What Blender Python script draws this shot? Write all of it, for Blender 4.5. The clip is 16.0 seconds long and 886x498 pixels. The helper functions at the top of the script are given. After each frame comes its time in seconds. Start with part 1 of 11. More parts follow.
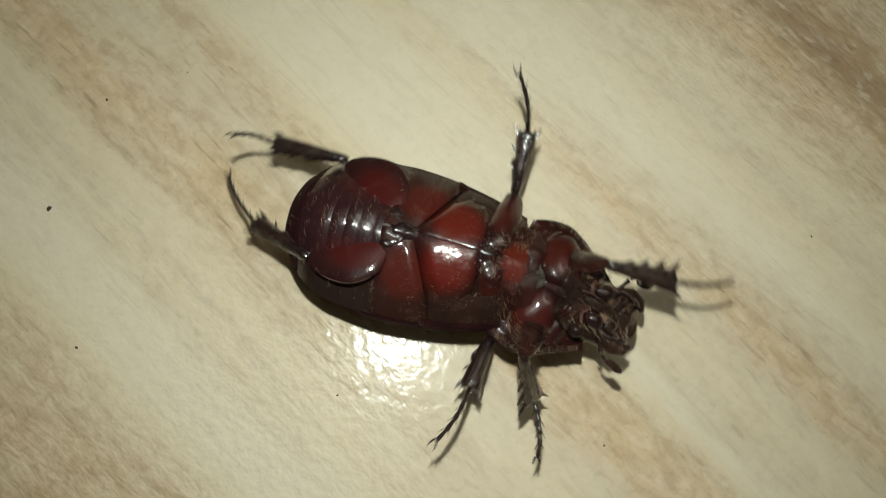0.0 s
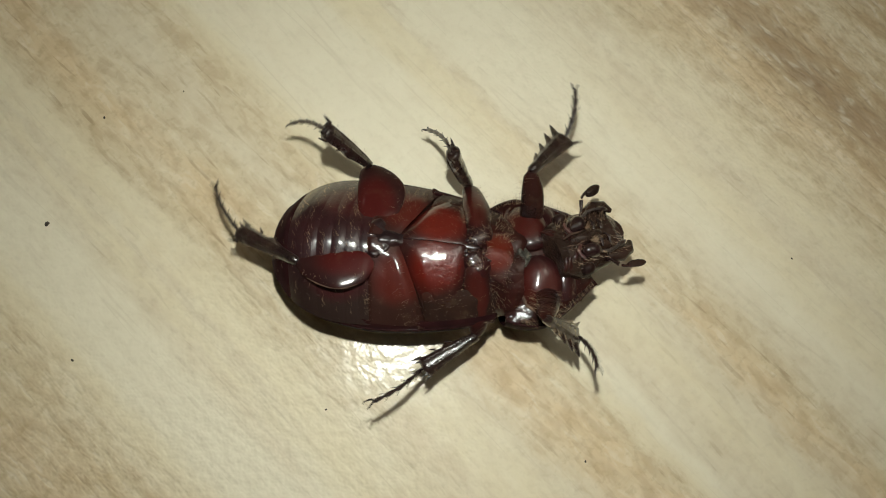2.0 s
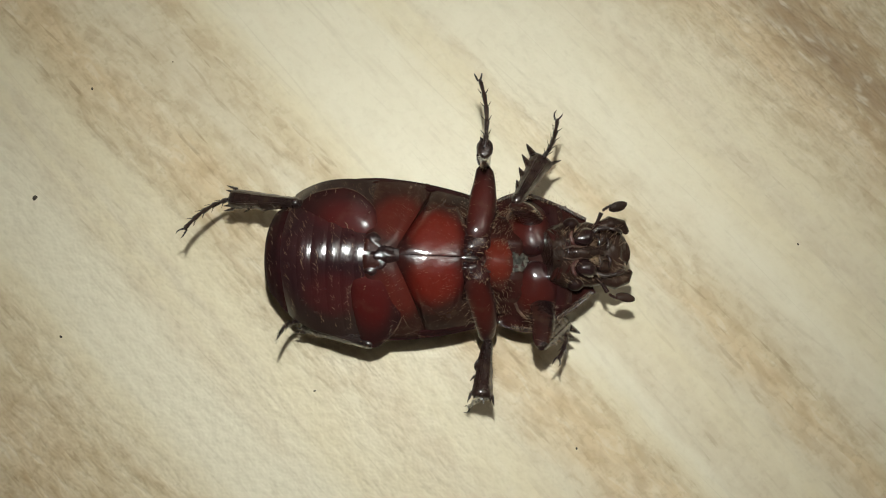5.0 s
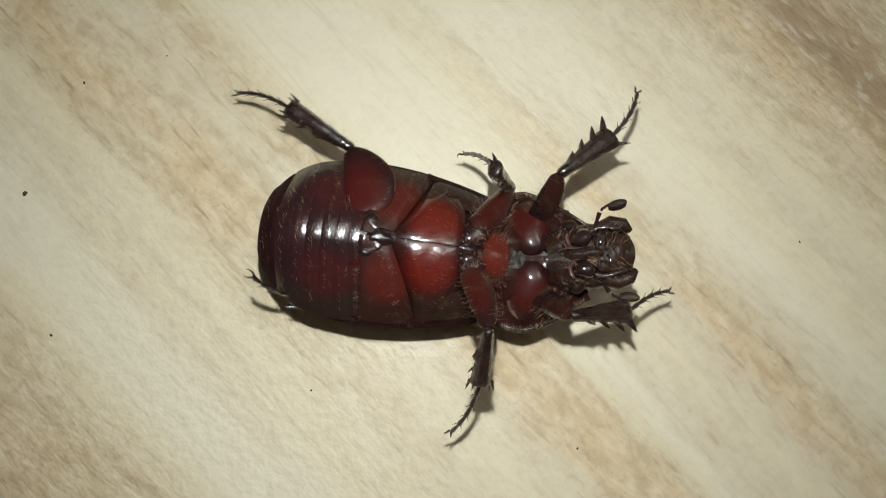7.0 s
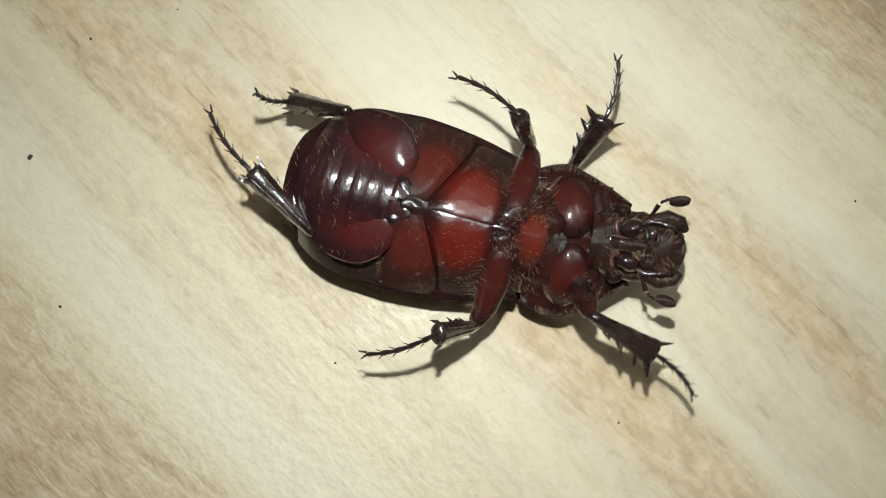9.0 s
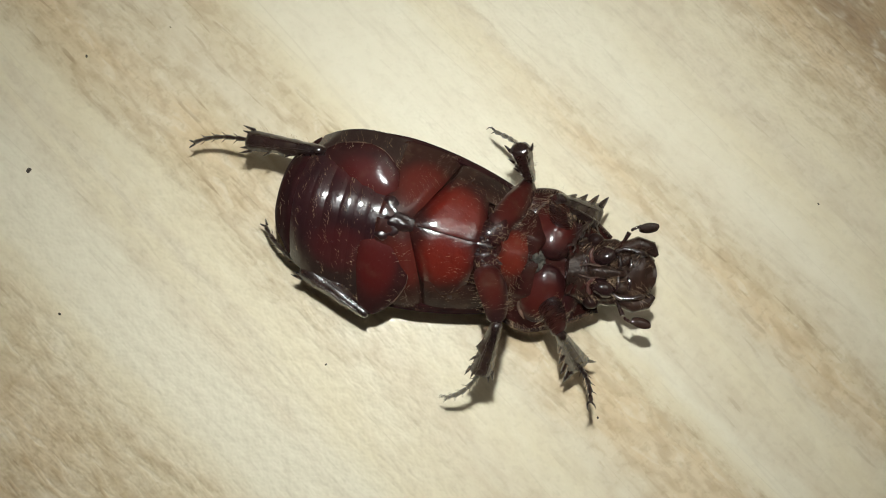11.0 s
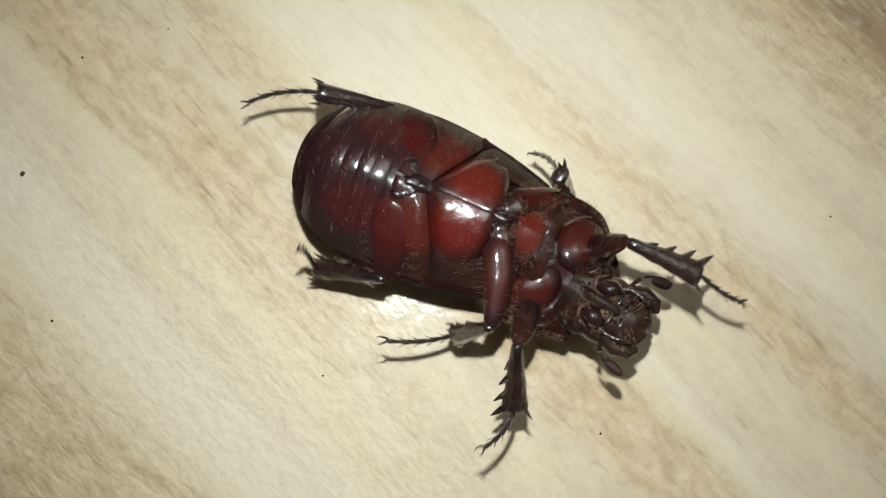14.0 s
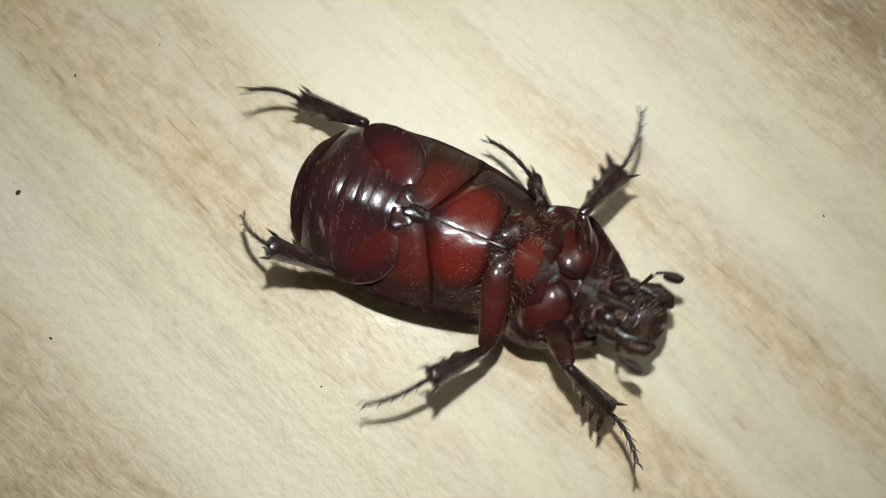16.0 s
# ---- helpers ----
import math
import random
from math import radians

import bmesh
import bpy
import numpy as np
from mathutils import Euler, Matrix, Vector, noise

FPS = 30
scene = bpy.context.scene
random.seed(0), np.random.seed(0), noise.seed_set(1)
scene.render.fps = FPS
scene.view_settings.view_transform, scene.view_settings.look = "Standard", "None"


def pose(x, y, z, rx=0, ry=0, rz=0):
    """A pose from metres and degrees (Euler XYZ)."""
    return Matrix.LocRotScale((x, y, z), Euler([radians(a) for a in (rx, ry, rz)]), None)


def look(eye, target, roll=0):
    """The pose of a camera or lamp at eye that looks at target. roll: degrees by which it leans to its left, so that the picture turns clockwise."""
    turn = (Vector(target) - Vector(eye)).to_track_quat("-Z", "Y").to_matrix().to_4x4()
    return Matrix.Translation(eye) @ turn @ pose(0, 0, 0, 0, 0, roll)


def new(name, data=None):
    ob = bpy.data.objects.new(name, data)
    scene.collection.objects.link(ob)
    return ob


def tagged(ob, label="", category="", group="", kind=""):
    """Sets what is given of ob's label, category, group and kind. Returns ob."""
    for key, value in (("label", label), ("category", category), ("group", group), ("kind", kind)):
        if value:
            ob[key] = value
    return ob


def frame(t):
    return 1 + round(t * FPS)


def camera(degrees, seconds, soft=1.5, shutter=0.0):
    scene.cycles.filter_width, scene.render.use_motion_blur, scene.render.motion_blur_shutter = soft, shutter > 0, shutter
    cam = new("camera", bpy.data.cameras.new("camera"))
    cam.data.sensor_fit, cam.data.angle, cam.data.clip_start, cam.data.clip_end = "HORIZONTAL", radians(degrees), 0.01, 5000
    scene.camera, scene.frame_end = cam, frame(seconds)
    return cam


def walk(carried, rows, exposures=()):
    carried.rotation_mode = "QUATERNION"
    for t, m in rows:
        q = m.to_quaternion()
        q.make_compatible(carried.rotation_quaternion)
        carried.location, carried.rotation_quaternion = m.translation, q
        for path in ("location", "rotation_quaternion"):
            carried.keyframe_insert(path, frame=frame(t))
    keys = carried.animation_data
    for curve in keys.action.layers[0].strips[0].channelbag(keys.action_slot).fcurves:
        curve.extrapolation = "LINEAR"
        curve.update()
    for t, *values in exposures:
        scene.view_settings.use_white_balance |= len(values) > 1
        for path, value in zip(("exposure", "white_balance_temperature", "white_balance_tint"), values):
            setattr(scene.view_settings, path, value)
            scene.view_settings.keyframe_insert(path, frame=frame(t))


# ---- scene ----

# ---- camera ----
cam = camera(51.0, 16.0, soft=1.05, shutter=0.5)
EXPOSURES = [(0.0, -0.36, 6660, 4), (0.5, -0.48, 6710, 5), (1.0, -0.33, 6710, 4), (1.5, -0.27, 6710, 4), (3.0, -0.11, 6460, 7.2), (4.5, -0.11, 6460, 7.2), (7.0, -0.12, 6290, 8.2), (8.0, -0.08, 6240, 8.2), (11.0, -0.04, 6290, 8.2), (11.5, -0.14, 6490, 8.2), (12.5, -0.07, 6310, 9.2), (13.5, -0.09, 6290, 9.2), (14.0, -0.08, 6290, 9.2), (14.5, -0.16, 6290, 9.2), (15.0, -0.09, 6240, 10), (15.5, -0.11, 6240, 10), (16.0, -0.04, 6140, 10)]
# the torch of the filming phone: metres beside its lens, turn of its beam, strength
TORCH_SEAT, TORCH_GLOW = pose(0, 0.0225, 0.001, -13, -1.5, 0), 4400.0
# watts of the added, unseen fill lamp that lifts the shadows
FILL_W = 20.0
CRUMBS = ((-50.4, 6.0, 0.33), (-44.1, 19.9, 0.18), (-46.3, -11.0, 0.2), (-15.5, -17.3, 0.16), (16.2, -24.0, 0.16), (44.1, 1.1, 0.14), (-34.2, 23.5, 0.12))
# the floor's tones, and its bands across the grain: millimetres from its middle, for its west and its east part
PALE, CREAM, GREY, TAN, RUST, BROWN = (0.69, 0.632, 0.485), (0.665, 0.588, 0.415), (0.625, 0.552, 0.405), (0.58, 0.49, 0.33), (0.605, 0.48, 0.305), (0.46, 0.36, 0.225)
BANDS_WEST = (
    (-62, BROWN), (-50, TAN), (-44, TAN), (-40.5, CREAM), (-37.5, PALE), (-33, PALE), (-30.5, GREY), (-28.5, CREAM), (-27, GREY), (-25.5, CREAM), (-23, CREAM), (-21, TAN),
    (-16, RUST), (-12, TAN), (-8, GREY), (-3.5, TAN), (-1, CREAM), (3, PALE), (12, PALE), (15, CREAM), (18, CREAM), (19, GREY), (20, PALE), (30, PALE), (36, GREY), (43, TAN), (48, RUST), (62, BROWN),
)
BANDS_EAST = (
    (-62, BROWN), (-50, TAN), (-43, TAN), (-39, PALE), (-30, PALE), (-26, CREAM), (-18, GREY), (-13, CREAM), (-8, GREY), (-4, RUST), (-1, RUST), (0.5, TAN), (1.5, CREAM), (4, PALE),
    (7, GREY), (12, CREAM), (15, GREY), (18, RUST), (20, TAN), (23, GREY), (26, PALE), (31, CREAM), (35, GREY), (39, CREAM), (44, TAN), (47, RUST), (51, BROWN), (53, (0.30, 0.21, 0.125)), (56, BROWN), (62, TAN),
)
PATH = [
    (0, pose(-0.00835, -0.02154, 0.11239, 11.02, -2.72, -1.43)),
    (0.3, pose(-0.0085, -0.02298, 0.11377, 10.98, -2.84, -1.5)),
    (0.5, pose(-0.00909, -0.02281, 0.11528, 11.07, -2.71, -1.46)),
    (0.8, pose(-0.00965, -0.02132, 0.11495, 11.2, -2.63, -1.04)),
    (1, pose(-0.01044, -0.02054, 0.11514, 11.68, -2.59, -1.34)),
    (1.3, pose(-0.00986, -0.02049, 0.11379, 10.78, -2.44, -0.99)),
    (1.5, pose(-0.00965, -0.02072, 0.11312, 10.74, -2.45, -1.01)),
    (1.8, pose(-0.00733, -0.01886, 0.11614, 10.81, -2.66, -0.92)),
    (2, pose(-0.00658, -0.01907, 0.11574, 10.62, -2.66, -0.78)),
    (2.3, pose(-0.0064, -0.01867, 0.11476, 10.67, -2.36, -0.85)),
    (2.5, pose(-0.00661, -0.01856, 0.11379, 10.2, -1.93, -0.64)),
    (2.8, pose(-0.00803, -0.01876, 0.11238, 10.01, -1.66, -0.41)),
    (3, pose(-0.00664, -0.01772, 0.11448, 10, -1.65, 0.22)),
    (3.3, pose(-0.005, -0.01524, 0.11968, 9.45, -1.36, -0.29)),
    (3.5, pose(-0.00492, -0.01638, 0.11849, 8.05, -1.11, -0.28)),
    (3.8, pose(-0.00445, -0.01556, 0.11711, 7.71, -1.24, -0.19)),
    (4, pose(-0.00323, -0.0144, 0.11615, 6.98, -1.25, -0.08)),
    (4.3, pose(-0.00144, -0.01441, 0.11648, 6.61, -1.62, 0.07)),
    (4.5, pose(-0.00157, -0.01326, 0.1157, 6.61, -0.96, 0.38)),
    (7, pose(-0.00374, -0.01458, 0.11199, 7.29, -1.99, 0.33)),
    (7.3, pose(-0.0014, -0.01583, 0.11215, 6.34, -1.76, 0.29)),
    (7.5, pose(-0.00198, -0.01475, 0.11025, 6.45, -0.88, 0.23)),
    (7.8, pose(-0.00306, -0.01404, 0.10784, 6.24, -0.6, 0.34)),
    (8, pose(-0.00329, -0.01273, 0.10633, 6.65, -0.39, 0.35)),
    (8.3, pose(-0.00469, -0.0133, 0.10538, 6.2, -0.51, 0.51)),
    (8.5, pose(-0.00504, -0.01444, 0.10443, 5.89, -0.66, 0.38)),
    (11, pose(-0.00594, -0.01668, 0.10967, 6.68, -2.15, -0.89)),
    (11.3, pose(-0.00593, -0.01691, 0.10765, 5.96, -1.84, -0.55)),
    (11.5, pose(-0.00546, -0.01589, 0.10689, 5.65, -1.31, -0.43)),
    (11.8, pose(-0.00491, -0.01324, 0.10817, 5.69, -1.49, 0.11)),
    (12, pose(-0.00369, -0.01311, 0.10912, 5.9, -1.03, -0.04)),
    (12.3, pose(-0.00598, -0.01312, 0.10959, 5.75, -2, -0.17)),
    (12.5, pose(-0.0051, -0.01376, 0.10787, 5.91, -1.38, -0.15)),
    (12.8, pose(-0.00498, -0.01365, 0.10648, 6.06, -1.05, -0.11)),
    (13, pose(-0.00431, -0.01423, 0.10633, 6, -0.87, -0.12)),
    (13.3, pose(-0.00451, -0.01524, 0.10842, 6.63, -1.52, -0.38)),
    (13.5, pose(-0.00486, -0.01497, 0.10862, 6.75, -1.46, -0.32)),
    (13.8, pose(-0.00545, -0.01543, 0.10703, 6.5, -1.77, -0.28)),
    (14, pose(-0.00492, -0.01475, 0.10733, 6.38, -1.68, -0.18)),
    (14.3, pose(-0.00294, -0.01379, 0.1101, 6.37, -2.05, -0.15)),
    (14.5, pose(-0.00263, -0.01414, 0.1102, 6.11, -1.77, -0.35)),
    (14.8, pose(-0.00143, -0.01367, 0.11215, 6.45, -2.01, -0.38)),
    (15, pose(-0.00247, -0.01334, 0.11064, 6.38, -1.75, -0.25)),
    (15.3, pose(-0.002, -0.01324, 0.11061, 6.85, -1.85, -0.56)),
    (15.5, pose(-0.00304, -0.01253, 0.11113, 6.92, -2.04, -0.48)),
    (15.8, pose(-0.00359, -0.01402, 0.10899, 6.79, -1.68, -0.72)),
    (16, pose(-0.00408, -0.01399, 0.10789, 6.5, -1.39, -1.5)),
]
walk(cam, PATH, EXPOSURES)


# ---- world and light ----
world = bpy.data.worlds.new("night")
scene.world = world
world.use_nodes = True
world.node_tree.nodes["Background"].inputs["Color"].default_value = (1.0, 0.86, 0.66, 1)
world.node_tree.nodes["Background"].inputs["Strength"].default_value = 0.02

# ---- materials ----
def node(nt, kind, **props):
    n = nt.nodes.new(kind)
    for k, v in props.items():
        if k == "op":
            n.operation = v
        elif k == "blend":
            n.data_type, n.blend_type = "RGBA", v
    return n


def mix(nt, blend, fac, a, b):
    """A colour mix; each input is a socket or a value."""
    n = node(nt, "ShaderNodeMix", blend=blend)
    for slot, v in ((0, fac), (6, a), (7, b)):
        if isinstance(v, bpy.types.NodeSocket):
            nt.links.new(v, n.inputs[slot])
        else:
            n.inputs[slot].default_value = v if slot == 0 else (*v, 1)
    return n.outputs[2]


def math_node(nt, op, a, b=0.0, c=0.0, clamp=False):
    n = node(nt, "ShaderNodeMath", op=op)
    n.use_clamp = clamp
    for slot, v in enumerate((a, b, c)):
        if isinstance(v, bpy.types.NodeSocket):
            nt.links.new(v, n.inputs[slot])
        else:
            n.inputs[slot].default_value = v
    return n.outputs[0]


def noise_of(nt, vector, scale, detail=4.0, rough=0.55, distortion=0.0):
    n = node(nt, "ShaderNodeTexNoise")
    n.inputs["Scale"].default_value, n.inputs["Detail"].default_value = scale, detail
    n.inputs["Roughness"].default_value, n.inputs["Distortion"].default_value = rough, distortion
    nt.links.new(vector, n.inputs["Vector"])
    return n.outputs["Fac"]


def ramp_of(nt, fac, stops):
    n = node(nt, "ShaderNodeValToRGB")
    els = n.color_ramp.elements
    while len(els) < len(stops):
        els.new(0.5)
    for e, (at, col) in zip(els, stops):
        e.position, e.color = at, (*col, 1)
    nt.links.new(fac, n.inputs["Fac"])
    return n.outputs["Color"]


def smooth_step(nt, v, lo, hi):
    n = node(nt, "ShaderNodeMapRange")
    n.interpolation_type = "SMOOTHSTEP"
    n.inputs["From Min"].default_value, n.inputs["From Max"].default_value = lo, hi
    nt.links.new(v, n.inputs["Value"])
    return n.outputs["Result"]


def bump_of(nt, height, strength, distance):
    n = node(nt, "ShaderNodeBump")
    n.inputs["Strength"].default_value, n.inputs["Distance"].default_value = strength, distance
    nt.links.new(height, n.inputs["Height"])
    return n.outputs["Normal"]


def chitin(name, dark, bright, rough=0.2, pit=0.35, spread=0.5, dirt=0.0, coat=0.5, flank=None, specks=0.0, wrinkle=0.0, polish=0.2, spec=0.2, glint=0.0, windows=(), gloss=0.1):
    """Insect shell: two tones in soft patches under a thin lacquer, pits, dusty film and specks; flank: the tone
    towards the sides; wrinkle: fine creases across the body;
    windows: oval redder patches, as (x, y, half-length, half-width, tone) in millimetres, the same on both sides."""
    m = bpy.data.materials.new(name)
    m.use_nodes = True
    nt = m.node_tree
    bsdf = nt.nodes["Principled BSDF"]
    at = node(nt, "ShaderNodeTexCoord").outputs["Object"]
    patches = noise_of(nt, at, 260, 3)
    grain = noise_of(nt, at, 1900, 3)
    fac = smooth_step(nt, patches, 0.5 - spread / 2, 0.5 + spread / 2)
    col = mix(nt, "MIX", fac, dark, bright)
    sep = node(nt, "ShaderNodeSeparateXYZ")
    nt.links.new(at, sep.inputs[0])
    if flank:
        off = math_node(nt, "MULTIPLY_ADD", patches, 0.003, math_node(nt, "ABSOLUTE", sep.outputs["Y"]))
        col = mix(nt, "MIX", smooth_step(nt, off, 0.0048, 0.0085), col, flank)
    for x, y, rx, ry, tone in windows:
        dx = math_node(nt, "MULTIPLY", math_node(nt, "SUBTRACT", sep.outputs["X"], x * 0.001), 1000 / rx)
        dy = math_node(nt, "MULTIPLY", math_node(nt, "SUBTRACT", math_node(nt, "ABSOLUTE", sep.outputs["Y"]), y * 0.001), 1000 / ry)
        d = math_node(nt, "ADD", math_node(nt, "MULTIPLY", dx, dx), math_node(nt, "MULTIPLY", dy, dy))
        d = math_node(nt, "MULTIPLY_ADD", patches, 0.5, math_node(nt, "SUBTRACT", d, 0.25))
        col = mix(nt, "MIX", math_node(nt, "SUBTRACT", 1.0, smooth_step(nt, d, 0.15, 1.25)), col, tone)
    col = mix(nt, "MULTIPLY", math_node(nt, "MULTIPLY", grain, 0.3), col, (0.5, 0.45, 0.45))
    film = smooth_step(nt, noise_of(nt, at, 420, 5, 0.65), 0.56, 0.74)
    if dirt:
        col = mix(nt, "MIX", math_node(nt, "MULTIPLY", film, dirt), col, (0.17, 0.12, 0.07))
    if specks:
        # tiny pale specks mixed into the base colour
        pale_dots = smooth_step(nt, noise_of(nt, at, 4800, 2, 0.6), 0.69, 0.74)
        col = mix(nt, "MIX", math_node(nt, "MULTIPLY", pale_dots, specks), col, (0.42, 0.34, 0.26))
    nt.links.new(col, bsdf.inputs["Base Color"])
    r = math_node(nt, "MULTIPLY_ADD", grain, 0.14, rough - 0.07)
    r = math_node(nt, "MULTIPLY_ADD", film, 0.2 * min(1.0, dirt + 0.25), r)
    nt.links.new(r, bsdf.inputs["Roughness"])
    bsdf.inputs["Specular IOR Level"].default_value = spec
    bsdf.inputs["Coat Weight"].default_value = coat
    bsdf.inputs["Coat IOR"].default_value = 1.6
    bsdf.inputs["Coat Roughness"].default_value = gloss
    h = noise_of(nt, at, 1500, 4, 0.6)
    if wrinkle:
        fold = node(nt, "ShaderNodeMapping")
        fold.inputs["Scale"].default_value = (1.0, 0.16, 0.4)
        nt.links.new(at, fold.inputs["Vector"])
        h = math_node(nt, "MULTIPLY_ADD", noise_of(nt, fold.outputs["Vector"], 2300, 3, 0.6), wrinkle, h)
    nt.links.new(bump_of(nt, h, pit, 0.0001), bsdf.inputs["Normal"])
    n = bump_of(nt, h, polish, 0.0001)
    if glint:
        bsdf.inputs["Coat Roughness"].default_value = gloss * 0.5
        n = bump_of(nt, noise_of(nt, at, 2300, 2, 0.5), glint, 0.00014)
    nt.links.new(n, bsdf.inputs["Coat Normal"])
    return m


def matte(name, dark, bright, scale=900, rough=0.7, depth=0.0001, gloss=0.4):
    m = bpy.data.materials.new(name)
    m.use_nodes = True
    nt = m.node_tree
    bsdf = nt.nodes["Principled BSDF"]
    at = node(nt, "ShaderNodeTexCoord").outputs["Object"]
    grain = noise_of(nt, at, scale, 5, 0.65)
    nt.links.new(mix(nt, "MIX", smooth_step(nt, grain, 0.35, 0.65), dark, bright), bsdf.inputs["Base Color"])
    bsdf.inputs["Roughness"].default_value = rough
    bsdf.inputs["Specular IOR Level"].default_value = gloss
    nt.links.new(bump_of(nt, noise_of(nt, at, scale * 2, 4), 0.6, depth), bsdf.inputs["Normal"])
    return m


def floor_material():
    """Wood-look ceramic: long slanting grain in cream and tan bands under a faintly pebbled glaze."""
    m = bpy.data.materials.new("wood_look_ceramic")
    m.use_nodes = True
    nt = m.node_tree
    bsdf = nt.nodes["Principled BSDF"]
    at = node(nt, "ShaderNodeTexCoord").outputs["Object"]
    turn = node(nt, "ShaderNodeMapping")
    turn.inputs["Rotation"].default_value = (0, 0, radians(46))
    nt.links.new(at, turn.inputs["Vector"])
    grain_at = turn.outputs["Vector"]  # x along the grain, y across it
    long = node(nt, "ShaderNodeMapping")
    long.inputs["Scale"].default_value = (0.16, 1.0, 1.0)
    nt.links.new(grain_at, long.inputs["Vector"])
    longer = node(nt, "ShaderNodeMapping")
    longer.inputs["Scale"].default_value = (0.05, 1.0, 1.0)
    nt.links.new(grain_at, longer.inputs["Vector"])
    short = node(nt, "ShaderNodeMapping")
    short.inputs["Scale"].default_value = (0.38, 1.0, 1.0)
    nt.links.new(grain_at, short.inputs["Vector"])
    thwart = node(nt, "ShaderNodeMapping")
    thwart.inputs["Rotation"].default_value = (0, 0, radians(24))
    thwart.inputs["Scale"].default_value = (1.0, 0.22, 1.0)
    nt.links.new(grain_at, thwart.inputs["Vector"])
    sep = node(nt, "ShaderNodeSeparateXYZ")
    nt.links.new(grain_at, sep.inputs[0])
    across = sep.outputs["Y"]
    wander = math_node(nt, "MULTIPLY_ADD", noise_of(nt, long.outputs["Vector"], 75, 5, 0.6), 0.009, math_node(nt, "SUBTRACT", across, 0.0045))
    fray = math_node(nt, "MULTIPLY_ADD", noise_of(nt, short.outputs["Vector"], 420, 4, 0.65), 0.0046, math_node(nt, "SUBTRACT", wander, 0.0023))
    v = math_node(nt, "PINGPONG", math_node(nt, "MULTIPLY_ADD", fray, 1 / 0.124, 0.5), 1.0)
    west = ramp_of(nt, v, [((p + 62) / 124, c) for p, c in BANDS_WEST])
    east = ramp_of(nt, v, [((p + 62) / 124, c) for p, c in BANDS_EAST])
    along = math_node(nt, "MULTIPLY_ADD", noise_of(nt, grain_at, 40, 3), 0.03, math_node(nt, "SUBTRACT", sep.outputs["X"], 0.015))
    bands = mix(nt, "MIX", smooth_step(nt, along, -0.021, 0.018), west, east)
    grey = node(nt, "ShaderNodeRGBToBW")
    nt.links.new(bands, grey.inputs[0])
    tan = math_node(nt, "SUBTRACT", 1.0, smooth_step(nt, grey.outputs[0], 0.42, 0.62))  # how dark the band is
    dash = noise_of(nt, short.outputs["Vector"], 640, 2, 0.55, 0.3)
    fine = noise_of(nt, at, 1000, 2, 0.55, 0.3)
    blot = noise_of(nt, short.outputs["Vector"], 190, 5, 0.62, 0.3)
    warm = noise_of(nt, long.outputs["Vector"], 110, 3, 0.5)
    col = mix(nt, "MIX", math_node(nt, "MULTIPLY", smooth_step(nt, blot, 0.44, 0.66), 0.34), bands, PALE)
    col = mix(nt, "MIX", math_node(nt, "MULTIPLY", smooth_step(nt, warm, 0.52, 0.70), math_node(nt, "MULTIPLY_ADD", tan, 0.3, 0.12)), col, (0.605, 0.455, 0.285))
    # figure that runs across the grain, in the darker bands
    figure = math_node(nt, "MULTIPLY", smooth_step(nt, noise_of(nt, thwart.outputs["Vector"], 520, 3, 0.55, 0.5), 0.42, 0.66), math_node(nt, "MULTIPLY_ADD", tan, 0.28, 0.02))
    col = mix(nt, "MIX", figure, col, (0.42, 0.31, 0.18))
    dashes = math_node(nt, "MULTIPLY", smooth_step(nt, dash, 0.46, 0.66), math_node(nt, "MULTIPLY_ADD", tan, 0.46, 0.05))
    col = mix(nt, "MIX", dashes, col, (0.36, 0.245, 0.13))
    col = mix(nt, "MIX", math_node(nt, "MULTIPLY", math_node(nt, "SUBTRACT", 1.0, smooth_step(nt, dash, 0.30, 0.44)), math_node(nt, "MULTIPLY_ADD", tan, 0.3, 0.12)), col, (0.74, 0.68, 0.54))
    speck = math_node(nt, "MULTIPLY", smooth_step(nt, fine, 0.50, 0.72), math_node(nt, "MULTIPLY_ADD", tan, 0.26, 0.06))
    col = mix(nt, "MIX", speck, col, (0.30, 0.22, 0.12))
    # pores: thin dark strokes along the grain, thickest in the dark bands
    pore = noise_of(nt, long.outputs["Vector"], 900, 2, 0.5, 0.3)
    strokes = math_node(nt, "MULTIPLY", smooth_step(nt, pore, 0.60, 0.70), math_node(nt, "SUBTRACT", 1.0, smooth_step(nt, blot, 0.42, 0.62)))
    col = mix(nt, "MIX", math_node(nt, "MULTIPLY", strokes, math_node(nt, "MULTIPLY_ADD", tan, 0.55, 0.10)), col, (0.27, 0.18, 0.10))
    crack = math_node(nt, "ABSOLUTE", math_node(nt, "SUBTRACT", noise_of(nt, longer.outputs["Vector"], 150, 3, 0.55), 0.5))
    hairline = math_node(nt, "SUBTRACT", 1.0, smooth_step(nt, crack, 0.0, 0.012))
    broken = math_node(nt, "MULTIPLY", hairline, smooth_step(nt, blot, 0.40, 0.60))
    col = mix(nt, "MIX", math_node(nt, "MULTIPLY", broken, 0.12), col, (0.28, 0.19, 0.10))
    nt.links.new(col, bsdf.inputs["Base Color"])
    bsdf.inputs["Roughness"].default_value = 0.5
    bsdf.inputs["Specular IOR Level"].default_value = 0.25
    bsdf.inputs["Coat Weight"].default_value = 0.28
    bsdf.inputs["Coat Roughness"].default_value = 0.16
    pebbles = noise_of(nt, at, 620, 2, 0.5)
    relief = noise_of(nt, short.outputs["Vector"], 700, 3)
    h = math_node(nt, "MULTIPLY_ADD", relief, 0.4, pebbles)
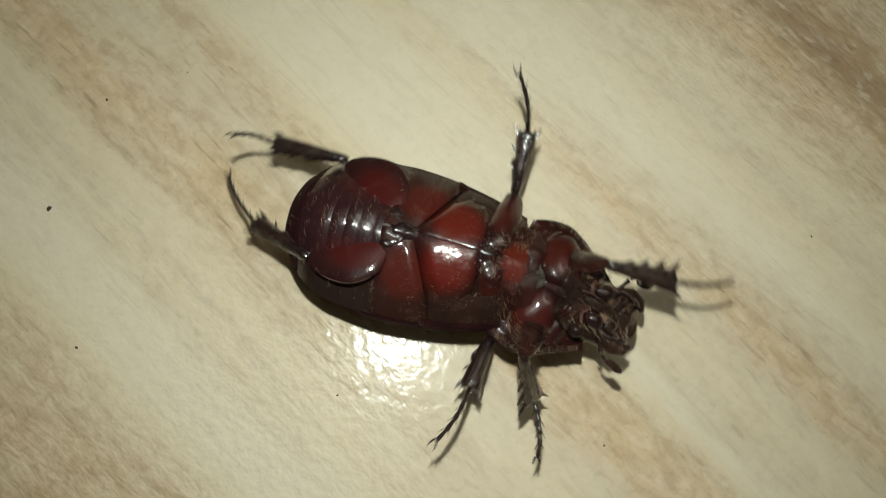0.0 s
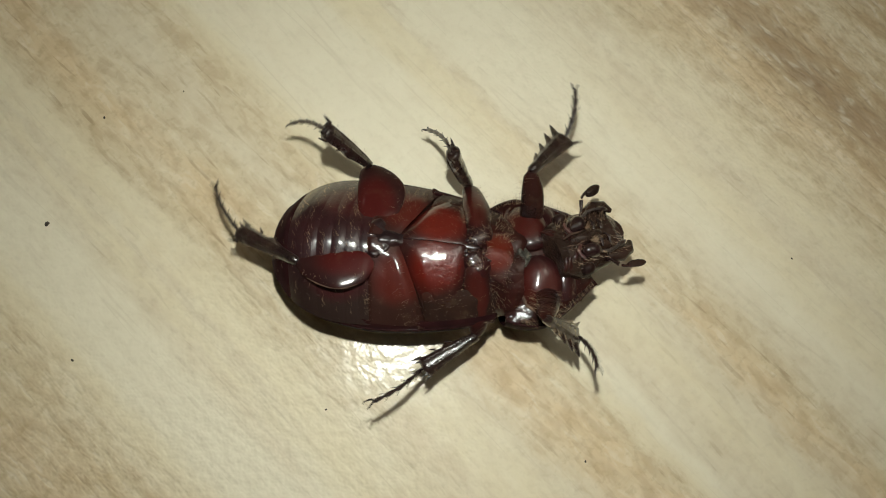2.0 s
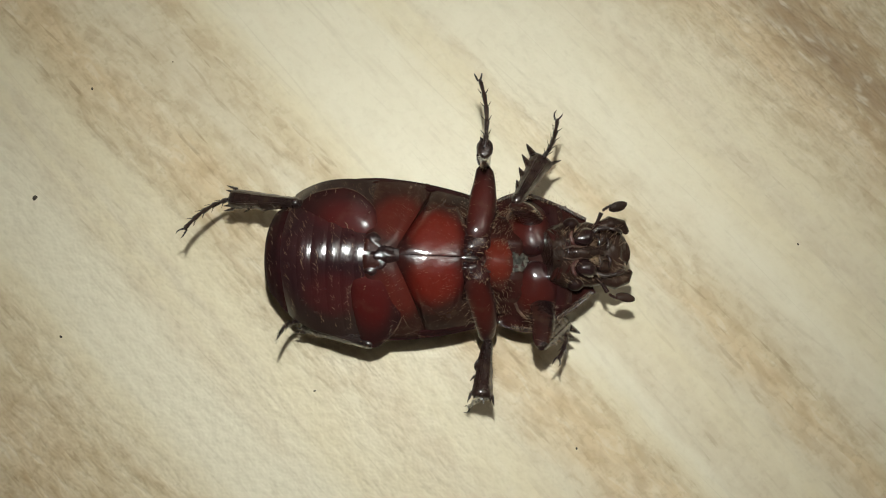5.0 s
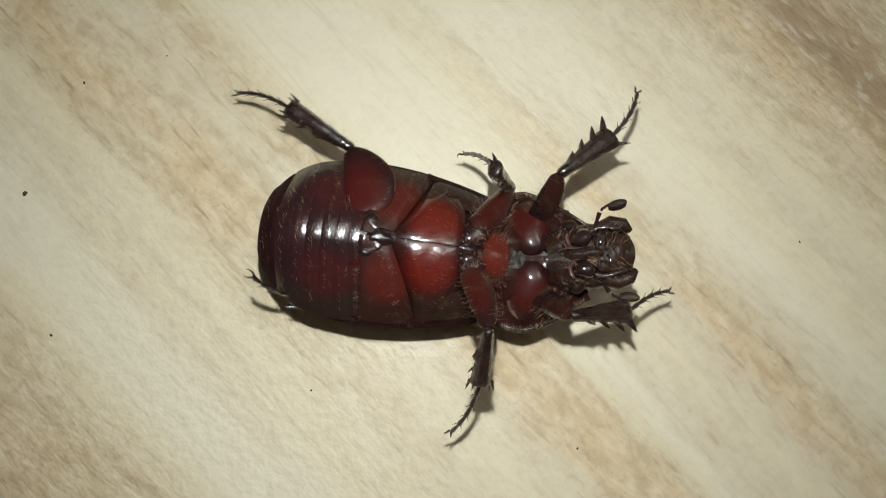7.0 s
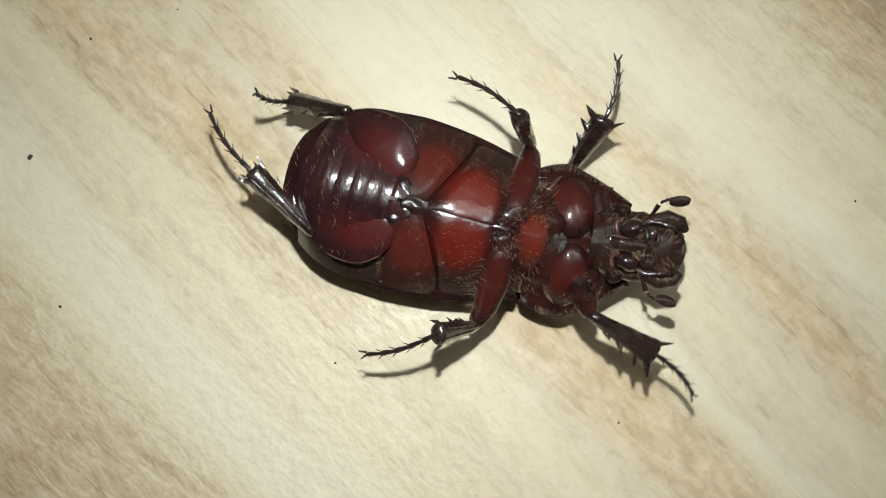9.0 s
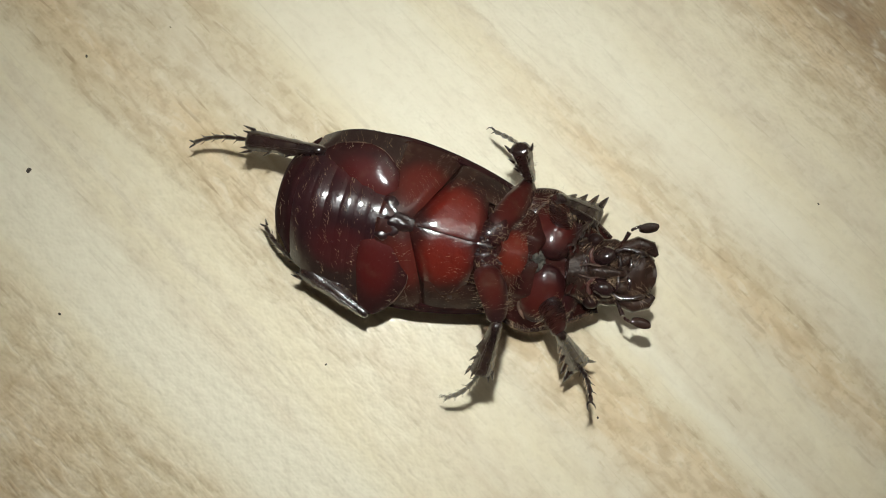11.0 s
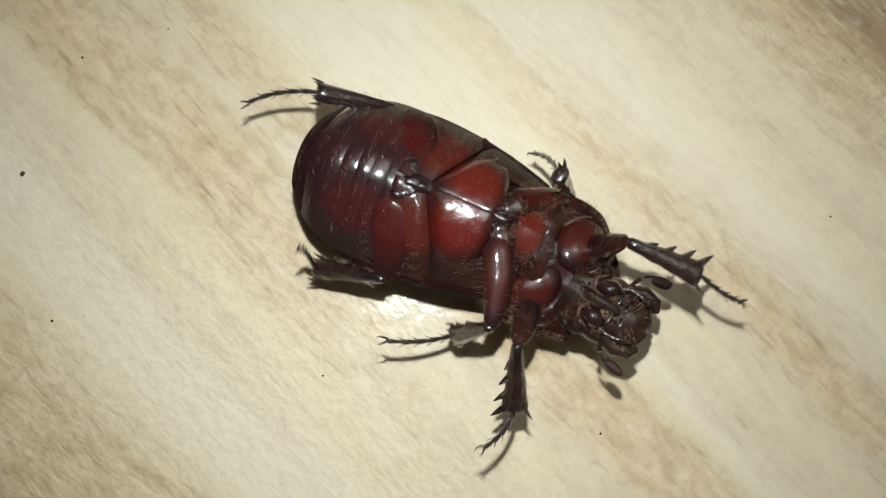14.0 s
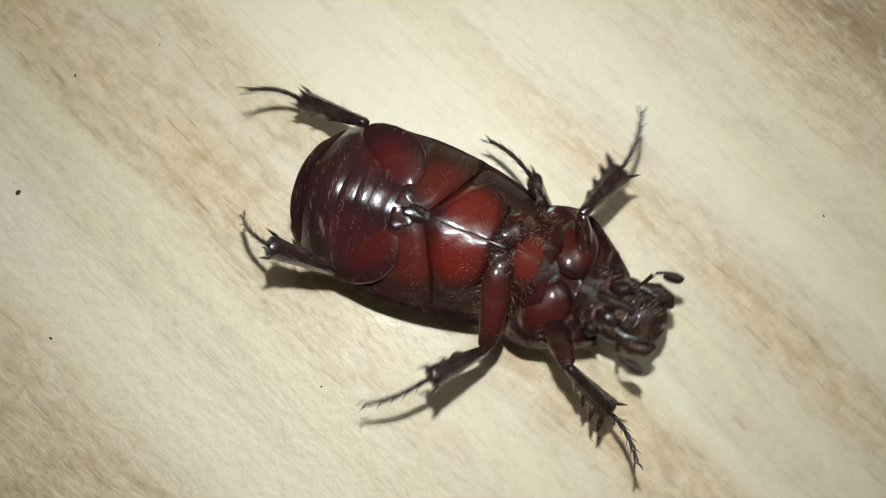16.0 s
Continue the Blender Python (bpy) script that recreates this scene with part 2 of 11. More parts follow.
    lumps = math_node(nt, "MULTIPLY", dash, math_node(nt, "MULTIPLY_ADD", tan, 1.6, 0.45))  # embossed grain in the dark bands
    nt.links.new(bump_of(nt, math_node(nt, "MULTIPLY_ADD", fine, 0.12, math_node(nt, "ADD", lumps, h)), 1.0, 0.00024), bsdf.inputs["Normal"])
    nt.links.new(bump_of(nt, h, 0.33, 0.0002), bsdf.inputs["Coat Normal"])
    return m


CRIMSON = (0.108, 0.009, 0.005)
SHELL_DARK = chitin("shell_dark", (0.010, 0.005, 0.005), (0.022, 0.010, 0.008), 0.45, dirt=0.04, coat=0.25, polish=0.25, spec=0.05)
SHELL_JET = chitin("shell_jet", (0.008, 0.004, 0.004), (0.020, 0.008, 0.008), 0.22, pit=0.4, dirt=0.1, coat=1.0, polish=0.15, spec=0.2, gloss=0.07)
SHELL_BACK = chitin("shell_back", (0.016, 0.006, 0.007), (0.030, 0.010, 0.010), 0.6, dirt=0.04, coat=0.03, polish=0.25, spec=0.02)
SHELL_STAR = chitin("shell_star", (0.010, 0.005, 0.006), (0.024, 0.009, 0.009), 0.3, pit=0.4, dirt=0.03, coat=1.0, spec=0.3, glint=0.6, gloss=0.18)
SHELL_WINE = chitin("shell_wine", (0.016, 0.006, 0.008), (0.030, 0.008, 0.009), 0.3, pit=0.4, spread=0.5, dirt=0.04, wrinkle=1.4, flank=(0.022, 0.012, 0.010), coat=1.0, polish=0.22, spec=0.3, gloss=0.13, windows=((-5.5, 4.6, 4.0, 2.6, (0.044, 0.008, 0.009)),))
# red stops short of the hind seam: the valley's shade is partly in the colour
SHELL_RED = chitin("shell_red", (0.019, 0.005, 0.005), (0.032, 0.007, 0.006), 0.33, pit=0.7, dirt=0.05, specks=0.5, flank=(0.025, 0.010, 0.007), coat=1.0, polish=0.5, spec=0.25, glint=0.3, gloss=0.17, windows=((5.3, 2.5, 3.3, 3.1, CRIMSON),))
SHELL_THIGH = chitin("shell_thigh", (0.013, 0.005, 0.005), (0.026, 0.007, 0.006), 0.4, pit=0.35, dirt=0.06, specks=0.15, coat=0.85, polish=0.15, spec=0.1, gloss=0.07, windows=((3.6, 0, 4.2, 1.5, (0.050, 0.008, 0.006)),))
SHELL_SHANK = chitin("shell_shank", (0.010, 0.005, 0.005), (0.028, 0.008, 0.006), 0.4, pit=0.35, spread=0.3, dirt=0.08, specks=0.1, coat=1.0, polish=0.2, spec=0.1, glint=0.55, gloss=0.16)
SHELL_HAUNCH = chitin("shell_haunch", (0.017, 0.007, 0.007), (0.030, 0.009, 0.008), 0.45, pit=0.3, dirt=0.05, specks=0.15, coat=0.28, polish=0.18, spec=0.05, gloss=0.15, windows=((2.4, 0, 4.4, 2.6, (0.054, 0.007, 0.006)),))
SHELL_ORANGE = chitin("shell_orange", (0.024, 0.006, 0.005), (0.044, 0.009, 0.006), 0.45, pit=0.5, spread=0.5, dirt=0.15, specks=0.4, coat=0.7, polish=0.3, spec=0.1, glint=0.5, windows=((12.4, 0.9, 1.7, 1.6, (0.098, 0.012, 0.006)),))
SHELL_COXA = chitin("shell_coxa", (0.026, 0.008, 0.006), (0.038, 0.010, 0.008), 0.5, pit=0.5, dirt=0.15, specks=0.4, flank=(0.029, 0.011, 0.008), coat=0.5, polish=0.25, spec=0.1, windows=((1.2, 4.2, 3.2, 3.0, (0.074, 0.012, 0.008)),))
SHELL_FLANK = chitin("shell_flank", (0.018, 0.009, 0.007), (0.032, 0.015, 0.010), 0.65, pit=0.6, dirt=0.14, specks=0.4, coat=0.3, polish=0.4, spec=0.06, glint=0.6, windows=((5.0, 5.0, 3.4, 1.4, (0.040, 0.014, 0.010)),))
SHELL_BREAST = chitin("shell_breast", (0.016, 0.006, 0.005), (0.036, 0.010, 0.008), 0.35, pit=0.5, dirt=0.03, specks=0.25, coat=0.5, polish=0.4, spec=0.03, glint=0.5, gloss=0.3)
SHELL_HIP = chitin("shell_hip", (0.014, 0.005, 0.005), (0.030, 0.007, 0.007), 0.35, pit=0.3, dirt=0.08, specks=0.15, coat=1.0, polish=0.12, spec=0.12, gloss=0.07, windows=((3.2, 3.8, 2.8, 2.6, (0.052, 0.008, 0.006)),))
SHELL_CORE = matte("shell_core", (0.010, 0.004, 0.003), (0.020, 0.008, 0.005), 1200, 0.9, gloss=0.1)
SHELL_HEAD = chitin("shell_head", (0.014, 0.008, 0.006), (0.034, 0.017, 0.012), 0.4, pit=0.8, spread=0.6, dirt=0.06, specks=0.3, coat=0.9, polish=0.35, spec=0.05, glint=0.5, gloss=0.08)
SHELL_LEG = chitin("shell_leg", (0.009, 0.005, 0.005), (0.024, 0.011, 0.009), 0.28, pit=0.4, dirt=0.1, coat=1.0, polish=0.3, spec=0.5, glint=0.7, gloss=0.26)
MEMBRANE = matte("membrane", (0.035, 0.017, 0.011), (0.11, 0.058, 0.035))
SKIN = chitin("soft_skin", (0.03, 0.012, 0.010), (0.11, 0.042, 0.034), 0.3, pit=1.0, dirt=0.3)
TUFT = matte("tuft_felt", (0.022, 0.020, 0.016), (0.10, 0.09, 0.07), 1600)
HAIR = matte("hair", (0.15, 0.09, 0.055), (0.38, 0.26, 0.16), 500, 0.35)
CRUMB = matte("crumb", (0.02, 0.014, 0.01), (0.07, 0.05, 0.03), 2500)
PLASTER = matte("plaster", (0.55, 0.53, 0.48), (0.65, 0.62, 0.56), 12, 0.9, 0.002)


# ---- mesh tools ----
MM = 0.001


def grown(bm, name, material):
    """A smooth mesh, scaled from millimetres, out of a bmesh."""
    for f in bm.faces:
        f.smooth = True
    bmesh.ops.recalc_face_normals(bm, faces=bm.faces)
    bmesh.ops.scale(bm, vec=(MM, MM, MM), verts=bm.verts)
    me = bpy.data.meshes.new(name)
    bm.to_mesh(me)
    bm.free()
    me.materials.append(material)
    me.set_sharp_from_angle(angle=radians(50))
    return me


def part(name, bm, material, parent, label="", kind=""):
    """One mesh object under a thing or a part."""
    ob = new(name, grown(bm, name, material))
    ob.parent = parent
    return tagged(ob, label=label, kind=kind)


def tube(bm, rings, n=14, square=1.0):
    """A closed skin over rings of (centre, half-axis, half-axis); square below 1 flattens its faces."""
    loops = []

    def bent(v):
        return math.copysign(abs(v) ** square, v)

    for c, a, b in rings:
        c, a, b = Vector(c), Vector(a), Vector(b)
        loops.append([bm.verts.new(c + a * math.cos(2 * math.pi * k / n) + b * bent(math.sin(2 * math.pi * k / n))) for k in range(n)])
    for lo, hi in zip(loops, loops[1:]):
        for k in range(n):
            bm.faces.new((lo[k], lo[(k + 1) % n], hi[(k + 1) % n], hi[k]))
    for loop, c in ((loops[0], rings[0][0]), (loops[-1], rings[-1][0])):
        p = bm.verts.new(c)
        for k in range(n):
            bm.faces.new((loop[k], loop[(k + 1) % n], p))


def rod(bm, pts, radii, n=8, flat=1.0):
    """A tube along points with a radius at each."""
    pts = [Vector(p) for p in pts]
    rings = []
    for k, p in enumerate(pts):
        d = (pts[min(k + 1, len(pts) - 1)] - pts[max(k - 1, 0)]).normalized()
        a = d.cross((0, 0, 1) if abs(d.z) < 0.9 else (0, 1, 0)).normalized()
        b = d.cross(a)
        rings.append((p, a * radii[k], b * radii[k] * flat))
    tube(bm, rings, n)


def spike(bm, a, b, r, n=6):
    """A thorn from a to its point b."""
    a, b = Vector(a), Vector(b)
    m = a.lerp(b, 0.55)
    rod(bm, [a, m, b], [r, r * 0.62, r * 0.12], n)


def egg(bm, centre, ax, ay, az, nu=16, nv=10, power=1.0):
    """An ellipsoid on three half-axis vectors."""
    c, ax, ay, az = Vector(centre), Vector(ax), Vector(ay), Vector(az)
    rings = []
    for i in range(1, nv):
        u = -math.cos(math.pi * i / nv)
        k = max(0.0, 1 - u * u) ** (0.5 * power)
        rings.append((c + ax * u, ay * k, az * k))
    tube(bm, rings, nu)


def sheet(bm, f, nu, nv, thick):
    """A plate of real thickness over f(u, v), u and v from 0 to 1; thick goes down the surface normal."""
    top = [[Vector(f(i / nu, j / nv)) for j in range(nv + 1)] for i in range(nu + 1)]
    low = []
    for i in range(nu + 1):
        row = []
        for j in range(nv + 1):
            du = top[min(i + 1, nu)][j] - top[max(i - 1, 0)][j]
            dv = top[i][min(j + 1, nv)] - top[i][max(j - 1, 0)]
            n = du.cross(dv)
            n = n.normalized() if n.length > 1e-9 else Vector((0, 0, 1))
            row.append(top[i][j] - n * thick)
        low.append(row)
    tv = [[bm.verts.new(p) for p in row] for row in top]
    lv = [[bm.verts.new(p) for p in row] for row in low]
    for i in range(nu):
        for j in range(nv):
            bm.faces.new((tv[i][j], tv[i + 1][j], tv[i + 1][j + 1], tv[i][j + 1]))
            bm.faces.new((lv[i][j], lv[i][j + 1], lv[i + 1][j + 1], lv[i + 1][j]))
    for i in range(nu):
        bm.faces.new((tv[i][0], lv[i][0], lv[i + 1][0], tv[i + 1][0]))
        bm.faces.new((tv[i][nv], tv[i + 1][nv], lv[i + 1][nv], lv[i][nv]))
    for j in range(nv):
        bm.faces.new((tv[0][j], tv[0][j + 1], lv[0][j + 1], lv[0][j]))
        bm.faces.new((tv[nu][j], lv[nu][j], lv[nu][j + 1], tv[nu][j + 1]))


def hairs(bm, rnd, roots, length, r=0.022):
    """Bristles: roots of (place, direction), each a bent thin thorn."""
    for p, d in roots:
        p, d = Vector(p), Vector(d).normalized()
        ln = length * rnd.uniform(0.55, 1.25)
        side = Vector((rnd.uniform(-1, 1), rnd.uniform(-1, 1), rnd.uniform(-0.6, 0.6)))
        q = p + d * ln * 0.55
        e = p + d * ln + side * ln * 0.22
        rod(bm, [p, q, e], [r, r * 0.7, r * 0.15], 3)


def lump(bm, amount, scale, seed):
    """Uneven surface by smooth noise."""
    bmesh.ops.recalc_face_normals(bm, faces=bm.faces)
    bm.normal_update()
    for v in bm.verts:
        v.co += v.normal * amount * noise.noise(v.co * scale + Vector((seed, seed * 1.7, 0)))


def lerp(a, b, u):
    return a + (b - a) * u


# ---- room ----
def slab(name, size, at, material, label):
    bm = bmesh.new()
    bmesh.ops.create_cube(bm, size=1)
    bmesh.ops.scale(bm, vec=size, verts=bm.verts)
    bmesh.ops.translate(bm, vec=at, verts=bm.verts)
    me = bpy.data.meshes.new(name)
    bm.to_mesh(me)
    bm.free()
    me.materials.append(material)
    return tagged(new(name, me), label=label, kind="structure")


slab("floor", (4.0, 4.0, 0.02), (0, 0, -0.01), floor_material(), "cream and tan wood-look ceramic floor")
slab("wall_north", (4.0, 0.1, 2.5), (0, 2.05, 1.25), PLASTER, "plain pale plastered wall")
slab("wall_south", (4.0, 0.1, 2.5), (0, -2.05, 1.25), PLASTER, "plain pale plastered wall")
slab("wall_east", (0.1, 4.2, 2.5), (2.05, 0, 1.25), PLASTER, "plain pale plastered wall")
slab("wall_west", (0.1, 4.2, 2.5), (-2.05, 0, 1.25), PLASTER, "plain pale plastered wall")
# added out of view: closes the room and bounces the uplight back down
slab("ceiling", (4.2, 4.2, 0.1), (0, 0, 2.55), PLASTER, "plain pale ceiling, added unseen to bounce the fill")


def build_fill_lamp():
    """A hanging bowl, added out of view, that throws soft fill up to the ceiling."""
    lamp = tagged(new("fill_lamp"), "matt white bowl lamp below the ceiling, added unseen as fill, lit", "lamp")
    lamp.matrix_basis = pose(1.0, 0.8, 1.95)
    bm = bmesh.new()
    rings = []
    for k in range(9):
        a = radians(10 * k + 5)
        rings.append(((0, 0, -0.09 * math.cos(a)), (0.2 * math.sin(a), 0, 0), (0, 0.2 * math.sin(a), 0)))
    for k in range(8, -1, -1):
        a = radians(10 * k + 5)
        rings.append(((0, 0, 0.008 - 0.085 * math.cos(a)), (0.193 * math.sin(a), 0, 0), (0, 0.193 * math.sin(a), 0)))
    tube(bm, rings, 32)
    bmesh.ops.scale(bm, vec=(1000, 1000, 1000), verts=bm.verts)
    part("bowl", bm, PLASTER, lamp)
    for k in range(3):
        bm = bmesh.new()
        a = k * 2.0944
        rod(bm, [(185 * math.cos(a), 185 * math.sin(a), 0), (20 * math.cos(a), 20 * math.sin(a), 550)], [2, 2], 8)
        part("hanger", bm, SHELL_CORE, lamp)
    fill_bulb = bpy.data.lights.new("fill_bulb", "AREA")
    fill_bulb.shape, fill_bulb.size, fill_bulb.energy, fill_bulb.color = "DISK", 0.3, FILL_W, (1.0, 0.97, 0.94)
    light = new("fill_bulb", fill_bulb)
    light.matrix_world = look((1.0, 0.8, 1.96), (1.0, 0.801, 2.5))


build_fill_lamp()


def build_torch():
    """The phone's torch: a glowing disc in a dark ring; it shines along its -z."""
    thing = tagged(new("torch"), "tiny round phone torch, lit, held above the floor", "torch")
    bm = bmesh.new()
    rings = [((0, 0, z), (r, 0, 0), (0, r, 0)) for z, r in ((2.35, 1.9), (2.2, 2.0), (2.15, 2.0), (2.1, 1.9))]
    tube(bm, rings, 32)
    glow = bpy.data.materials.new("torch_glow")
    glow.use_nodes = True
    nt = glow.node_tree
    lit = nt.nodes.new("ShaderNodeEmission")
    lit.inputs["Color"].default_value, lit.inputs["Strength"].default_value = (0.95, 0.97, 0.93, 1), TORCH_GLOW
    nt.links.new(lit.outputs[0], nt.nodes["Material Output"].inputs["Surface"])
    part("lens", bm, glow, thing, "bright white glowing lens")
    bm = bmesh.new()
    for k in range(2):
        bmesh.ops.create_circle(bm, segments=40, radius=(2.1, 3.4)[k])
    bm.verts.ensure_lookup_table()
    for k in range(40):
        bm.faces.new((bm.verts[k], bm.verts[(k + 1) % 40], bm.verts[40 + (k + 1) % 40], bm.verts[40 + k]))
    made = bmesh.ops.extrude_face_region(bm, geom=bm.faces[:])
    bmesh.ops.translate(bm, vec=(0, 0, 2.4), verts=[v for v in made["geom"] if isinstance(v, bmesh.types.BMVert)])
    part("ring", bm, SHELL_CORE, thing, "dark ring round the lens")
    return thing


torch = build_torch()


# ---- the beetle, on its back: x to the head, z to the belly side ----
beetle = tagged(new("beetle"), "glossy dark reddish-brown beetle lying on its back on the floor", "beetle")


def half_width(x):
    if x < -2:
        return 9.35 * max(0.0, 1 - abs((x + 2) / 12.0) ** 2.7) ** 0.5
    return 9.35 * (1 - 0.27 * max(0.0, (x + 2) / 14.5) ** 2)


def back_depth(x):
    if x < -1:
        return 7.0 * max(0.0, 1 - abs((x + 1) / 13.0) ** 2.6) ** 0.5
    return 7.0 * (1 - 0.35 * ((x + 1) / 13.5) ** 2.5)


def belly_mid(x):
    """Height of the belly's middle line."""
    pts = ((-14.0, -3.2), (-13.4, -1.9), (-12, -0.5), (-9.5, 0.4), (-6, 0.7), (-2, 0.4), (0, 0.15), (4, 0.5), (9, 0.3), (14, -1.5))
    for (x0, z0), (x1, z1) in zip(pts, pts[1:]):
        if x <= x1:
            u = max(0.0, (x - x0) / (x1 - x0))
            u = u * u * (3 - 2 * u) * 0.5 + u * 0.5
            return lerp(z0, z1, u)
    return pts[-1][1]


def belly(x, s):
    """A point of the belly; s from -1 to 1 across it."""
    w = half_width(max(-13.5, min(12.5, x))) * lerp(1.0, 0.975, max(0.0, min(1.0, (x + 7) / 6)))
    if x < -12.6:
        w = lerp(half_width(-12.6), 2.4, min(1.0, (-12.6 - x) / 1.3) ** 1.8)
    z = belly_mid(x)
    bed = max(0.0, 1 - ((x + 4.5) / 5.5) ** 2) * math.sin(math.pi * max(0.0, min(1.0, (abs(s) - 0.12) / 0.88)))
    return Vector((x, s * w, lerp(z, min(z - 0.6, -4.3), abs(s) ** 2.0) - 0.6 * bed))


def shorten(bm, factor, wide=1.0):
    """Draws the tail end in."""
    for v in bm.verts:
        if v.co.x < -7:
            u = min(1.0, (-7 - v.co.x) / 5)
            v.co.x = -7 + (v.co.x + 7) * factor
            v.co.y *= lerp(1.0, wide, u)


def build_elytra():
    for side in (1, -1):
        bm = bmesh.new()

        def f(u, v):
            x = lerp(-12.6, 12.6, u)
            a = radians(lerp(1.0, 112, v))
            w, d = half_width(x) * lerp(0.84, 0.965, max(0.0, min(1.0, (x + 12.5) / 11))), back_depth(x)
            return (x, side * w * math.sin(a) ** 0.9, -5 - d * math.cos(a) if a < math.pi / 2 else -5 - 2.6 * math.cos(a))

        sheet(bm, f, 44, 22, 0.3 * side)
        shorten(bm, 0.885, 0.95)
        part("elytron", bm, SHELL_BACK, beetle)
        # the rolled outer rim
        bm = bmesh.new()
        pts, rad = [], []
        for k in range(40):
            x = lerp(-10.5, 12.2, k / 39)
            pts.append((x, side * (half_width(x) * lerp(0.93, 1.0, min(1.0, (k / 39) * 2.5)) - 0.1), -4.8))
            rad.append(0.2 if 0 < k < 39 else 0.1)
        rod(bm, pts, rad, 10, 0.8)
        shorten(bm, 0.885, 0.95)
        part("elytron_rim", bm, SHELL_BACK, beetle)


def build_abdomen():
    # soft body under the plates
    bm = bmesh.new()
    loops = []
    for k in range(26):
        x = lerp(-12.9, 12.9, k / 25)
        w = half_width(min(x, 12.5)) * 0.93
        top = [belly(x, lerp(-0.97, 0.97, n / 12)) - Vector((0, 0, 1.2)) for n in range(13)]
        low = [Vector((x, w * math.cos(math.pi * n / 8), -5.4 - 0.9 * back_depth(x) * math.sin(math.pi * n / 8))) for n in range(1, 8)]
        loops.append([bm.verts.new(p) for p in top + low])
    for lo, hi in zip(loops, loops[1:]):
        for n in range(len(lo)):
            bm.faces.new((lo[n], lo[(n + 1) % len(lo)], hi[(n + 1) % len(lo)], hi[n]))
    bm.faces.new(loops[0])
    bm.faces.new(loops[-1])
    shorten(bm, 0.92, 0.97)
    part("body_core", bm, SHELL_CORE, beetle)
    edges = (-1.2, -3.3, -4.9, -6.5, -8.1, -9.7, -11.5, -13.6)
    last = len(edges) - 2
    rnd = random.Random(11)
    for k, (x1, x0) in enumerate(zip(edges, edges[1:])):
        bm = bmesh.new()

        def f(u, v):
            s = lerp(-1, 1, v)
            bow = 0.9 if k < last else 0.4
            x = lerp(x0 - 0.25, x1, u) + bow * s * s * (1 if k < last else u)
            p = belly(x, s * 0.99)
            p.z += 0.115 * (1 - (2 * u - 1) ** 2) * (1 - 0.8 * s * s) - 0.06 * u + 0.05 * noise.noise(Vector((x * 0.5, s * 4, k)))
            return p

        sheet(bm, f, 12, 44, 0.35)
        part("sternite", bm, SHELL_WINE if k < last else SHELL_BACK, beetle, "dark wine-brown belly plate")
        # a row of fine pale setae across the plate, and a few strays
        bm = bmesh.new()
        roots = []
        for n in range(50 if k < last else 20):
            s = rnd.uniform(-0.92, 0.92)
            u = rnd.gauss(0.42, 0.05) if n % 4 else rnd.uniform(0.1, 0.9)
            p = Vector(f(u, (s + 1) / 2))
            roots.append((p, (-0.35 + rnd.uniform(-0.3, 0.3), 0.75 + rnd.uniform(-0.4, 0.4), 0.35 - 0.5 * s)))
        hairs(bm, rnd, roots, 0.65, 0.012)
        part("bristles", bm, HAIR, beetle, kind="stuff")
    bm = bmesh.new()
    egg(bm, (-12.6, 0, -5.4), (1.2, 0, 0.5), (0, 4.2, 0), (0, 0, 2.2))
    shorten(bm, 0.95)
    part("pygidium", bm, SHELL_BACK, beetle)


def valley(d, wide):
    """Rounded fall of a plate's edge, d from the edge."""
    return max(0.0, 1 - d / wide) ** 2


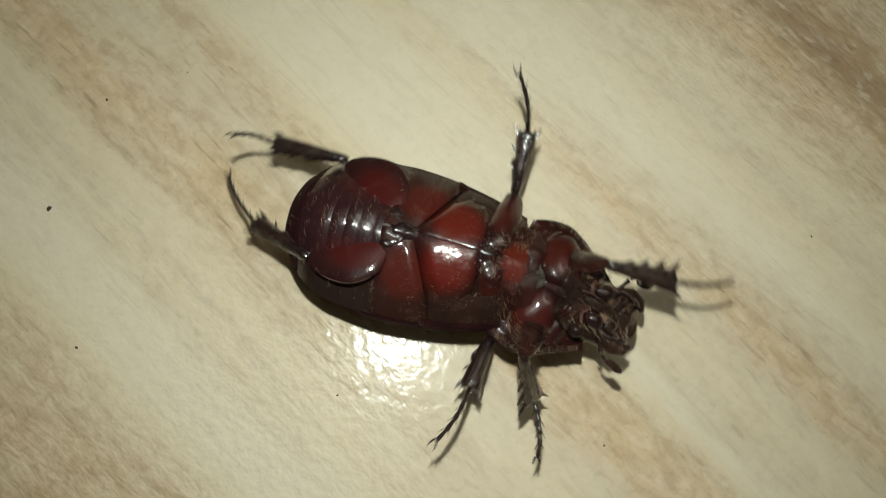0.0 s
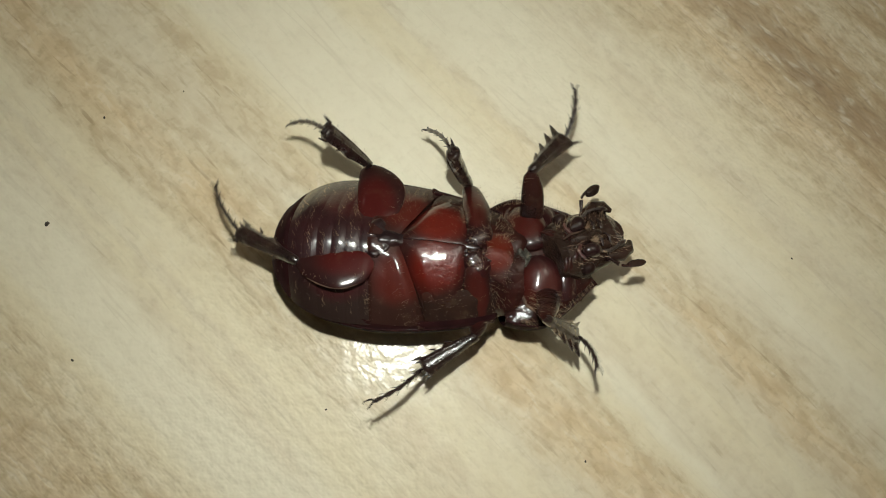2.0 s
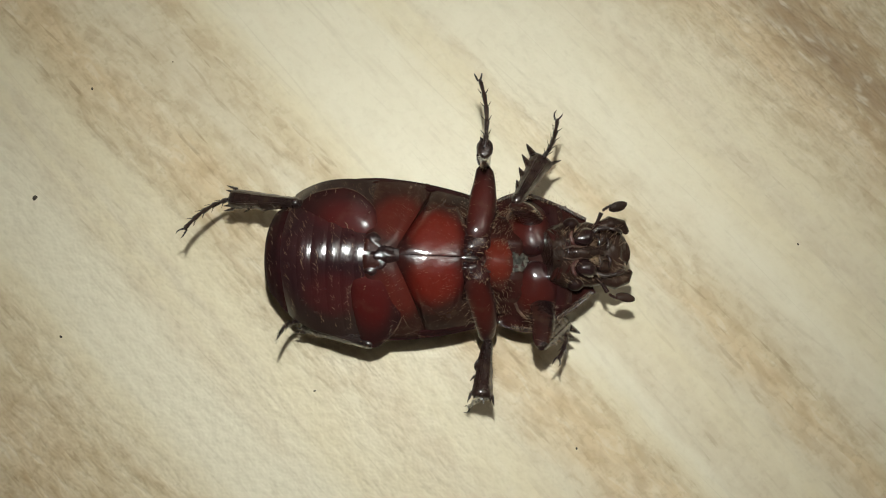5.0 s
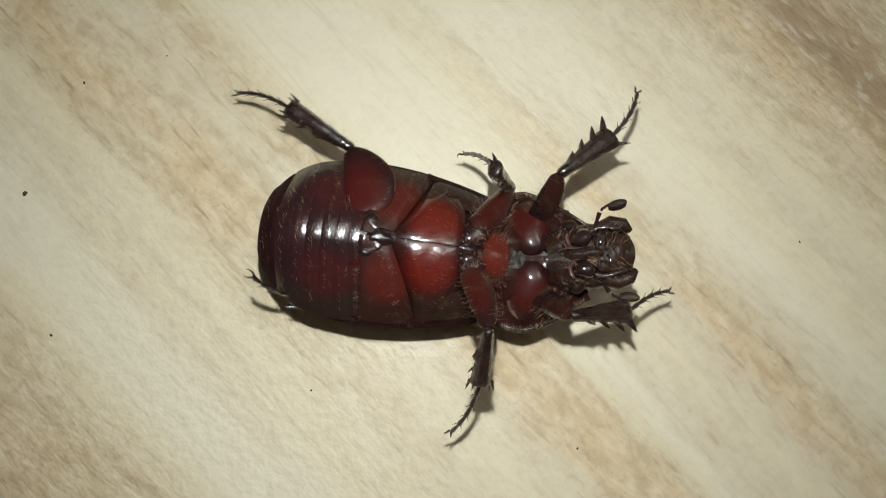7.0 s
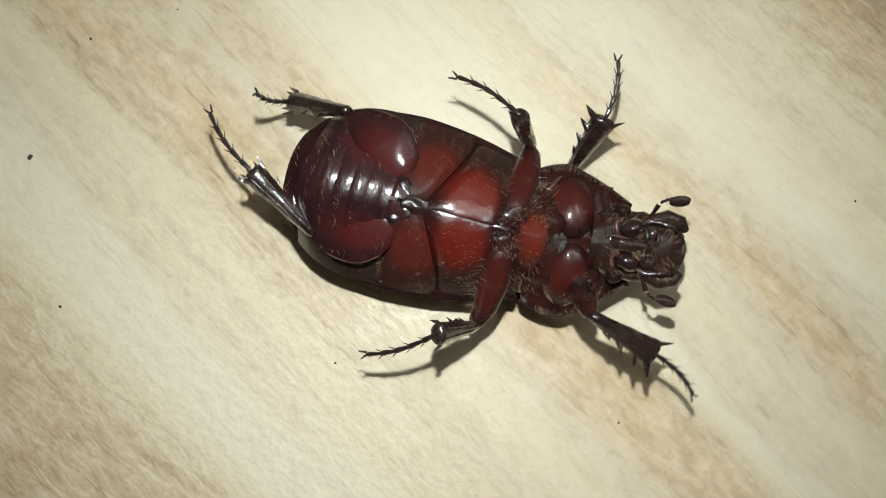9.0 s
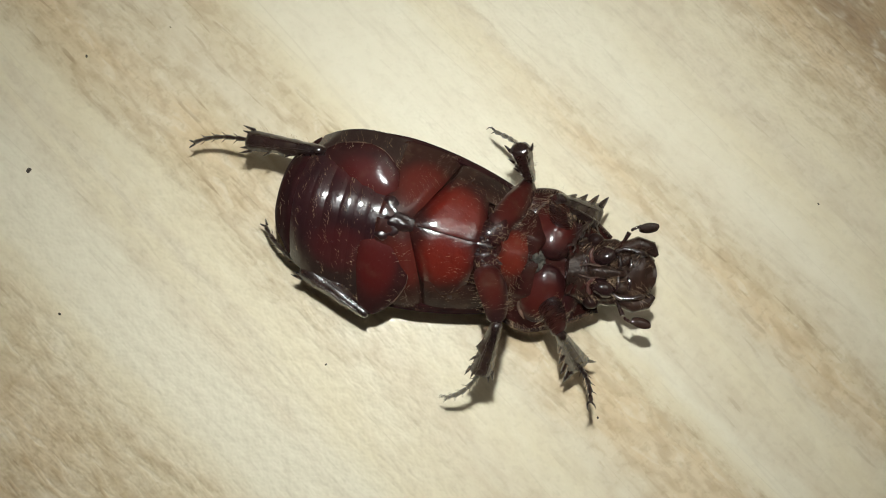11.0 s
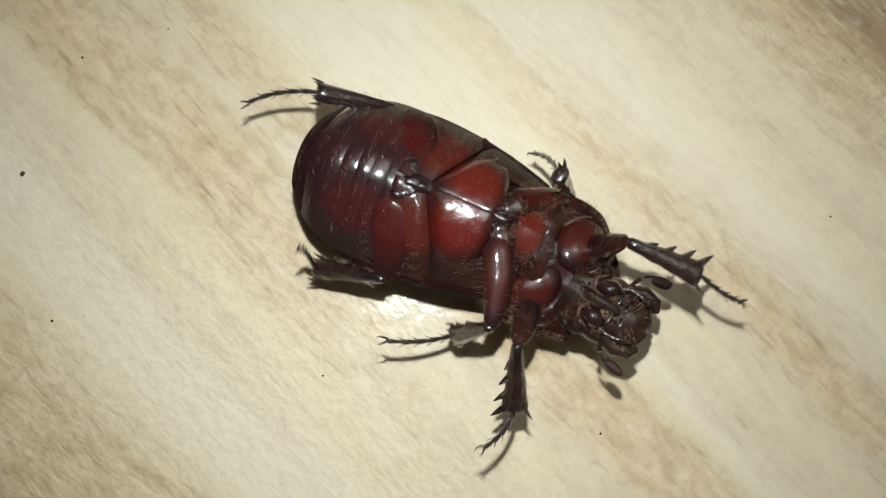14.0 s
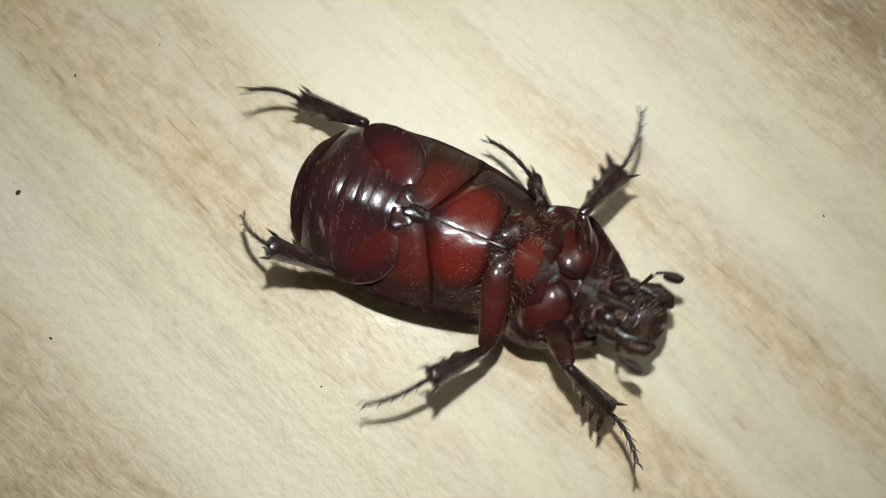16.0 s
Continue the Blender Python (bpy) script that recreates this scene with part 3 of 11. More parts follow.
def build_sternum():
    rnd = random.Random(5)
    for side in (1, -1):
        # breast plate, one half: falls away to the seam behind and to the middle groove
        bm = bmesh.new()

        def f(u, v):
            back = 0.75 + 4.0 * v
            x = lerp(back - 0.25, 8.9 - 0.5 * v, u)
            y = side * lerp(0.04, 6.9 - 0.4 * u, v)
            p = belly(x, y / (half_width(x) * 0.975))
            groove = math.exp(-(abs(y) / 0.1) ** 2)
            ridge = math.exp(-((abs(y) - 0.35) / 1.9) ** 2)
            p.z += 0.18 + 0.22 * ridge * (1 - 0.4 * u) - 0.05 * groove * (0.4 + 0.6 * u)
            p.z -= 1.15 * valley(x - back + 0.25, 1.9) * min(1.0, 0.3 + 1.6 * v)
            p.z -= 0.55 * valley(8.9 - 0.5 * v - x, 1.1)
            p.z += 0.07 * noise.noise(Vector((x * 0.7, y * 0.7, 2 + side)))
            return p

        sheet(bm, f, 30, 34, 0.4 * side)
        part("metasternum", bm, SHELL_RED, beetle, "deep red breast plate with a fine middle groove")
        bm = bmesh.new()
        roots = []
        for _ in range(90):
            u, v = rnd.uniform(0.05, 1), rnd.uniform(0.02, 1) ** 0.8
            if u < 0.55 and v > 0.3 and rnd.random() < 0.7:
                continue
            roots.append((f(u, v), (-0.7, side * 0.3 + rnd.uniform(-0.4, 0.4), 0.45)))
        hairs(bm, rnd, roots, 0.45, 0.011)
        part("bristles", bm, HAIR, beetle, kind="stuff")
        # flank plate
        bm = bmesh.new()

        def g(u, v):
            x = lerp(4.0 + 0.9 * v, 12.6, u)
            p = belly(x, side * lerp(0.6 - 0.35 * max(0.0, u - 0.7), 1.0, v))
            p.z += 0.3 * (1 - (2 * v - 1) ** 2) - 0.1 + 0.08 * noise.noise(Vector((x * 0.6, v * 4, 5 + side)))
            p.z -= 0.5 * valley(u * 9, 1.0)
            return p

        sheet(bm, g, 24, 14, 0.35 * side)
        part("flank_plate", bm, SHELL_FLANK, beetle, "dull olive-brown dusty flank plate with fine hairs")
        bm = bmesh.new()
        hairs(bm, rnd, [(g(rnd.random(), rnd.random()), (-0.6, side * 0.4 + rnd.uniform(-0.4, 0.4), 0.5)) for _ in range(34)], 0.4, 0.006)
        part("bristles", bm, HAIR, beetle, kind="stuff")
        # hind coxa: a transverse plate behind the breast plate
        bm = bmesh.new()

        def h(u, v):
            y = lerp(0.2, 8.9, v)
            front = 0.55 + 4.9 * v - 0.6 * v * v
            x = lerp(-2.9 + 0.9 * v, front + 0.15, u)
            p = belly(x, side * min(0.99, y / (half_width(x) * 0.975)))
            p.z += 0.32 * (1 - 0.5 * v) - 0.9 * valley(front + 0.15 - x, 1.5) * min(1.0, 0.3 + 1.6 * v) - 0.5 * valley(x + 2.9 - 0.9 * v, 0.8)
            p.z += 0.09 * noise.noise(Vector((x * 0.8, y * 0.6, 7 + side)))
            return p

        sheet(bm, h, 20, 34, 0.35 * side)
        part("hind_coxa", bm, SHELL_COXA, beetle, "reddish-brown hip plate with fine hairs")
        bm = bmesh.new()
        roots = [(h(rnd.uniform(0.55, 0.95), rnd.uniform(0.2, 0.95)), (-0.5, side * 0.5, 0.6)) for _ in range(45)]
        for _ in range(40):  # golden fringe along the hind seam
            v = rnd.uniform(0.35, 0.97)
            roots.append((h(rnd.uniform(0.02, 0.12), v), (-0.7 + rnd.uniform(-0.3, 0.3), side * 0.5, 0.5)))
        for _ in range(40):  # and at the outer corner
            roots.append((h(rnd.uniform(0.6, 1), rnd.uniform(0.7, 0.98)), (0.5, side * 0.4, 0.8)))
        hairs(bm, rnd, roots, 0.7, 0.007)
        part("bristles", bm, HAIR, beetle, kind="stuff")
        # trochanter: a bent, pointed lobe at the hip
        bm = bmesh.new()
        egg(bm, (-1.2, side * 1.3, 0.12), (-1.15, side * 0.85, -0.1), (0.5, side * 0.62, 0), (0, 0, 0.36), 30, 22, 1.1)
        lump(bm, 0.3, 1.0, side + 3.0)
        lump(bm, 0.07, 3.2, side + 6.0)
        part("trochanter", bm, SHELL_STAR, beetle)
        # middle coxa: a deep-set oblique oval
        bm = bmesh.new()
        egg(bm, (9.9, side * 1.75, -0.5), (0.9, side * 1.7, -0.2), (1.45, -side * 0.6, 0), (0, 0, 0.95), 28, 18)
        lump(bm, 0.2, 0.9, side + 5.0)
        part("middle_coxa", bm, SHELL_HIP, beetle)
        # small hard knuckles where the hips meet
        bm = bmesh.new()
        for n in range(9):
            egg(bm, (8.6 + 0.3 * n + rnd.uniform(-0.2, 0.2), side * rnd.uniform(0.2, 1.7), 0.3 - 0.06 * n), (rnd.uniform(0.25, 0.45), side * rnd.uniform(-0.2, 0.2), 0), (0, rnd.uniform(0.2, 0.32), 0), (0, 0, 0.26), 9, 7)
        part("knuckle", bm, SHELL_STAR, beetle)
        bm = bmesh.new()
        hairs(bm, rnd, [((rnd.uniform(8.6, 11.2), side * rnd.uniform(0.1, 2.6), 0.25), (rnd.uniform(-1, 1), rnd.uniform(-1, 1), 0.6)) for _ in range(70)], 0.7, 0.018)
        part("bristles", bm, HAIR, beetle, kind="stuff")
    # boss where all the hind plates meet
    bm = bmesh.new()
    egg(bm, (-0.3, 0, 0.25), (2.0, 0, 0), (0, 1.0, 0), (0, 0, 0.4), 40, 26)
    lump(bm, 0.3, 1.0, 2.0)
    lump(bm, 0.08, 2.8, 7.0)
    part("hip_boss", bm, SHELL_STAR, beetle, "knobbly glossy boss between the hips")
    bm = bmesh.new()

    def m(u, v):
        s = lerp(-1, 1, v)
        x = lerp(10.6, 13.7, u) + 0.35 * math.cos(3 * s)
        return (x, s * lerp(2.2, 3.3, u) - 0.4 * u, 0.1 - 0.75 * u - 0.8 * abs(s) ** 2.0 + 0.25 * (1 - s * s))

    sheet(bm, m, 16, 24, 0.5)
    lump(bm, 0.1, 0.5, 3.0)
    lump(bm, 0.03, 2.5, 5.0)
    part("mesosternum", bm, SHELL_ORANGE, beetle, "orange-red plate between the middle legs")
    bm = bmesh.new()
    egg(bm, (8.9, 0, 0.15), (1.3, 0, 0), (0, 0.42, 0), (0, 0, 0.3), 14, 10)
    lump(bm, 0.1, 2.0, 1.0)
    part("sternal_knob", bm, SHELL_STAR, beetle)
    # short membranous waist to the prothorax
    bm = bmesh.new()
    rings = [((lerp(10.6, 15.5, k / 12), 0, -5.1), (0, 6.4 - 0.1 * k, 0), (0, 0, 4.5 - 0.08 * k)) for k in range(13)]
    tube(bm, rings, 56)
    lump(bm, 0.5, 0.6, 6.0)
    lump(bm, 0.22, 1.6, 2.0)
    part("waist", bm, SHELL_BREAST, beetle, "dark creased membrane between the body sections")
    bm = bmesh.new()
    roots = []
    for _ in range(240):
        a = rnd.uniform(-1, 1)
        a = a * 1.25
        roots.append(((rnd.uniform(11.6, 14.0), 6.1 * math.sin(a), -5.0 + 4.4 * math.cos(a)), (0.4 + rnd.uniform(-0.6, 0.6), math.sin(a), 0.8)))
    hairs(bm, rnd, roots, 0.7, 0.013)
    part("bristles", bm, HAIR, beetle, kind="stuff")


def prothorax_width(x):
    return 7.9 * (1 - 0.5 * ((x - 3.2) / 7.2) ** 1.3) if x > 3.2 else 7.9 * (1 - 0.1 * ((3.2 - x) / 3.2) ** 2)


def build_prothorax():
    pro = bmesh.new()

    def dome(u, v):
        x = lerp(-0.9, 10.2, u)
        a = radians(lerp(-96, 96, v))
        w = prothorax_width(x)
        d = 7.0 * (1 - 0.55 * (max(0.0, x) / 10.4) ** 2.2)
        z = -0.6 - d * math.cos(a) if abs(a) < math.pi / 2 else -0.6 - 3.2 * math.cos(a)
        return (x, w * math.sin(a), z)

    sheet(pro, dome, 22, 40, 0.3)
    thorax = part("prothorax", pro, SHELL_BACK, beetle, "dark domed shield of the forebody")
    bm = bmesh.new()

    def under(u, v):
        s = lerp(-1, 1, v)
        x = lerp(-1.0, 10.3, u)
        w = prothorax_width(x) * 1.003
        ends = 2.6 * max(0.0, u - 0.84) / 0.16 + 1.6 * max(0.0, 0.1 - u) / 0.1
        z = lerp(1.4 - 0.6 * (2 * u - 1) ** 2, -0.15, abs(s) ** 2.6) + 0.2 * math.sin(9 * s) * (1 - abs(s))
        return (x, s * w, z - ends * (1 - abs(s) ** 3))

    sheet(bm, under, 30, 56, 0.5)
    lump(bm, 0.2, 0.5, 4.0)
    lump(bm, 0.08, 1.8, 9.0)
    lump(bm, 0.04, 4.5, 3.0)
    part("prosternum", bm, SHELL_BREAST, thorax, "dull brown-red hairy underside of the forebody")
    rnd = random.Random(8)
    for side in (1, -1):
        bm = bmesh.new()
        egg(bm, (3.7, side * 3.6, 0.9), (-0.4, side * 3.3, -0.9), (2.6, side * 0.3, 0), (0, 0, 1.55), 36, 24)
        lump(bm, 0.1, 0.6, side + 2.0)
        lump(bm, 0.04, 2.2, side + 4.0)
        part("front_coxa", bm, SHELL_HIP, thorax, "rounded glossy red hip joint")
        bm = bmesh.new()
        arc = []
        for k in range(13):
            a = radians(lerp(120, 285, k / 12))
            arc.append((3.7 + 2.5 * math.cos(a), side * (3.7 + 3.5 * math.sin(a)), 1.15 + 0.25 * math.sin(2.3 * k) - 0.5 * max(0.0, math.sin(a))))
        rod(bm, arc, [0.05] + [0.15, 0.2, 0.16, 0.22, 0.14, 0.2, 0.16, 0.2, 0.12, 0.18, 0.12] + [0.04], 8, 0.6)
        lump(bm, 0.1, 2.6, side + 1.0)
        part("coxal_membrane", bm, MEMBRANE, thorax, "pale brown skin fold round the hip")
        bm = bmesh.new()
        ridge = [(6.9 + 0.4 * math.sin(k * 0.6), side * lerp(0.5, 5.4, k / 10), 1.5 - 1.1 * (k / 10) ** 2) for k in range(11)]

        def lobe(u, v):
            y = lerp(0.4, 6.0, v)
            x = lerp(5.9 - 0.5 * v, 9.1 - 0.8 * v, u)
            return (x, side * y, 1.3 - 1.15 * v ** 2.2 + 0.95 * math.sin(math.pi * min(1.0, 0.12 + u)) * (1 - 0.3 * v) - 0.7 * valley(y - 0.4, 1.2) - 0.8 * u * u)

        sheet(bm, lobe, 18, 26, 0.5 * side)
        lump(bm, 0.12, 0.8, side + 6.0)
        lump(bm, 0.04, 2.6, side + 2.0)
        part("collar_lobe", bm, SHELL_HIP, thorax, "glossy dark red swelling before the hip")
        bm = bmesh.new()
        roots = []
        for _ in range(130):
            k = rnd.uniform(0, 9.9)
            i = int(k)
            p = Vector(ridge[i]).lerp(Vector(ridge[i + 1]), k - i)
            roots.append((p, (0.9, rnd.uniform(-0.5, 0.5), 0.5)))
        hairs(bm, rnd, roots, 0.8, 0.012)
        part("bristles", bm, HAIR, thorax, kind="stuff")
        bm = bmesh.new()

        rod(bm, [(lerp(0.5, 10.0, k / 19), side * (prothorax_width(lerp(0.5, 10.0, k / 19)) - 0.05), 0.15) for k in range(20)], [0.17] * 20, 8)
        part("shield_rim", bm, SHELL_DARK, thorax)
        bm = bmesh.new()
        roots = []
        for _ in range(170):
            x = rnd.uniform(0.5, 9.8)
            roots.append(((x, side * prothorax_width(x) * rnd.uniform(0.93, 1.0), rnd.uniform(0, 0.5)), (0.25, side * 1.0, 0.5)))
        hairs(bm, rnd, roots, 0.9, 0.012)
        part("bristles", bm, HAIR, thorax, kind="stuff")
    bm = bmesh.new()
    egg(bm, (1.5, -0.2, 1.9), (1.7, 0, 0), (0, 1.6, 0), (0, 0, 1.0), 36, 24)
    lump(bm, 0.35, 1.6, 2.0)
    lump(bm, 0.22, 4.0, 6.0)
    roots = []
    for _ in range(260):
        a, b = rnd.uniform(0, 6.28), rnd.uniform(0, 1)
        d = Vector((math.cos(a) * b, math.sin(a) * b, 0.9))
        roots.append((Vector((1.5, -0.2, 2.1)) + Vector((1.4 * math.cos(a) * b, 1.25 * math.sin(a) * b, 0.85 * (1 - b * b) ** 0.5)), d))
    hairs(bm, rnd, roots, 0.35, 0.02)
    part("prosternal_tuft", bm, TUFT, thorax, "grey felted hair tuft")
    bm = bmesh.new()
    roots = []
    for _ in range(260):
        s = rnd.uniform(-0.8, 0.8)
        p = Vector(under(rnd.choice((rnd.uniform(0.0, 0.2), rnd.uniform(0.7, 1.0))), (s + 1) / 2))
        roots.append((p, (0.6, 0.3 * s, 0.8)))
    hairs(bm, rnd, roots, 0.8, 0.012)
    part("bristles", bm, HAIR, thorax, kind="stuff")
    return thorax


def build_head():
    """Head with mouthparts: x ahead of the neck."""
    rnd = random.Random(21)
    bm = bmesh.new()
    rings = []
    for k in range(15):
        u = k / 14
        x = lerp(-2.6, 6.9, u)
        w = lerp(3.7, 3.5, u) * (1 - 0.5 * max(0, u - 0.85) / 0.15) * (0.72 + 0.28 * min(1, u / 0.2))
        h = lerp(2.45, 1.3, u) * (1 - 0.45 * max(0, u - 0.85) / 0.15)
        rings.append(((x, 0, lerp(-1.6, -1.0, u)), (0, w, 0), (0, 0, h)))
    tube(bm, rings, 40)
    bmesh.ops.subdivide_edges(bm, edges=bm.edges, cuts=1, use_grid_fill=True)
    lump(bm, 0.25, 0.6, 1.0)
    lump(bm, 0.1, 1.7, 7.0)
    lump(bm, 0.05, 4.0, 2.0)
    head = part("head", bm, SHELL_HEAD, beetle, "dark bumpy head with mouthparts")
    # creased throat behind the mouthparts
    for k in range(5):
        bm = bmesh.new()
        fold = []
        for j in range(11):
            a = lerp(-1.15, 1.15, j / 10)
            x = -2.3 + 0.62 * k + 0.35 * math.cos(2 * a) + rnd.uniform(-0.08, 0.08)
            fold.append((x, 3.1 * math.sin(a), -1.55 + (2.15 + 0.03 * k) * math.cos(a)))
        rod(bm, fold, [0.06] + [rnd.uniform(0.16, 0.34) for _ in range(9)] + [0.06], 10, 0.8)
        lump(bm, 0.16, 1.6, k + 2.0)
        lump(bm, 0.06, 4.0, k + 8.0)
        part("throat_crease", bm, SHELL_BREAST, head)
    bm = bmesh.new()
    egg(bm, (1.4, 0, 0.8), (2.2, 0, 0), (0, 0.75, 0), (0, 0, 0.6), 16, 12)
    lump(bm, 0.25, 1.4, 3.0)
    part("mentum", bm, SHELL_HEAD, head)
    bm = bmesh.new()

    def lip(u, v):
        s = lerp(-1, 1, v)
        x = lerp(4.3, 7.2 - 0.9 * s * s + 0.12 * math.cos(7 * s), u)
        return (x, s * lerp(3.8, 3.3, u), 0.1 + 0.3 * math.cos(6 * s) * u - 0.5 * u - 0.4 * s * s)

    sheet(bm, lip, 10, 18, 0.8)
    lump(bm, 0.25, 1.2, 6.0)
    part("clypeus", bm, SHELL_HEAD, head)
    for side in (1, -1):
        bm = bmesh.new()
        egg(bm, (0.3, side * 3.4, -0.5), (0.9, 0, 0), (0, 0.75, 0), (0, 0, 0.9), 18, 12)
        part("eye", bm, SHELL_DARK, head, "round shiny black eye")
        bm = bmesh.new()
        rod(bm, [(3.4, side * 2.7, -0.2), (4.9, side * 3.3, 0.0), (6.3, side * 3.0, 0.0), (7.0, side * 2.2, -0.1)], [0.85, 0.8, 0.7, 0.35], 12, 0.8)
        lump(bm, 0.2, 1.6, side)
        part("mandible", bm, SHELL_HEAD, head)
        bm = bmesh.new()
        egg(bm, (1.3, side * 1.7, 0.55), (1.35, side * 0.2, 0), (0, 1.05, 0), (0, 0, 1.0), 24, 16)
        lump(bm, 0.14, 0.9, side + 3)
        part("maxilla", bm, SHELL_JET, head, "glossy black mouth lobe")
        bm = bmesh.new()
        egg(bm, (3.4, side * 1.5, 0.35), (0.9, side * 0.2, 0), (0, 0.75, 0), (0, 0, 0.6), 14, 10)
        lump(bm, 0.2, 2.0, side + 4)
        part("mouth_lobe", bm, SHELL_HEAD, head)
        bm = bmesh.new()
        ring = []
        for k in range(11):
            a = radians(lerp(150, 290, k / 10))
            ring.append((1.25 + 1.6 * math.cos(a), side * (1.75 + 1.35 * math.sin(a)), 0.75))
        rod(bm, ring, [0.08] + [rnd.uniform(0.1, 0.3) for _ in range(9)] + [0.08], 10, 0.9)
        lump(bm, 0.3, 2.2, side + 9)
        part("soft_skin", bm, SKIN, head, "pinkish soft skin at the mouth")
        bm = bmesh.new()
        rod(bm, [(2.2, side * 2.2, 0.6), (3.2, side * 2.7, 1.0), (4.2, side * 2.6, 1.2)], [0.2, 0.25, 0.2], 8)
        egg(bm, (5.0, side * 2.4, 1.15), (0.85, -side * 0.2, -0.1), (0, 0.3, 0), (0, 0, 0.3), 10, 8)
        part("palp", bm, SHELL_LEG, head)
        bm = bmesh.new()
        rod(bm, [(2.75, side * 0.35, 1.0), (2.85, side * 1.1, 1.15), (2.7, side * 1.9, 0.95)], [0.2, 0.3, 0.16], 12)
        rod(bm, [(3.9, side * 0.3, 0.75), (4.1, side * 1.0, 0.95), (4.0, side * 1.7, 0.7)], [0.18, 0.26, 0.14], 12)
        lump(bm, 0.08, 3.0, side + 5)
        part("lip_bar", bm, SHELL_JET, head)
        bm = bmesh.new()
        rod(bm, [(-1.5, side * 0.5, 0.95), (-0.4, side * 0.75, 1.1), (0.5, side * 0.6, 1.15), (1.5, side * 0.7, 1.2)], [0.06, 0.11, 0.09, 0.04], 8)
        lump(bm, 0.08, 3.0, side + 2)
        part("throat_fold", bm, MEMBRANE, head, "pale brown fold of skin at the throat")
        bm = bmesh.new()
        pad = []
        for _ in range(90):
            pad.append(((rnd.gauss(2.1, 0.35), side * rnd.gauss(0.9, 0.3), 0.95), (0.6 + rnd.uniform(-0.5, 0.5), side * rnd.uniform(-0.4, 0.8), 0.9)))
        hairs(bm, rnd, pad, 0.75, 0.014)
        part("mouth_brush", bm, HAIR, head, kind="stuff")
        # elbowed antenna with its leaf club
        bm = bmesh.new()
        rod(bm, [(2.9, side * 2.7, -0.3), (3.3, side * 3.6, 0.2), (3.7, side * 4.5, 0.5)], [0.24, 0.2, 0.28], 8)
        beads = [(4.0, side * 4.85, 0.6), (4.35, side * 5.05, 0.65), (4.7, side * 5.2, 0.7)]
        for p in beads:
            egg(bm, p, (0.22, side * 0.1, 0), (0, 0.22, 0), (0, 0, 0.22), 8, 6)
        part("antenna", bm, SHELL_SHANK, head)
        for k in range(3):
            egg_bm = bmesh.new()
            egg(egg_bm, (5.75, side * (5.15 + 0.1 * (k - 1)), 0.62 + 0.24 * (k - 1)), (1.1, side * 0.15, 0), (0, 0.48, 0), (0, 0, 0.15), 12, 8)
            if k == 0:
                club = egg_bm
            else:
                me = bpy.data.meshes.new("leaf")
                egg_bm.to_mesh(me)
                egg_bm.free()
                club.from_mesh(me)
        part("antenna_club", club, SHELL_HEAD, head)
        bm = bmesh.new()
        roots = []
        for _ in range(150):
            x = rnd.uniform(-1.5, 6.0)
            roots.append(((x, side * rnd.uniform(0.6, 3.0), rnd.uniform(-0.2, 1.1)), (0.7 + rnd.uniform(-0.5, 0.5), side * 0.8, 0.6)))
        hairs(bm, rnd, roots, 0.7, 0.016)
        part("bristles", bm, HAIR, head, kind="stuff")
    return head


LEGS = {"hind": (8.8, 9.0, 8.3, 3.15, 0.5), "middle": (9.0, 7.4, 8.8, 1.8, 0.85), "front": (7.0, 8.2, 6.8, 1.6, 0.9)}


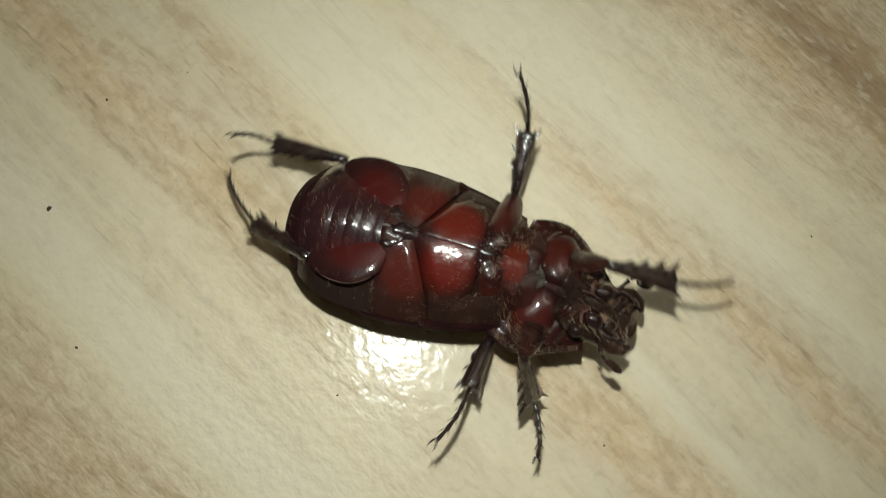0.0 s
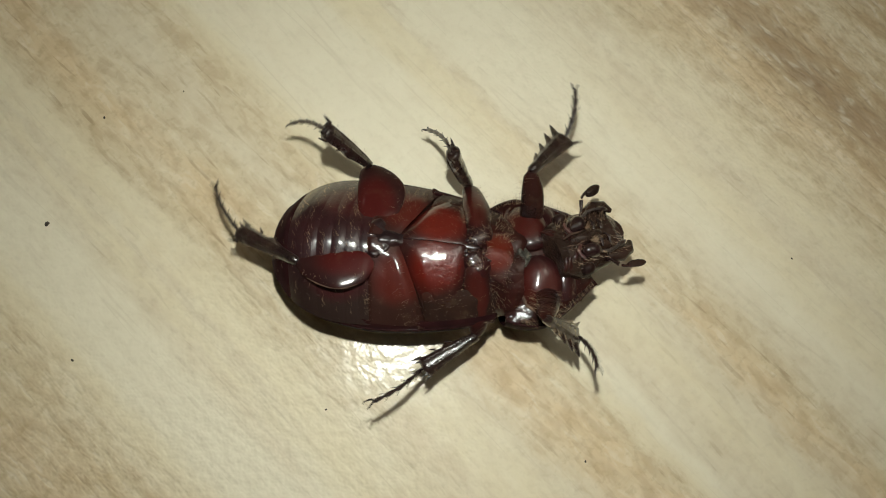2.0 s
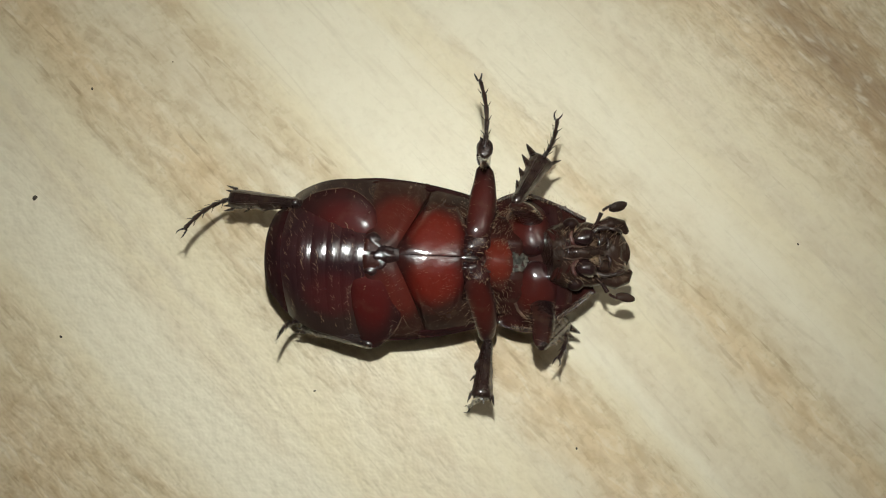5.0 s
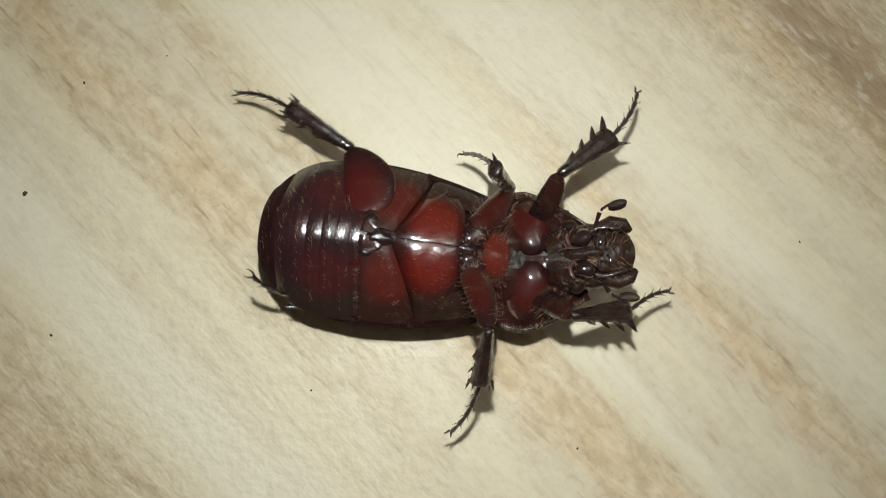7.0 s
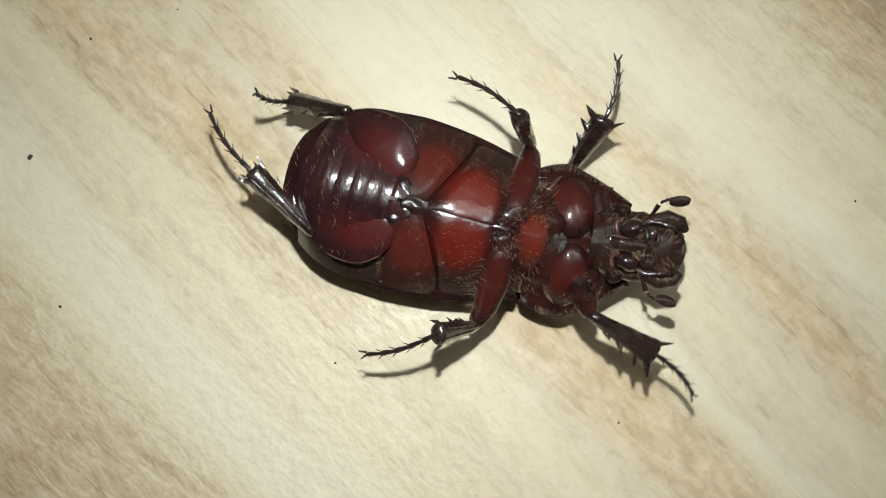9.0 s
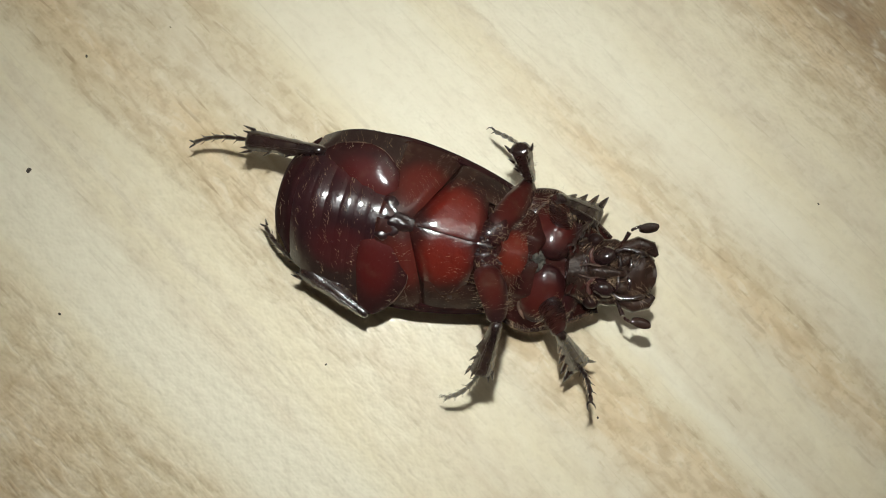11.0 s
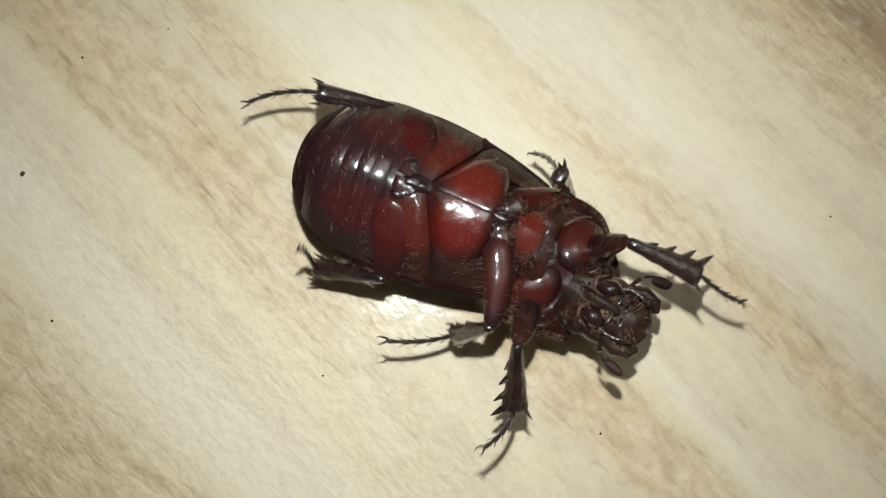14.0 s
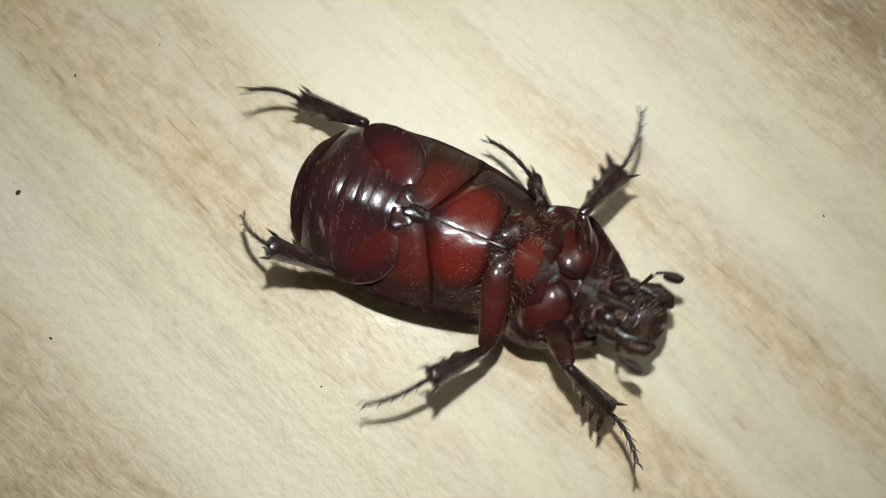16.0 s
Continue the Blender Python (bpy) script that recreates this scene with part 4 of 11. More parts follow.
def build_leg(kind, side, seed):
    """Femur, tibia and tarsus: each lies along its own x, with its flat face to z."""
    rnd = random.Random(seed)
    lf, lt, ls, wide, deep = LEGS[kind]
    bm = bmesh.new()
    rings = []
    for k in range(15):
        u = k / 14
        thick, swell = (0.42, 0.585) if kind == "hind" else (0.62, 0.36)
        w = wide * (thick + swell * math.sin(math.pi * min(1, u * 0.93 + 0.08)) ** 0.8) * (1 - 0.25 * u)
        d = deep * (0.5 + 0.55 * math.sin(math.pi * (u * 0.85 + 0.1))) * (1 - 0.2 * u)
        if k in (0, 14):
            w, d = w * 0.6, d * 0.6
        rings.append(((lf * u, -side * (0.8 if kind == "hind" else 0.25) * math.sin(math.pi * u), -0.2 + 0.35 * math.sin(math.pi * u) if kind == "hind" else 0), (0, w, 0), (0, 0, d)))
    tube(bm, rings, 40 if kind == "hind" else 24, 1.45 if kind == "hind" else 1.0)
    lump(bm, 0.1, 0.5, seed)
    lump(bm, 0.03, 2.0, seed)
    femur = part("femur", bm, {"hind": SHELL_HAUNCH, "middle": SHELL_THIGH, "front": SHELL_SHANK}[kind], beetle, f"{kind} thigh, flat oval and dark reddish-brown")
    if kind == "hind":
        bm = bmesh.new()
        line = []
        for k in range(3, 13):
            c, a, b = rings[k]
            line.append((c[0], c[1] + side * -0.98 * a[1], c[2] + 0.03))
        rod(bm, line, [0.03] + [0.07] * 8 + [0.03], 6)
        part("thigh_edge", bm, MEMBRANE, femur, "thin pale edge of the thigh")
    bm = bmesh.new()
    roots = []
    for _ in range(70 if kind == "hind" else 120):
        u = rnd.uniform(0.1, 0.95)
        roots.append(((lf * u, rnd.choice((-1, 1)) * wide * 0.85 * math.sin(math.pi * min(1, u * 0.93 + 0.08)) ** 0.5, rnd.uniform(-0.3, 0.5)), (0.3, rnd.choice((-1, 1)), 0.4)))
    hairs(bm, rnd, roots, 0.6 if kind == "hind" else 0.95, 0.009)
    part("bristles", bm, HAIR, femur, kind="stuff")
    # tibia: narrow at the knee, faceted, with a crest half way and a broad toothed end
    bm = bmesh.new()
    end = 1.3 if kind != "front" else 1.5
    loops = []
    for k in range(25):
        u = k / 24
        crest = 0.0 if kind == "front" else 0.42 * ((u / 0.52) ** 3 if u < 0.52 else max(0.0, 1 - (u - 0.52) / 0.06))
        w = lerp(0.62, end, u ** 1.1)
        d = lerp(0.62, 0.85 if kind != "front" else 0.6, u)
        if k in (0, 24):
            w, d = w * 0.75, d * 0.6
        ring = []
        for n in range(16):
            a = 2 * math.pi * n / 16
            c, z = math.cos(a), math.sin(a)
            r = 1 / max(abs(c) + 0.45 * abs(z), 0.98 * abs(z) + 0.12 * abs(c))
            y = r * c * (w + (crest if c * side > 0 else 0.0)) * 0.96
            ring.append(bm.verts.new((lt * u, y, 0.1 * math.sin(math.pi * u) + r * z * d)))
        loops.append(ring)
    for lo, hi in zip(loops, loops[1:]):
        for n in range(16):
            bm.faces.new((lo[n], lo[(n + 1) % 16], hi[(n + 1) % 16], hi[n]))
    bm.faces.new(loops[0])
    bm.faces.new(loops[-1])
    lump(bm, 0.09, 0.9, seed)
    lump(bm, 0.03, 3.0, seed)
    tibia = part("tibia", bm, SHELL_LEG, beetle, f"{kind} shin with dark spines")
    for y in (-0.42, 0.42):
        bm = bmesh.new()
        line = []
        for k in range(9):
            u = lerp(0.12, 0.95, k / 8)
            line.append((lt * u, y * lerp(0.62, end, u ** 1.1), (0.58 + 0.2 * u if kind != "front" else 0.58) + 0.1 * math.sin(math.pi * u)))
        rod(bm, line, [0.05] + [0.11, 0.14, 0.12, 0.14, 0.12, 0.14, 0.12] + [0.05], 8)
        lump(bm, 0.05, 2.2, seed + y)
        part("keel", bm, SHELL_LEG, tibia)

    def spine(a, b, r):
        thorn = bmesh.new()
        spike(thorn, a, b, r)
        part("spine", thorn, SHELL_LEG, tibia)

    if kind == "front":
        for u, ln in ((0.3, 0.4), (0.52, 0.75), (0.76, 1.0), (0.98, 1.0)):
            w = lerp(0.62, end, u ** 1.3)
            spine((lt * u - 0.3, side * (w - 0.35), 0), (lt * u + 0.6, side * (w + ln), 0.05), 0.46)
        spine((lt * 0.95, -side * 1.0, 0.1), (lt + 1.0, -side * 1.9, 0.2), 0.28)
    else:
        for u in (0.42, 0.7):
            w = lerp(0.62, end, u ** 1.3)
            for k in range(4):
                y = lerp(-0.3, 1.0, k / 3) * w * side
                spine((lt * u - 0.2, y, 0.35), (lt * u + 0.55, y + side * (0.5 if k == 3 else 0.12), 0.6 if k < 3 else 0.3), 0.17)
        for y, ln, z in ((-1.35, 1.6, 0), (-0.8, 1.0, 0.5), (0.9, 1.1, 0.5), (1.35, 1.5, 0), (0.3, 0.9, -0.5)):
            spine((lt * 0.93, y * 0.85, z * 0.6), (lt + ln * 0.5, y * 1.12, z), 0.23)
    bm = bmesh.new()
    roots = []
    for _ in range(60):
        u = rnd.uniform(0.1, 1.0)
        sgn = rnd.choice((-1, 1))
        roots.append(((lt * u, sgn * lerp(0.6, end, u ** 1.3) * 0.9, rnd.uniform(-0.3, 0.4)), (0.6, sgn * 0.9, 0.3)))
    hairs(bm, rnd, roots, 0.7, 0.016)
    part("bristles", bm, HAIR, tibia, kind="stuff")
    # tarsus: five thin joints and a pair of claws
    bm = bmesh.new()
    for k in range(5):
        a, b = k / 5 * 0.92, (k + 1) / 5 * 0.92
        bow = lambda u: -side * 0.5 * math.sin(math.pi * u)
        lift = lambda u: 0.35 * math.sin(math.pi * u)
        r0, r1 = (0.19, 0.31) if k < 4 else (0.17, 0.27)
        rod(bm, [(ls * a, bow(a), lift(a)), (ls * lerp(a, b, 0.75), bow(lerp(a, b, 0.75)), lift(b)), (ls * b, bow(b), lift(b))], [r0, r1, r1 * 0.6], 9)
        if k < 4:
            for sgn in (-1, 1):
                spike(bm, (ls * b - 0.15, bow(b) + sgn * 0.25, lift(b)), (ls * b + 0.5, bow(b) + sgn * 0.6, lift(b) - 0.1), 0.07, 4)
    tarsus = part("tarsus", bm, SHELL_LEG, tibia)
    for sgn in (-1, 1):
        claw = bmesh.new()
        rod(claw, [(ls * 0.9, sgn * 0.1, 0.1), (ls * 0.96, sgn * 0.3, 0.15), (ls * 1.01, sgn * 0.42, -0.05), (ls * 1.03, sgn * 0.36, -0.4)], [0.13, 0.11, 0.07, 0.02], 7)
        me = bpy.data.meshes.new("claw")
        claw.to_mesh(me)
        claw.free()
        joined = bmesh.new()
        joined.from_mesh(tarsus.data)
        extra = bmesh.new()
        extra.from_mesh(me)
        bmesh.ops.scale(extra, vec=(MM, MM, MM), verts=extra.verts)
        bmesh.ops.recalc_face_normals(extra, faces=extra.faces)
        for f in extra.faces:
            f.smooth = True
        extra.to_mesh(me)
        extra.free()
        joined.from_mesh(me)
        joined.to_mesh(tarsus.data)
        joined.free()
    return femur, tibia, tarsus


build_elytra()
build_abdomen()
build_sternum()
prothorax = build_prothorax()
head = build_head()
limbs = {}
for number, (kind, side) in enumerate((k, s) for k in ("hind", "middle", "front") for s in (1, -1)):
    limbs[kind, side] = build_leg(kind, side, 30 + number)


# ---- crumbs of dirt on the floor ----
def crumb(x, y, size, seed):
    bm = bmesh.new()
    egg(bm, (0, 0, size * 0.36), (size, 0.1 * size, 0), (0, size * 0.75, 0), (0, 0, size * 0.42), 10, 7)
    lump(bm, size * 0.35, 1.3 / size, seed)
    ob = new("crumb", grown(bm, "crumb", CRUMB))
    ob.matrix_basis = pose(x, y, 0, 0, 0, seed * 47)
    tagged(ob, "tiny dark crumb of dirt lying on the floor", "crumb", "crumbs on the floor")


for n, (x, y, size) in enumerate(CRUMBS):
    crumb(x * MM, y * MM, size, n + 1)


# ---- movement ----

def motions():
    """The torch goes with the lens; the beetle rocks on its back and treads the air."""
    walk(torch, [(t, m @ TORCH_SEAT) for t, m in PATH])
    walk(beetle, [
        (0, pose(-0.00711, -0.00009, 0.01213, -5.5, -3.1, -16.9)),
        (0.3, pose(-0.00756, -0.00029, 0.01206, 0.2, -2, -9.9)),
        (0.5, pose(-0.00746, -0.00062, 0.01202, -4, -0.6, -10.7)),
        (0.8, pose(-0.00744, 0.00105, 0.01206, -7.4, -1.6, -7)),
        (1, pose(-0.00768, -0.00026, 0.01205, -1.4, -2, -6.9)),
        (1.3, pose(-0.00782, 0.00152, 0.01214, -12.3, -2.9, -6.4)),
        (1.5, pose(-0.00704, 0.00173, 0.01212, -15.9, -1.6, -4.2)),
        (1.8, pose(-0.00765, 0.00105, 0.01207, -10, -1.4, -7.8)),
        (2, pose(-0.00738, 0.00145, 0.01213, -11.4, -2.6, -6.5)),
        (2.3, pose(-0.00771, 0.00137, 0.01215, -12.9, -3, -7)),
        (2.5, pose(-0.00737, 0.00138, 0.01214, -15.5, -2.3, -5.5)),
        (2.8, pose(-0.00777, 0.00051, 0.01214, -7.3, -3.4, -4.3)),
        (3, pose(-0.00754, 0.00094, 0.01218, -10.9, -3.6, -8.2)),
        (3.3, pose(-0.00705, 0.0007, 0.01214, -12.2, -2.9, -4.4)),
        (3.5, pose(-0.00674, 0.00053, 0.01216, -11.9, -3.2, -4.6)),
        (3.8, pose(-0.00642, -0.00202, 0.01212, -0.7, -3.2, -7.5)),
        (4, pose(-0.00697, 0.00205, 0.01237, -16.9, -6.2, -10)),
        (4.3, pose(-0.00753, 0.00041, 0.01207, -8.2, -1.6, -5.3)),
        (4.5, pose(-0.00648, -0.00194, 0.01199, -0.2, 1.1, -2)),
        (7, pose(-0.00682, -0.00051, 0.012, -3.4, 1.4, -7.5)),
        (7.3, pose(-0.00715, 0.00212, 0.012, -7.1, 0.2, -10.9)),
        (7.5, pose(-0.00625, 0.00103, 0.012, -6.4, 0.7, -13)),
        (7.8, pose(-0.00696, -0.00276, 0.01206, 12.4, -0.8, -8.1)),
        (8, pose(-0.00687, -0.00281, 0.01206, 16.7, 0.4, -9.5)),
        (8.3, pose(-0.00739, -0.00101, 0.01203, 1.9, -1.1, -11.2)),
        (8.5, pose(-0.00651, -0.00102, 0.012, 5.3, 1.6, -13.9)),
        (11, pose(-0.00644, -0.00234, 0.01201, 6.5, 1.5, -16.5)),
        (11.3, pose(-0.00496, 0.00142, 0.01201, -5, -0.1, -12.2)),
        (11.5, pose(-0.00508, 0.0014, 0.01211, -8.4, -2.6, -17.3)),
        (11.8, pose(-0.00591, -0.00118, 0.01223, 4.9, -5.1, -14.3)),
        (12, pose(-0.00571, -0.00311, 0.01223, 14, -4.3, -13.9)),
        (12.3, pose(-0.00559, -0.00166, 0.01209, 8.2, -2.2, -13.4)),
        (12.5, pose(-0.00549, -0.00166, 0.01201, 6.6, 0.9, -11.1)),
        (12.8, pose(-0.00457, 0.00244, 0.01206, 0.4, -1.9, -14.3)),
        (13, pose(-0.00405, 0.00101, 0.01199, -1, -0.2, -21)),
        (13.3, pose(-0.00481, 0.00234, 0.01207, -3.8, -2, -21.8)),
        (13.5, pose(-0.00393, 0.00184, 0.01205, -2, -1.9, -20.1)),
        (13.8, pose(-0.00373, 0.00436, 0.01218, -15.6, -2.9, -20.1)),
        (14, pose(-0.0045, 0.00269, 0.0121, -6.3, -2.7, -23.2)),
        (14.3, pose(-0.0031, 0.00374, 0.0121, -8.1, -2.3, -20.4)),
        (14.5, pose(-0.00396, 0.00336, 0.01212, -10.3, -2.5, -24.8)),
        (14.8, pose(-0.0059, -0.00357, 0.01215, 9.2, -3.4, -19.8)),
        (15, pose(-0.00357, 0.00063, 0.01198, 4, 0.4, -22.3)),
        (15.3, pose(-0.00459, -0.00124, 0.01199, 0, 0.3, -15.2)),
        (15.5, pose(-0.00316, 0.0007, 0.01199, 1.4, 0.8, -20.4)),
        (15.8, pose(-0.00407, 0.00066, 0.01212, -0.1, -3.1, -18.2)),
        (16, pose(-0.00409, 0.00059, 0.01203, -1.5, -1.5, -22.5)),
    ])
    walk(prothorax, [
        (0, pose(0.013, 0, -0.0045, 0, 4, -12)),
        (0.3, pose(0.013, 0, -0.0045, 0, 0, -25)),
        (0.5, pose(0.013, 0, -0.0045, 0, 0, 9)),
        (0.8, pose(0.013, 0, -0.0045, 0, 0, 12)),
        (1, pose(0.013, 0, -0.0045, 0, 0, 15)),
        (1.3, pose(0.013, 0, -0.0045, 0, 0, 18)),
        (1.5, pose(0.013, 0, -0.0045, 0, 0, 16)),
        (1.8, pose(0.013, 0, -0.0045, 0, 0, 26)),
        (2, pose(0.013, 0, -0.0045, 0, 0, 17)),
        (2.3, pose(0.013, 0, -0.0045, 0, 0, 17)),
        (2.5, pose(0.013, 0, -0.0045, 0, 0, 12)),
        (2.8, pose(0.013, 0, -0.0045, 0, -8, 11)),
        (3, pose(0.013, 0, -0.0045, 0, 0, 20)),
        (3.3, pose(0.013, 0, -0.0045, 0, -8, 11)),
        (3.5, pose(0.013, 0, -0.0045, 0, -8, 7)),
        (3.8, pose(0.013, 0, -0.0045, 0, -8, 17)),
        (4, pose(0.013, 0, -0.0045, 0, -8, 13)),
        (4.3, pose(0.013, 0, -0.0045, 0, -8, 7)),
        (4.5, pose(0.013, 0, -0.0045, 0, -8, 8)),
        (5, pose(0.013, 0, -0.0045, 0, -8, 7.8)),
        (5.5, pose(0.013, 0, -0.0045, 0, -8, 7.6)),
        (6, pose(0.013, 0, -0.0045, 0, -8, 7.4)),
        (6.5, pose(0.013, 0, -0.0045, 0, -8, 7.2)),
        (7, pose(0.013, 0, -0.0045, 0, -8, 7)),
        (7.3, pose(0.013, 0, -0.0045, 0, -8, 15)),
        (7.5, pose(0.013, 0, -0.0045, 0, 0, 27)),
        (7.8, pose(0.013, 0, -0.0045, 0, 0, -1)),
        (8, pose(0.013, 0, -0.0045, 0, 0, 0)),
        (8.3, pose(0.013, 0, -0.0045, 0, -8, 15)),
        (8.5, pose(0.013, 0, -0.0045, 0, 0, 14)),
        (9, pose(0.013, 0, -0.0045, 0, 0, 12)),
        (9.5, pose(0.013, 0, -0.0045, 0, 0, 10)),
        (10, pose(0.013, 0, -0.0045, 0, 0, 8)),
        (10.5, pose(0.013, 0, -0.0045, 0, 0, 6)),
        (11, pose(0.013, 0, -0.0045, 0, 0, 4)),
        (11.3, pose(0.013, 0, -0.0045, 0, 0, 18)),
        (11.5, pose(0.013, 0, -0.0045, 0, 0, 23)),
        (11.8, pose(0.013, 0, -0.0045, 0, 0, 23)),
        (12, pose(0.013, 0, -0.0045, 0, 8, 16)),
        (12.3, pose(0.013, 0, -0.0045, 0, 0, 18)),
        (12.5, pose(0.013, 0, -0.0045, 0, 0, 10)),
        (12.8, pose(0.013, 0, -0.0045, 0, -8, -5)),
        (13, pose(0.013, 0, -0.0045, 0, -8, 12)),
        (13.3, pose(0.013, 0, -0.0045, 0, 0, -6)),
        (13.5, pose(0.013, 0, -0.0045, 0, 8, -25)),
        (13.8, pose(0.013, 0, -0.0045, 0, 16, -29)),
        (14, pose(0.013, 0, -0.0045, 0, 8, -24)),
        (14.3, pose(0.013, 0, -0.0045, 0, 12, -37)),
        (14.5, pose(0.013, 0, -0.0045, 0, 8, -19)),
        (14.8, pose(0.013, 0, -0.0045, 0, 4, -13)),
        (15, pose(0.013, 0, -0.0045, 0, 0, -12)),
        (15.3, pose(0.013, 0, -0.0045, 0, 4, -36)),
        (15.5, pose(0.013, 0, -0.0045, 0, 4, -31)),
        (15.8, pose(0.013, 0, -0.0045, 0, 8, -31)),
        (16, pose(0.013, 0, -0.0045, 0, 4, -7)),
    ])
    walk(head, [
        (0, pose(0.02121, -0.00174, -0.00208, 0.3, 24, -7.9)),
        (0.3, pose(0.02043, -0.00347, -0.0015, 0, 30, -3)),
        (0.5, pose(0.0211, 0.00128, -0.0015, 0, 30, 9)),
        (0.8, pose(0.02102, 0.0017, -0.0015, 0, 10, 19)),
        (1, pose(0.02092, 0.00212, -0.0015, 0, 15, 15)),
        (1.3, pose(0.0208, 0.00253, -0.0015, 0, 15, 18)),
        (1.5, pose(0.02088, 0.00226, -0.0015, 0, 20, 21)),
        (1.8, pose(0.02037, 0.00359, -0.0015, 0, 15, 33)),
        (2, pose(0.02084, 0.0024, -0.0015, 0, 15, 32)),
        (2.3, pose(0.02084, 0.0024, -0.0015, 0, 35, 16)),
        (2.5, pose(0.02102, 0.0017, -0.0015, 0, 30, 27)),
        (2.8, pose(0.02056, 0.00147, -0.00039, -0.9, 17, 16.7)),
        (3, pose(0.02071, 0.0028, -0.0015, 0, 0, 25)),
        (3.3, pose(0.02056, 0.00147, -0.00039, 2, 17.2, -2.3)),
        (3.5, pose(0.02065, 0.00094, -0.00039, -3.4, 17.7, 29.8)),
        (3.8, pose(0.02037, 0.00225, -0.00039, 0.8, 27, 12.4)),
        (4, pose(0.02051, 0.00173, -0.00039, -3.8, 22.8, 37.3)),
        (4.3, pose(0.02065, 0.00094, -0.00039, -2.2, 27.2, 19.9)),
        (4.5, pose(0.02063, 0.00107, -0.00039, 0.6, 17, 4.2)),
        (5, pose(0.02063, 0.00105, -0.00039, 0.5, 13.1, 6)),
        (5.5, pose(0.02064, 0.00102, -0.00039, 0.4, 9, 7.7)),
        (6, pose(0.02064, 0.00099, -0.00039, 0.1, 5, 9.5)),
        (6.5, pose(0.02064, 0.00097, -0.00039, -0.3, 1, 11.2)),
        (7, pose(0.02065, 0.00094, -0.00039, -0.8, -3, 13)),
        (7.3, pose(0.02044, 0.00199, -0.00039, 2.2, -7.7, -1.1)),
        (7.5, pose(0.02031, 0.00372, -0.0015, 0, -4, 8)),
        (7.8, pose(0.0212, -0.00014, -0.0015, 0, -4, 1)),
        (8, pose(0.0212, 0, -0.0015, 0, -4, 10)),
        (8.3, pose(0.02044, 0.00199, -0.00039, 1.1, -7.9, 6.9)),
        (8.5, pose(0.02096, 0.00198, -0.0015, 0, -4, 6)),
        (9, pose(0.02102, 0.00171, -0.0015, 0, -3.2, 7)),
        (9.5, pose(0.02108, 0.00142, -0.0015, 0, -2.4, 8)),
        (10, pose(0.02112, 0.00114, -0.0015, 0, -1.6, 9)),
        (10.5, pose(0.02116, 0.00086, -0.0015, 0, -0.8, 10)),
        (11, pose(0.02118, 0.00057, -0.0015, 0, 0, 11)),
        (11.3, pose(0.0208, 0.00253, -0.0015, 0, -4, 1)),
        (11.5, pose(0.02055, 0.0032, -0.0015, 0, -4, 16)),
        (11.8, pose(0.02055, 0.0032, -0.0015, 0, -4, 5)),
        (12, pose(0.02121, 0.00235, -0.00267, -0.4, 8, 13)),
        (12.3, pose(0.0208, 0.00253, -0.0015, 0, -4, 9)),
        (12.5, pose(0.02108, 0.00142, -0.0015, 0, 0, -2)),
        (12.8, pose(0.02067, -0.00067, -0.00039, -1.8, 7.2, 7.7)),
        (13, pose(0.02053, 0.0016, -0.00039, 0.6, 12, 8.2)),
        (13.3, pose(0.02116, -0.00086, -0.0015, 0, -4, -7)),
        (13.5, pose(0.02074, -0.00361, -0.00267, 1.5, 3.9, -14)),
        (13.8, pose(0.02062, -0.00422, -0.00388, 6, 10.8, -6.6)),
        (14, pose(0.0208, -0.00347, -0.00267, 2.2, 3.7, -8)),
        (14.3, pose(0.0199, -0.0052, -0.00327, 6.9, 5.8, -1.9)),
        (14.5, pose(0.02107, -0.00278, -0.00267, 1.9, 3.8, -5)),
        (14.8, pose(0.02117, -0.00189, -0.00208, 0.6, 9, -4.9)),
        (15, pose(0.02102, -0.0017, -0.0015, 0, -4, 2)),
        (15.3, pose(0.01979, -0.00493, -0.00208, 2, -0.5, -6.1)),
        (15.5, pose(0.02019, -0.00432, -0.00208, 0.9, -0.1, -18)),
        (15.8, pose(0.02032, -0.0044, -0.00267, 2.5, 3.6, -13)),
        (16, pose(0.02133, -0.00102, -0.00208, 0.1, 0, -5)),
    ])
    femur, tibia, tarsus = limbs["hind", 1]
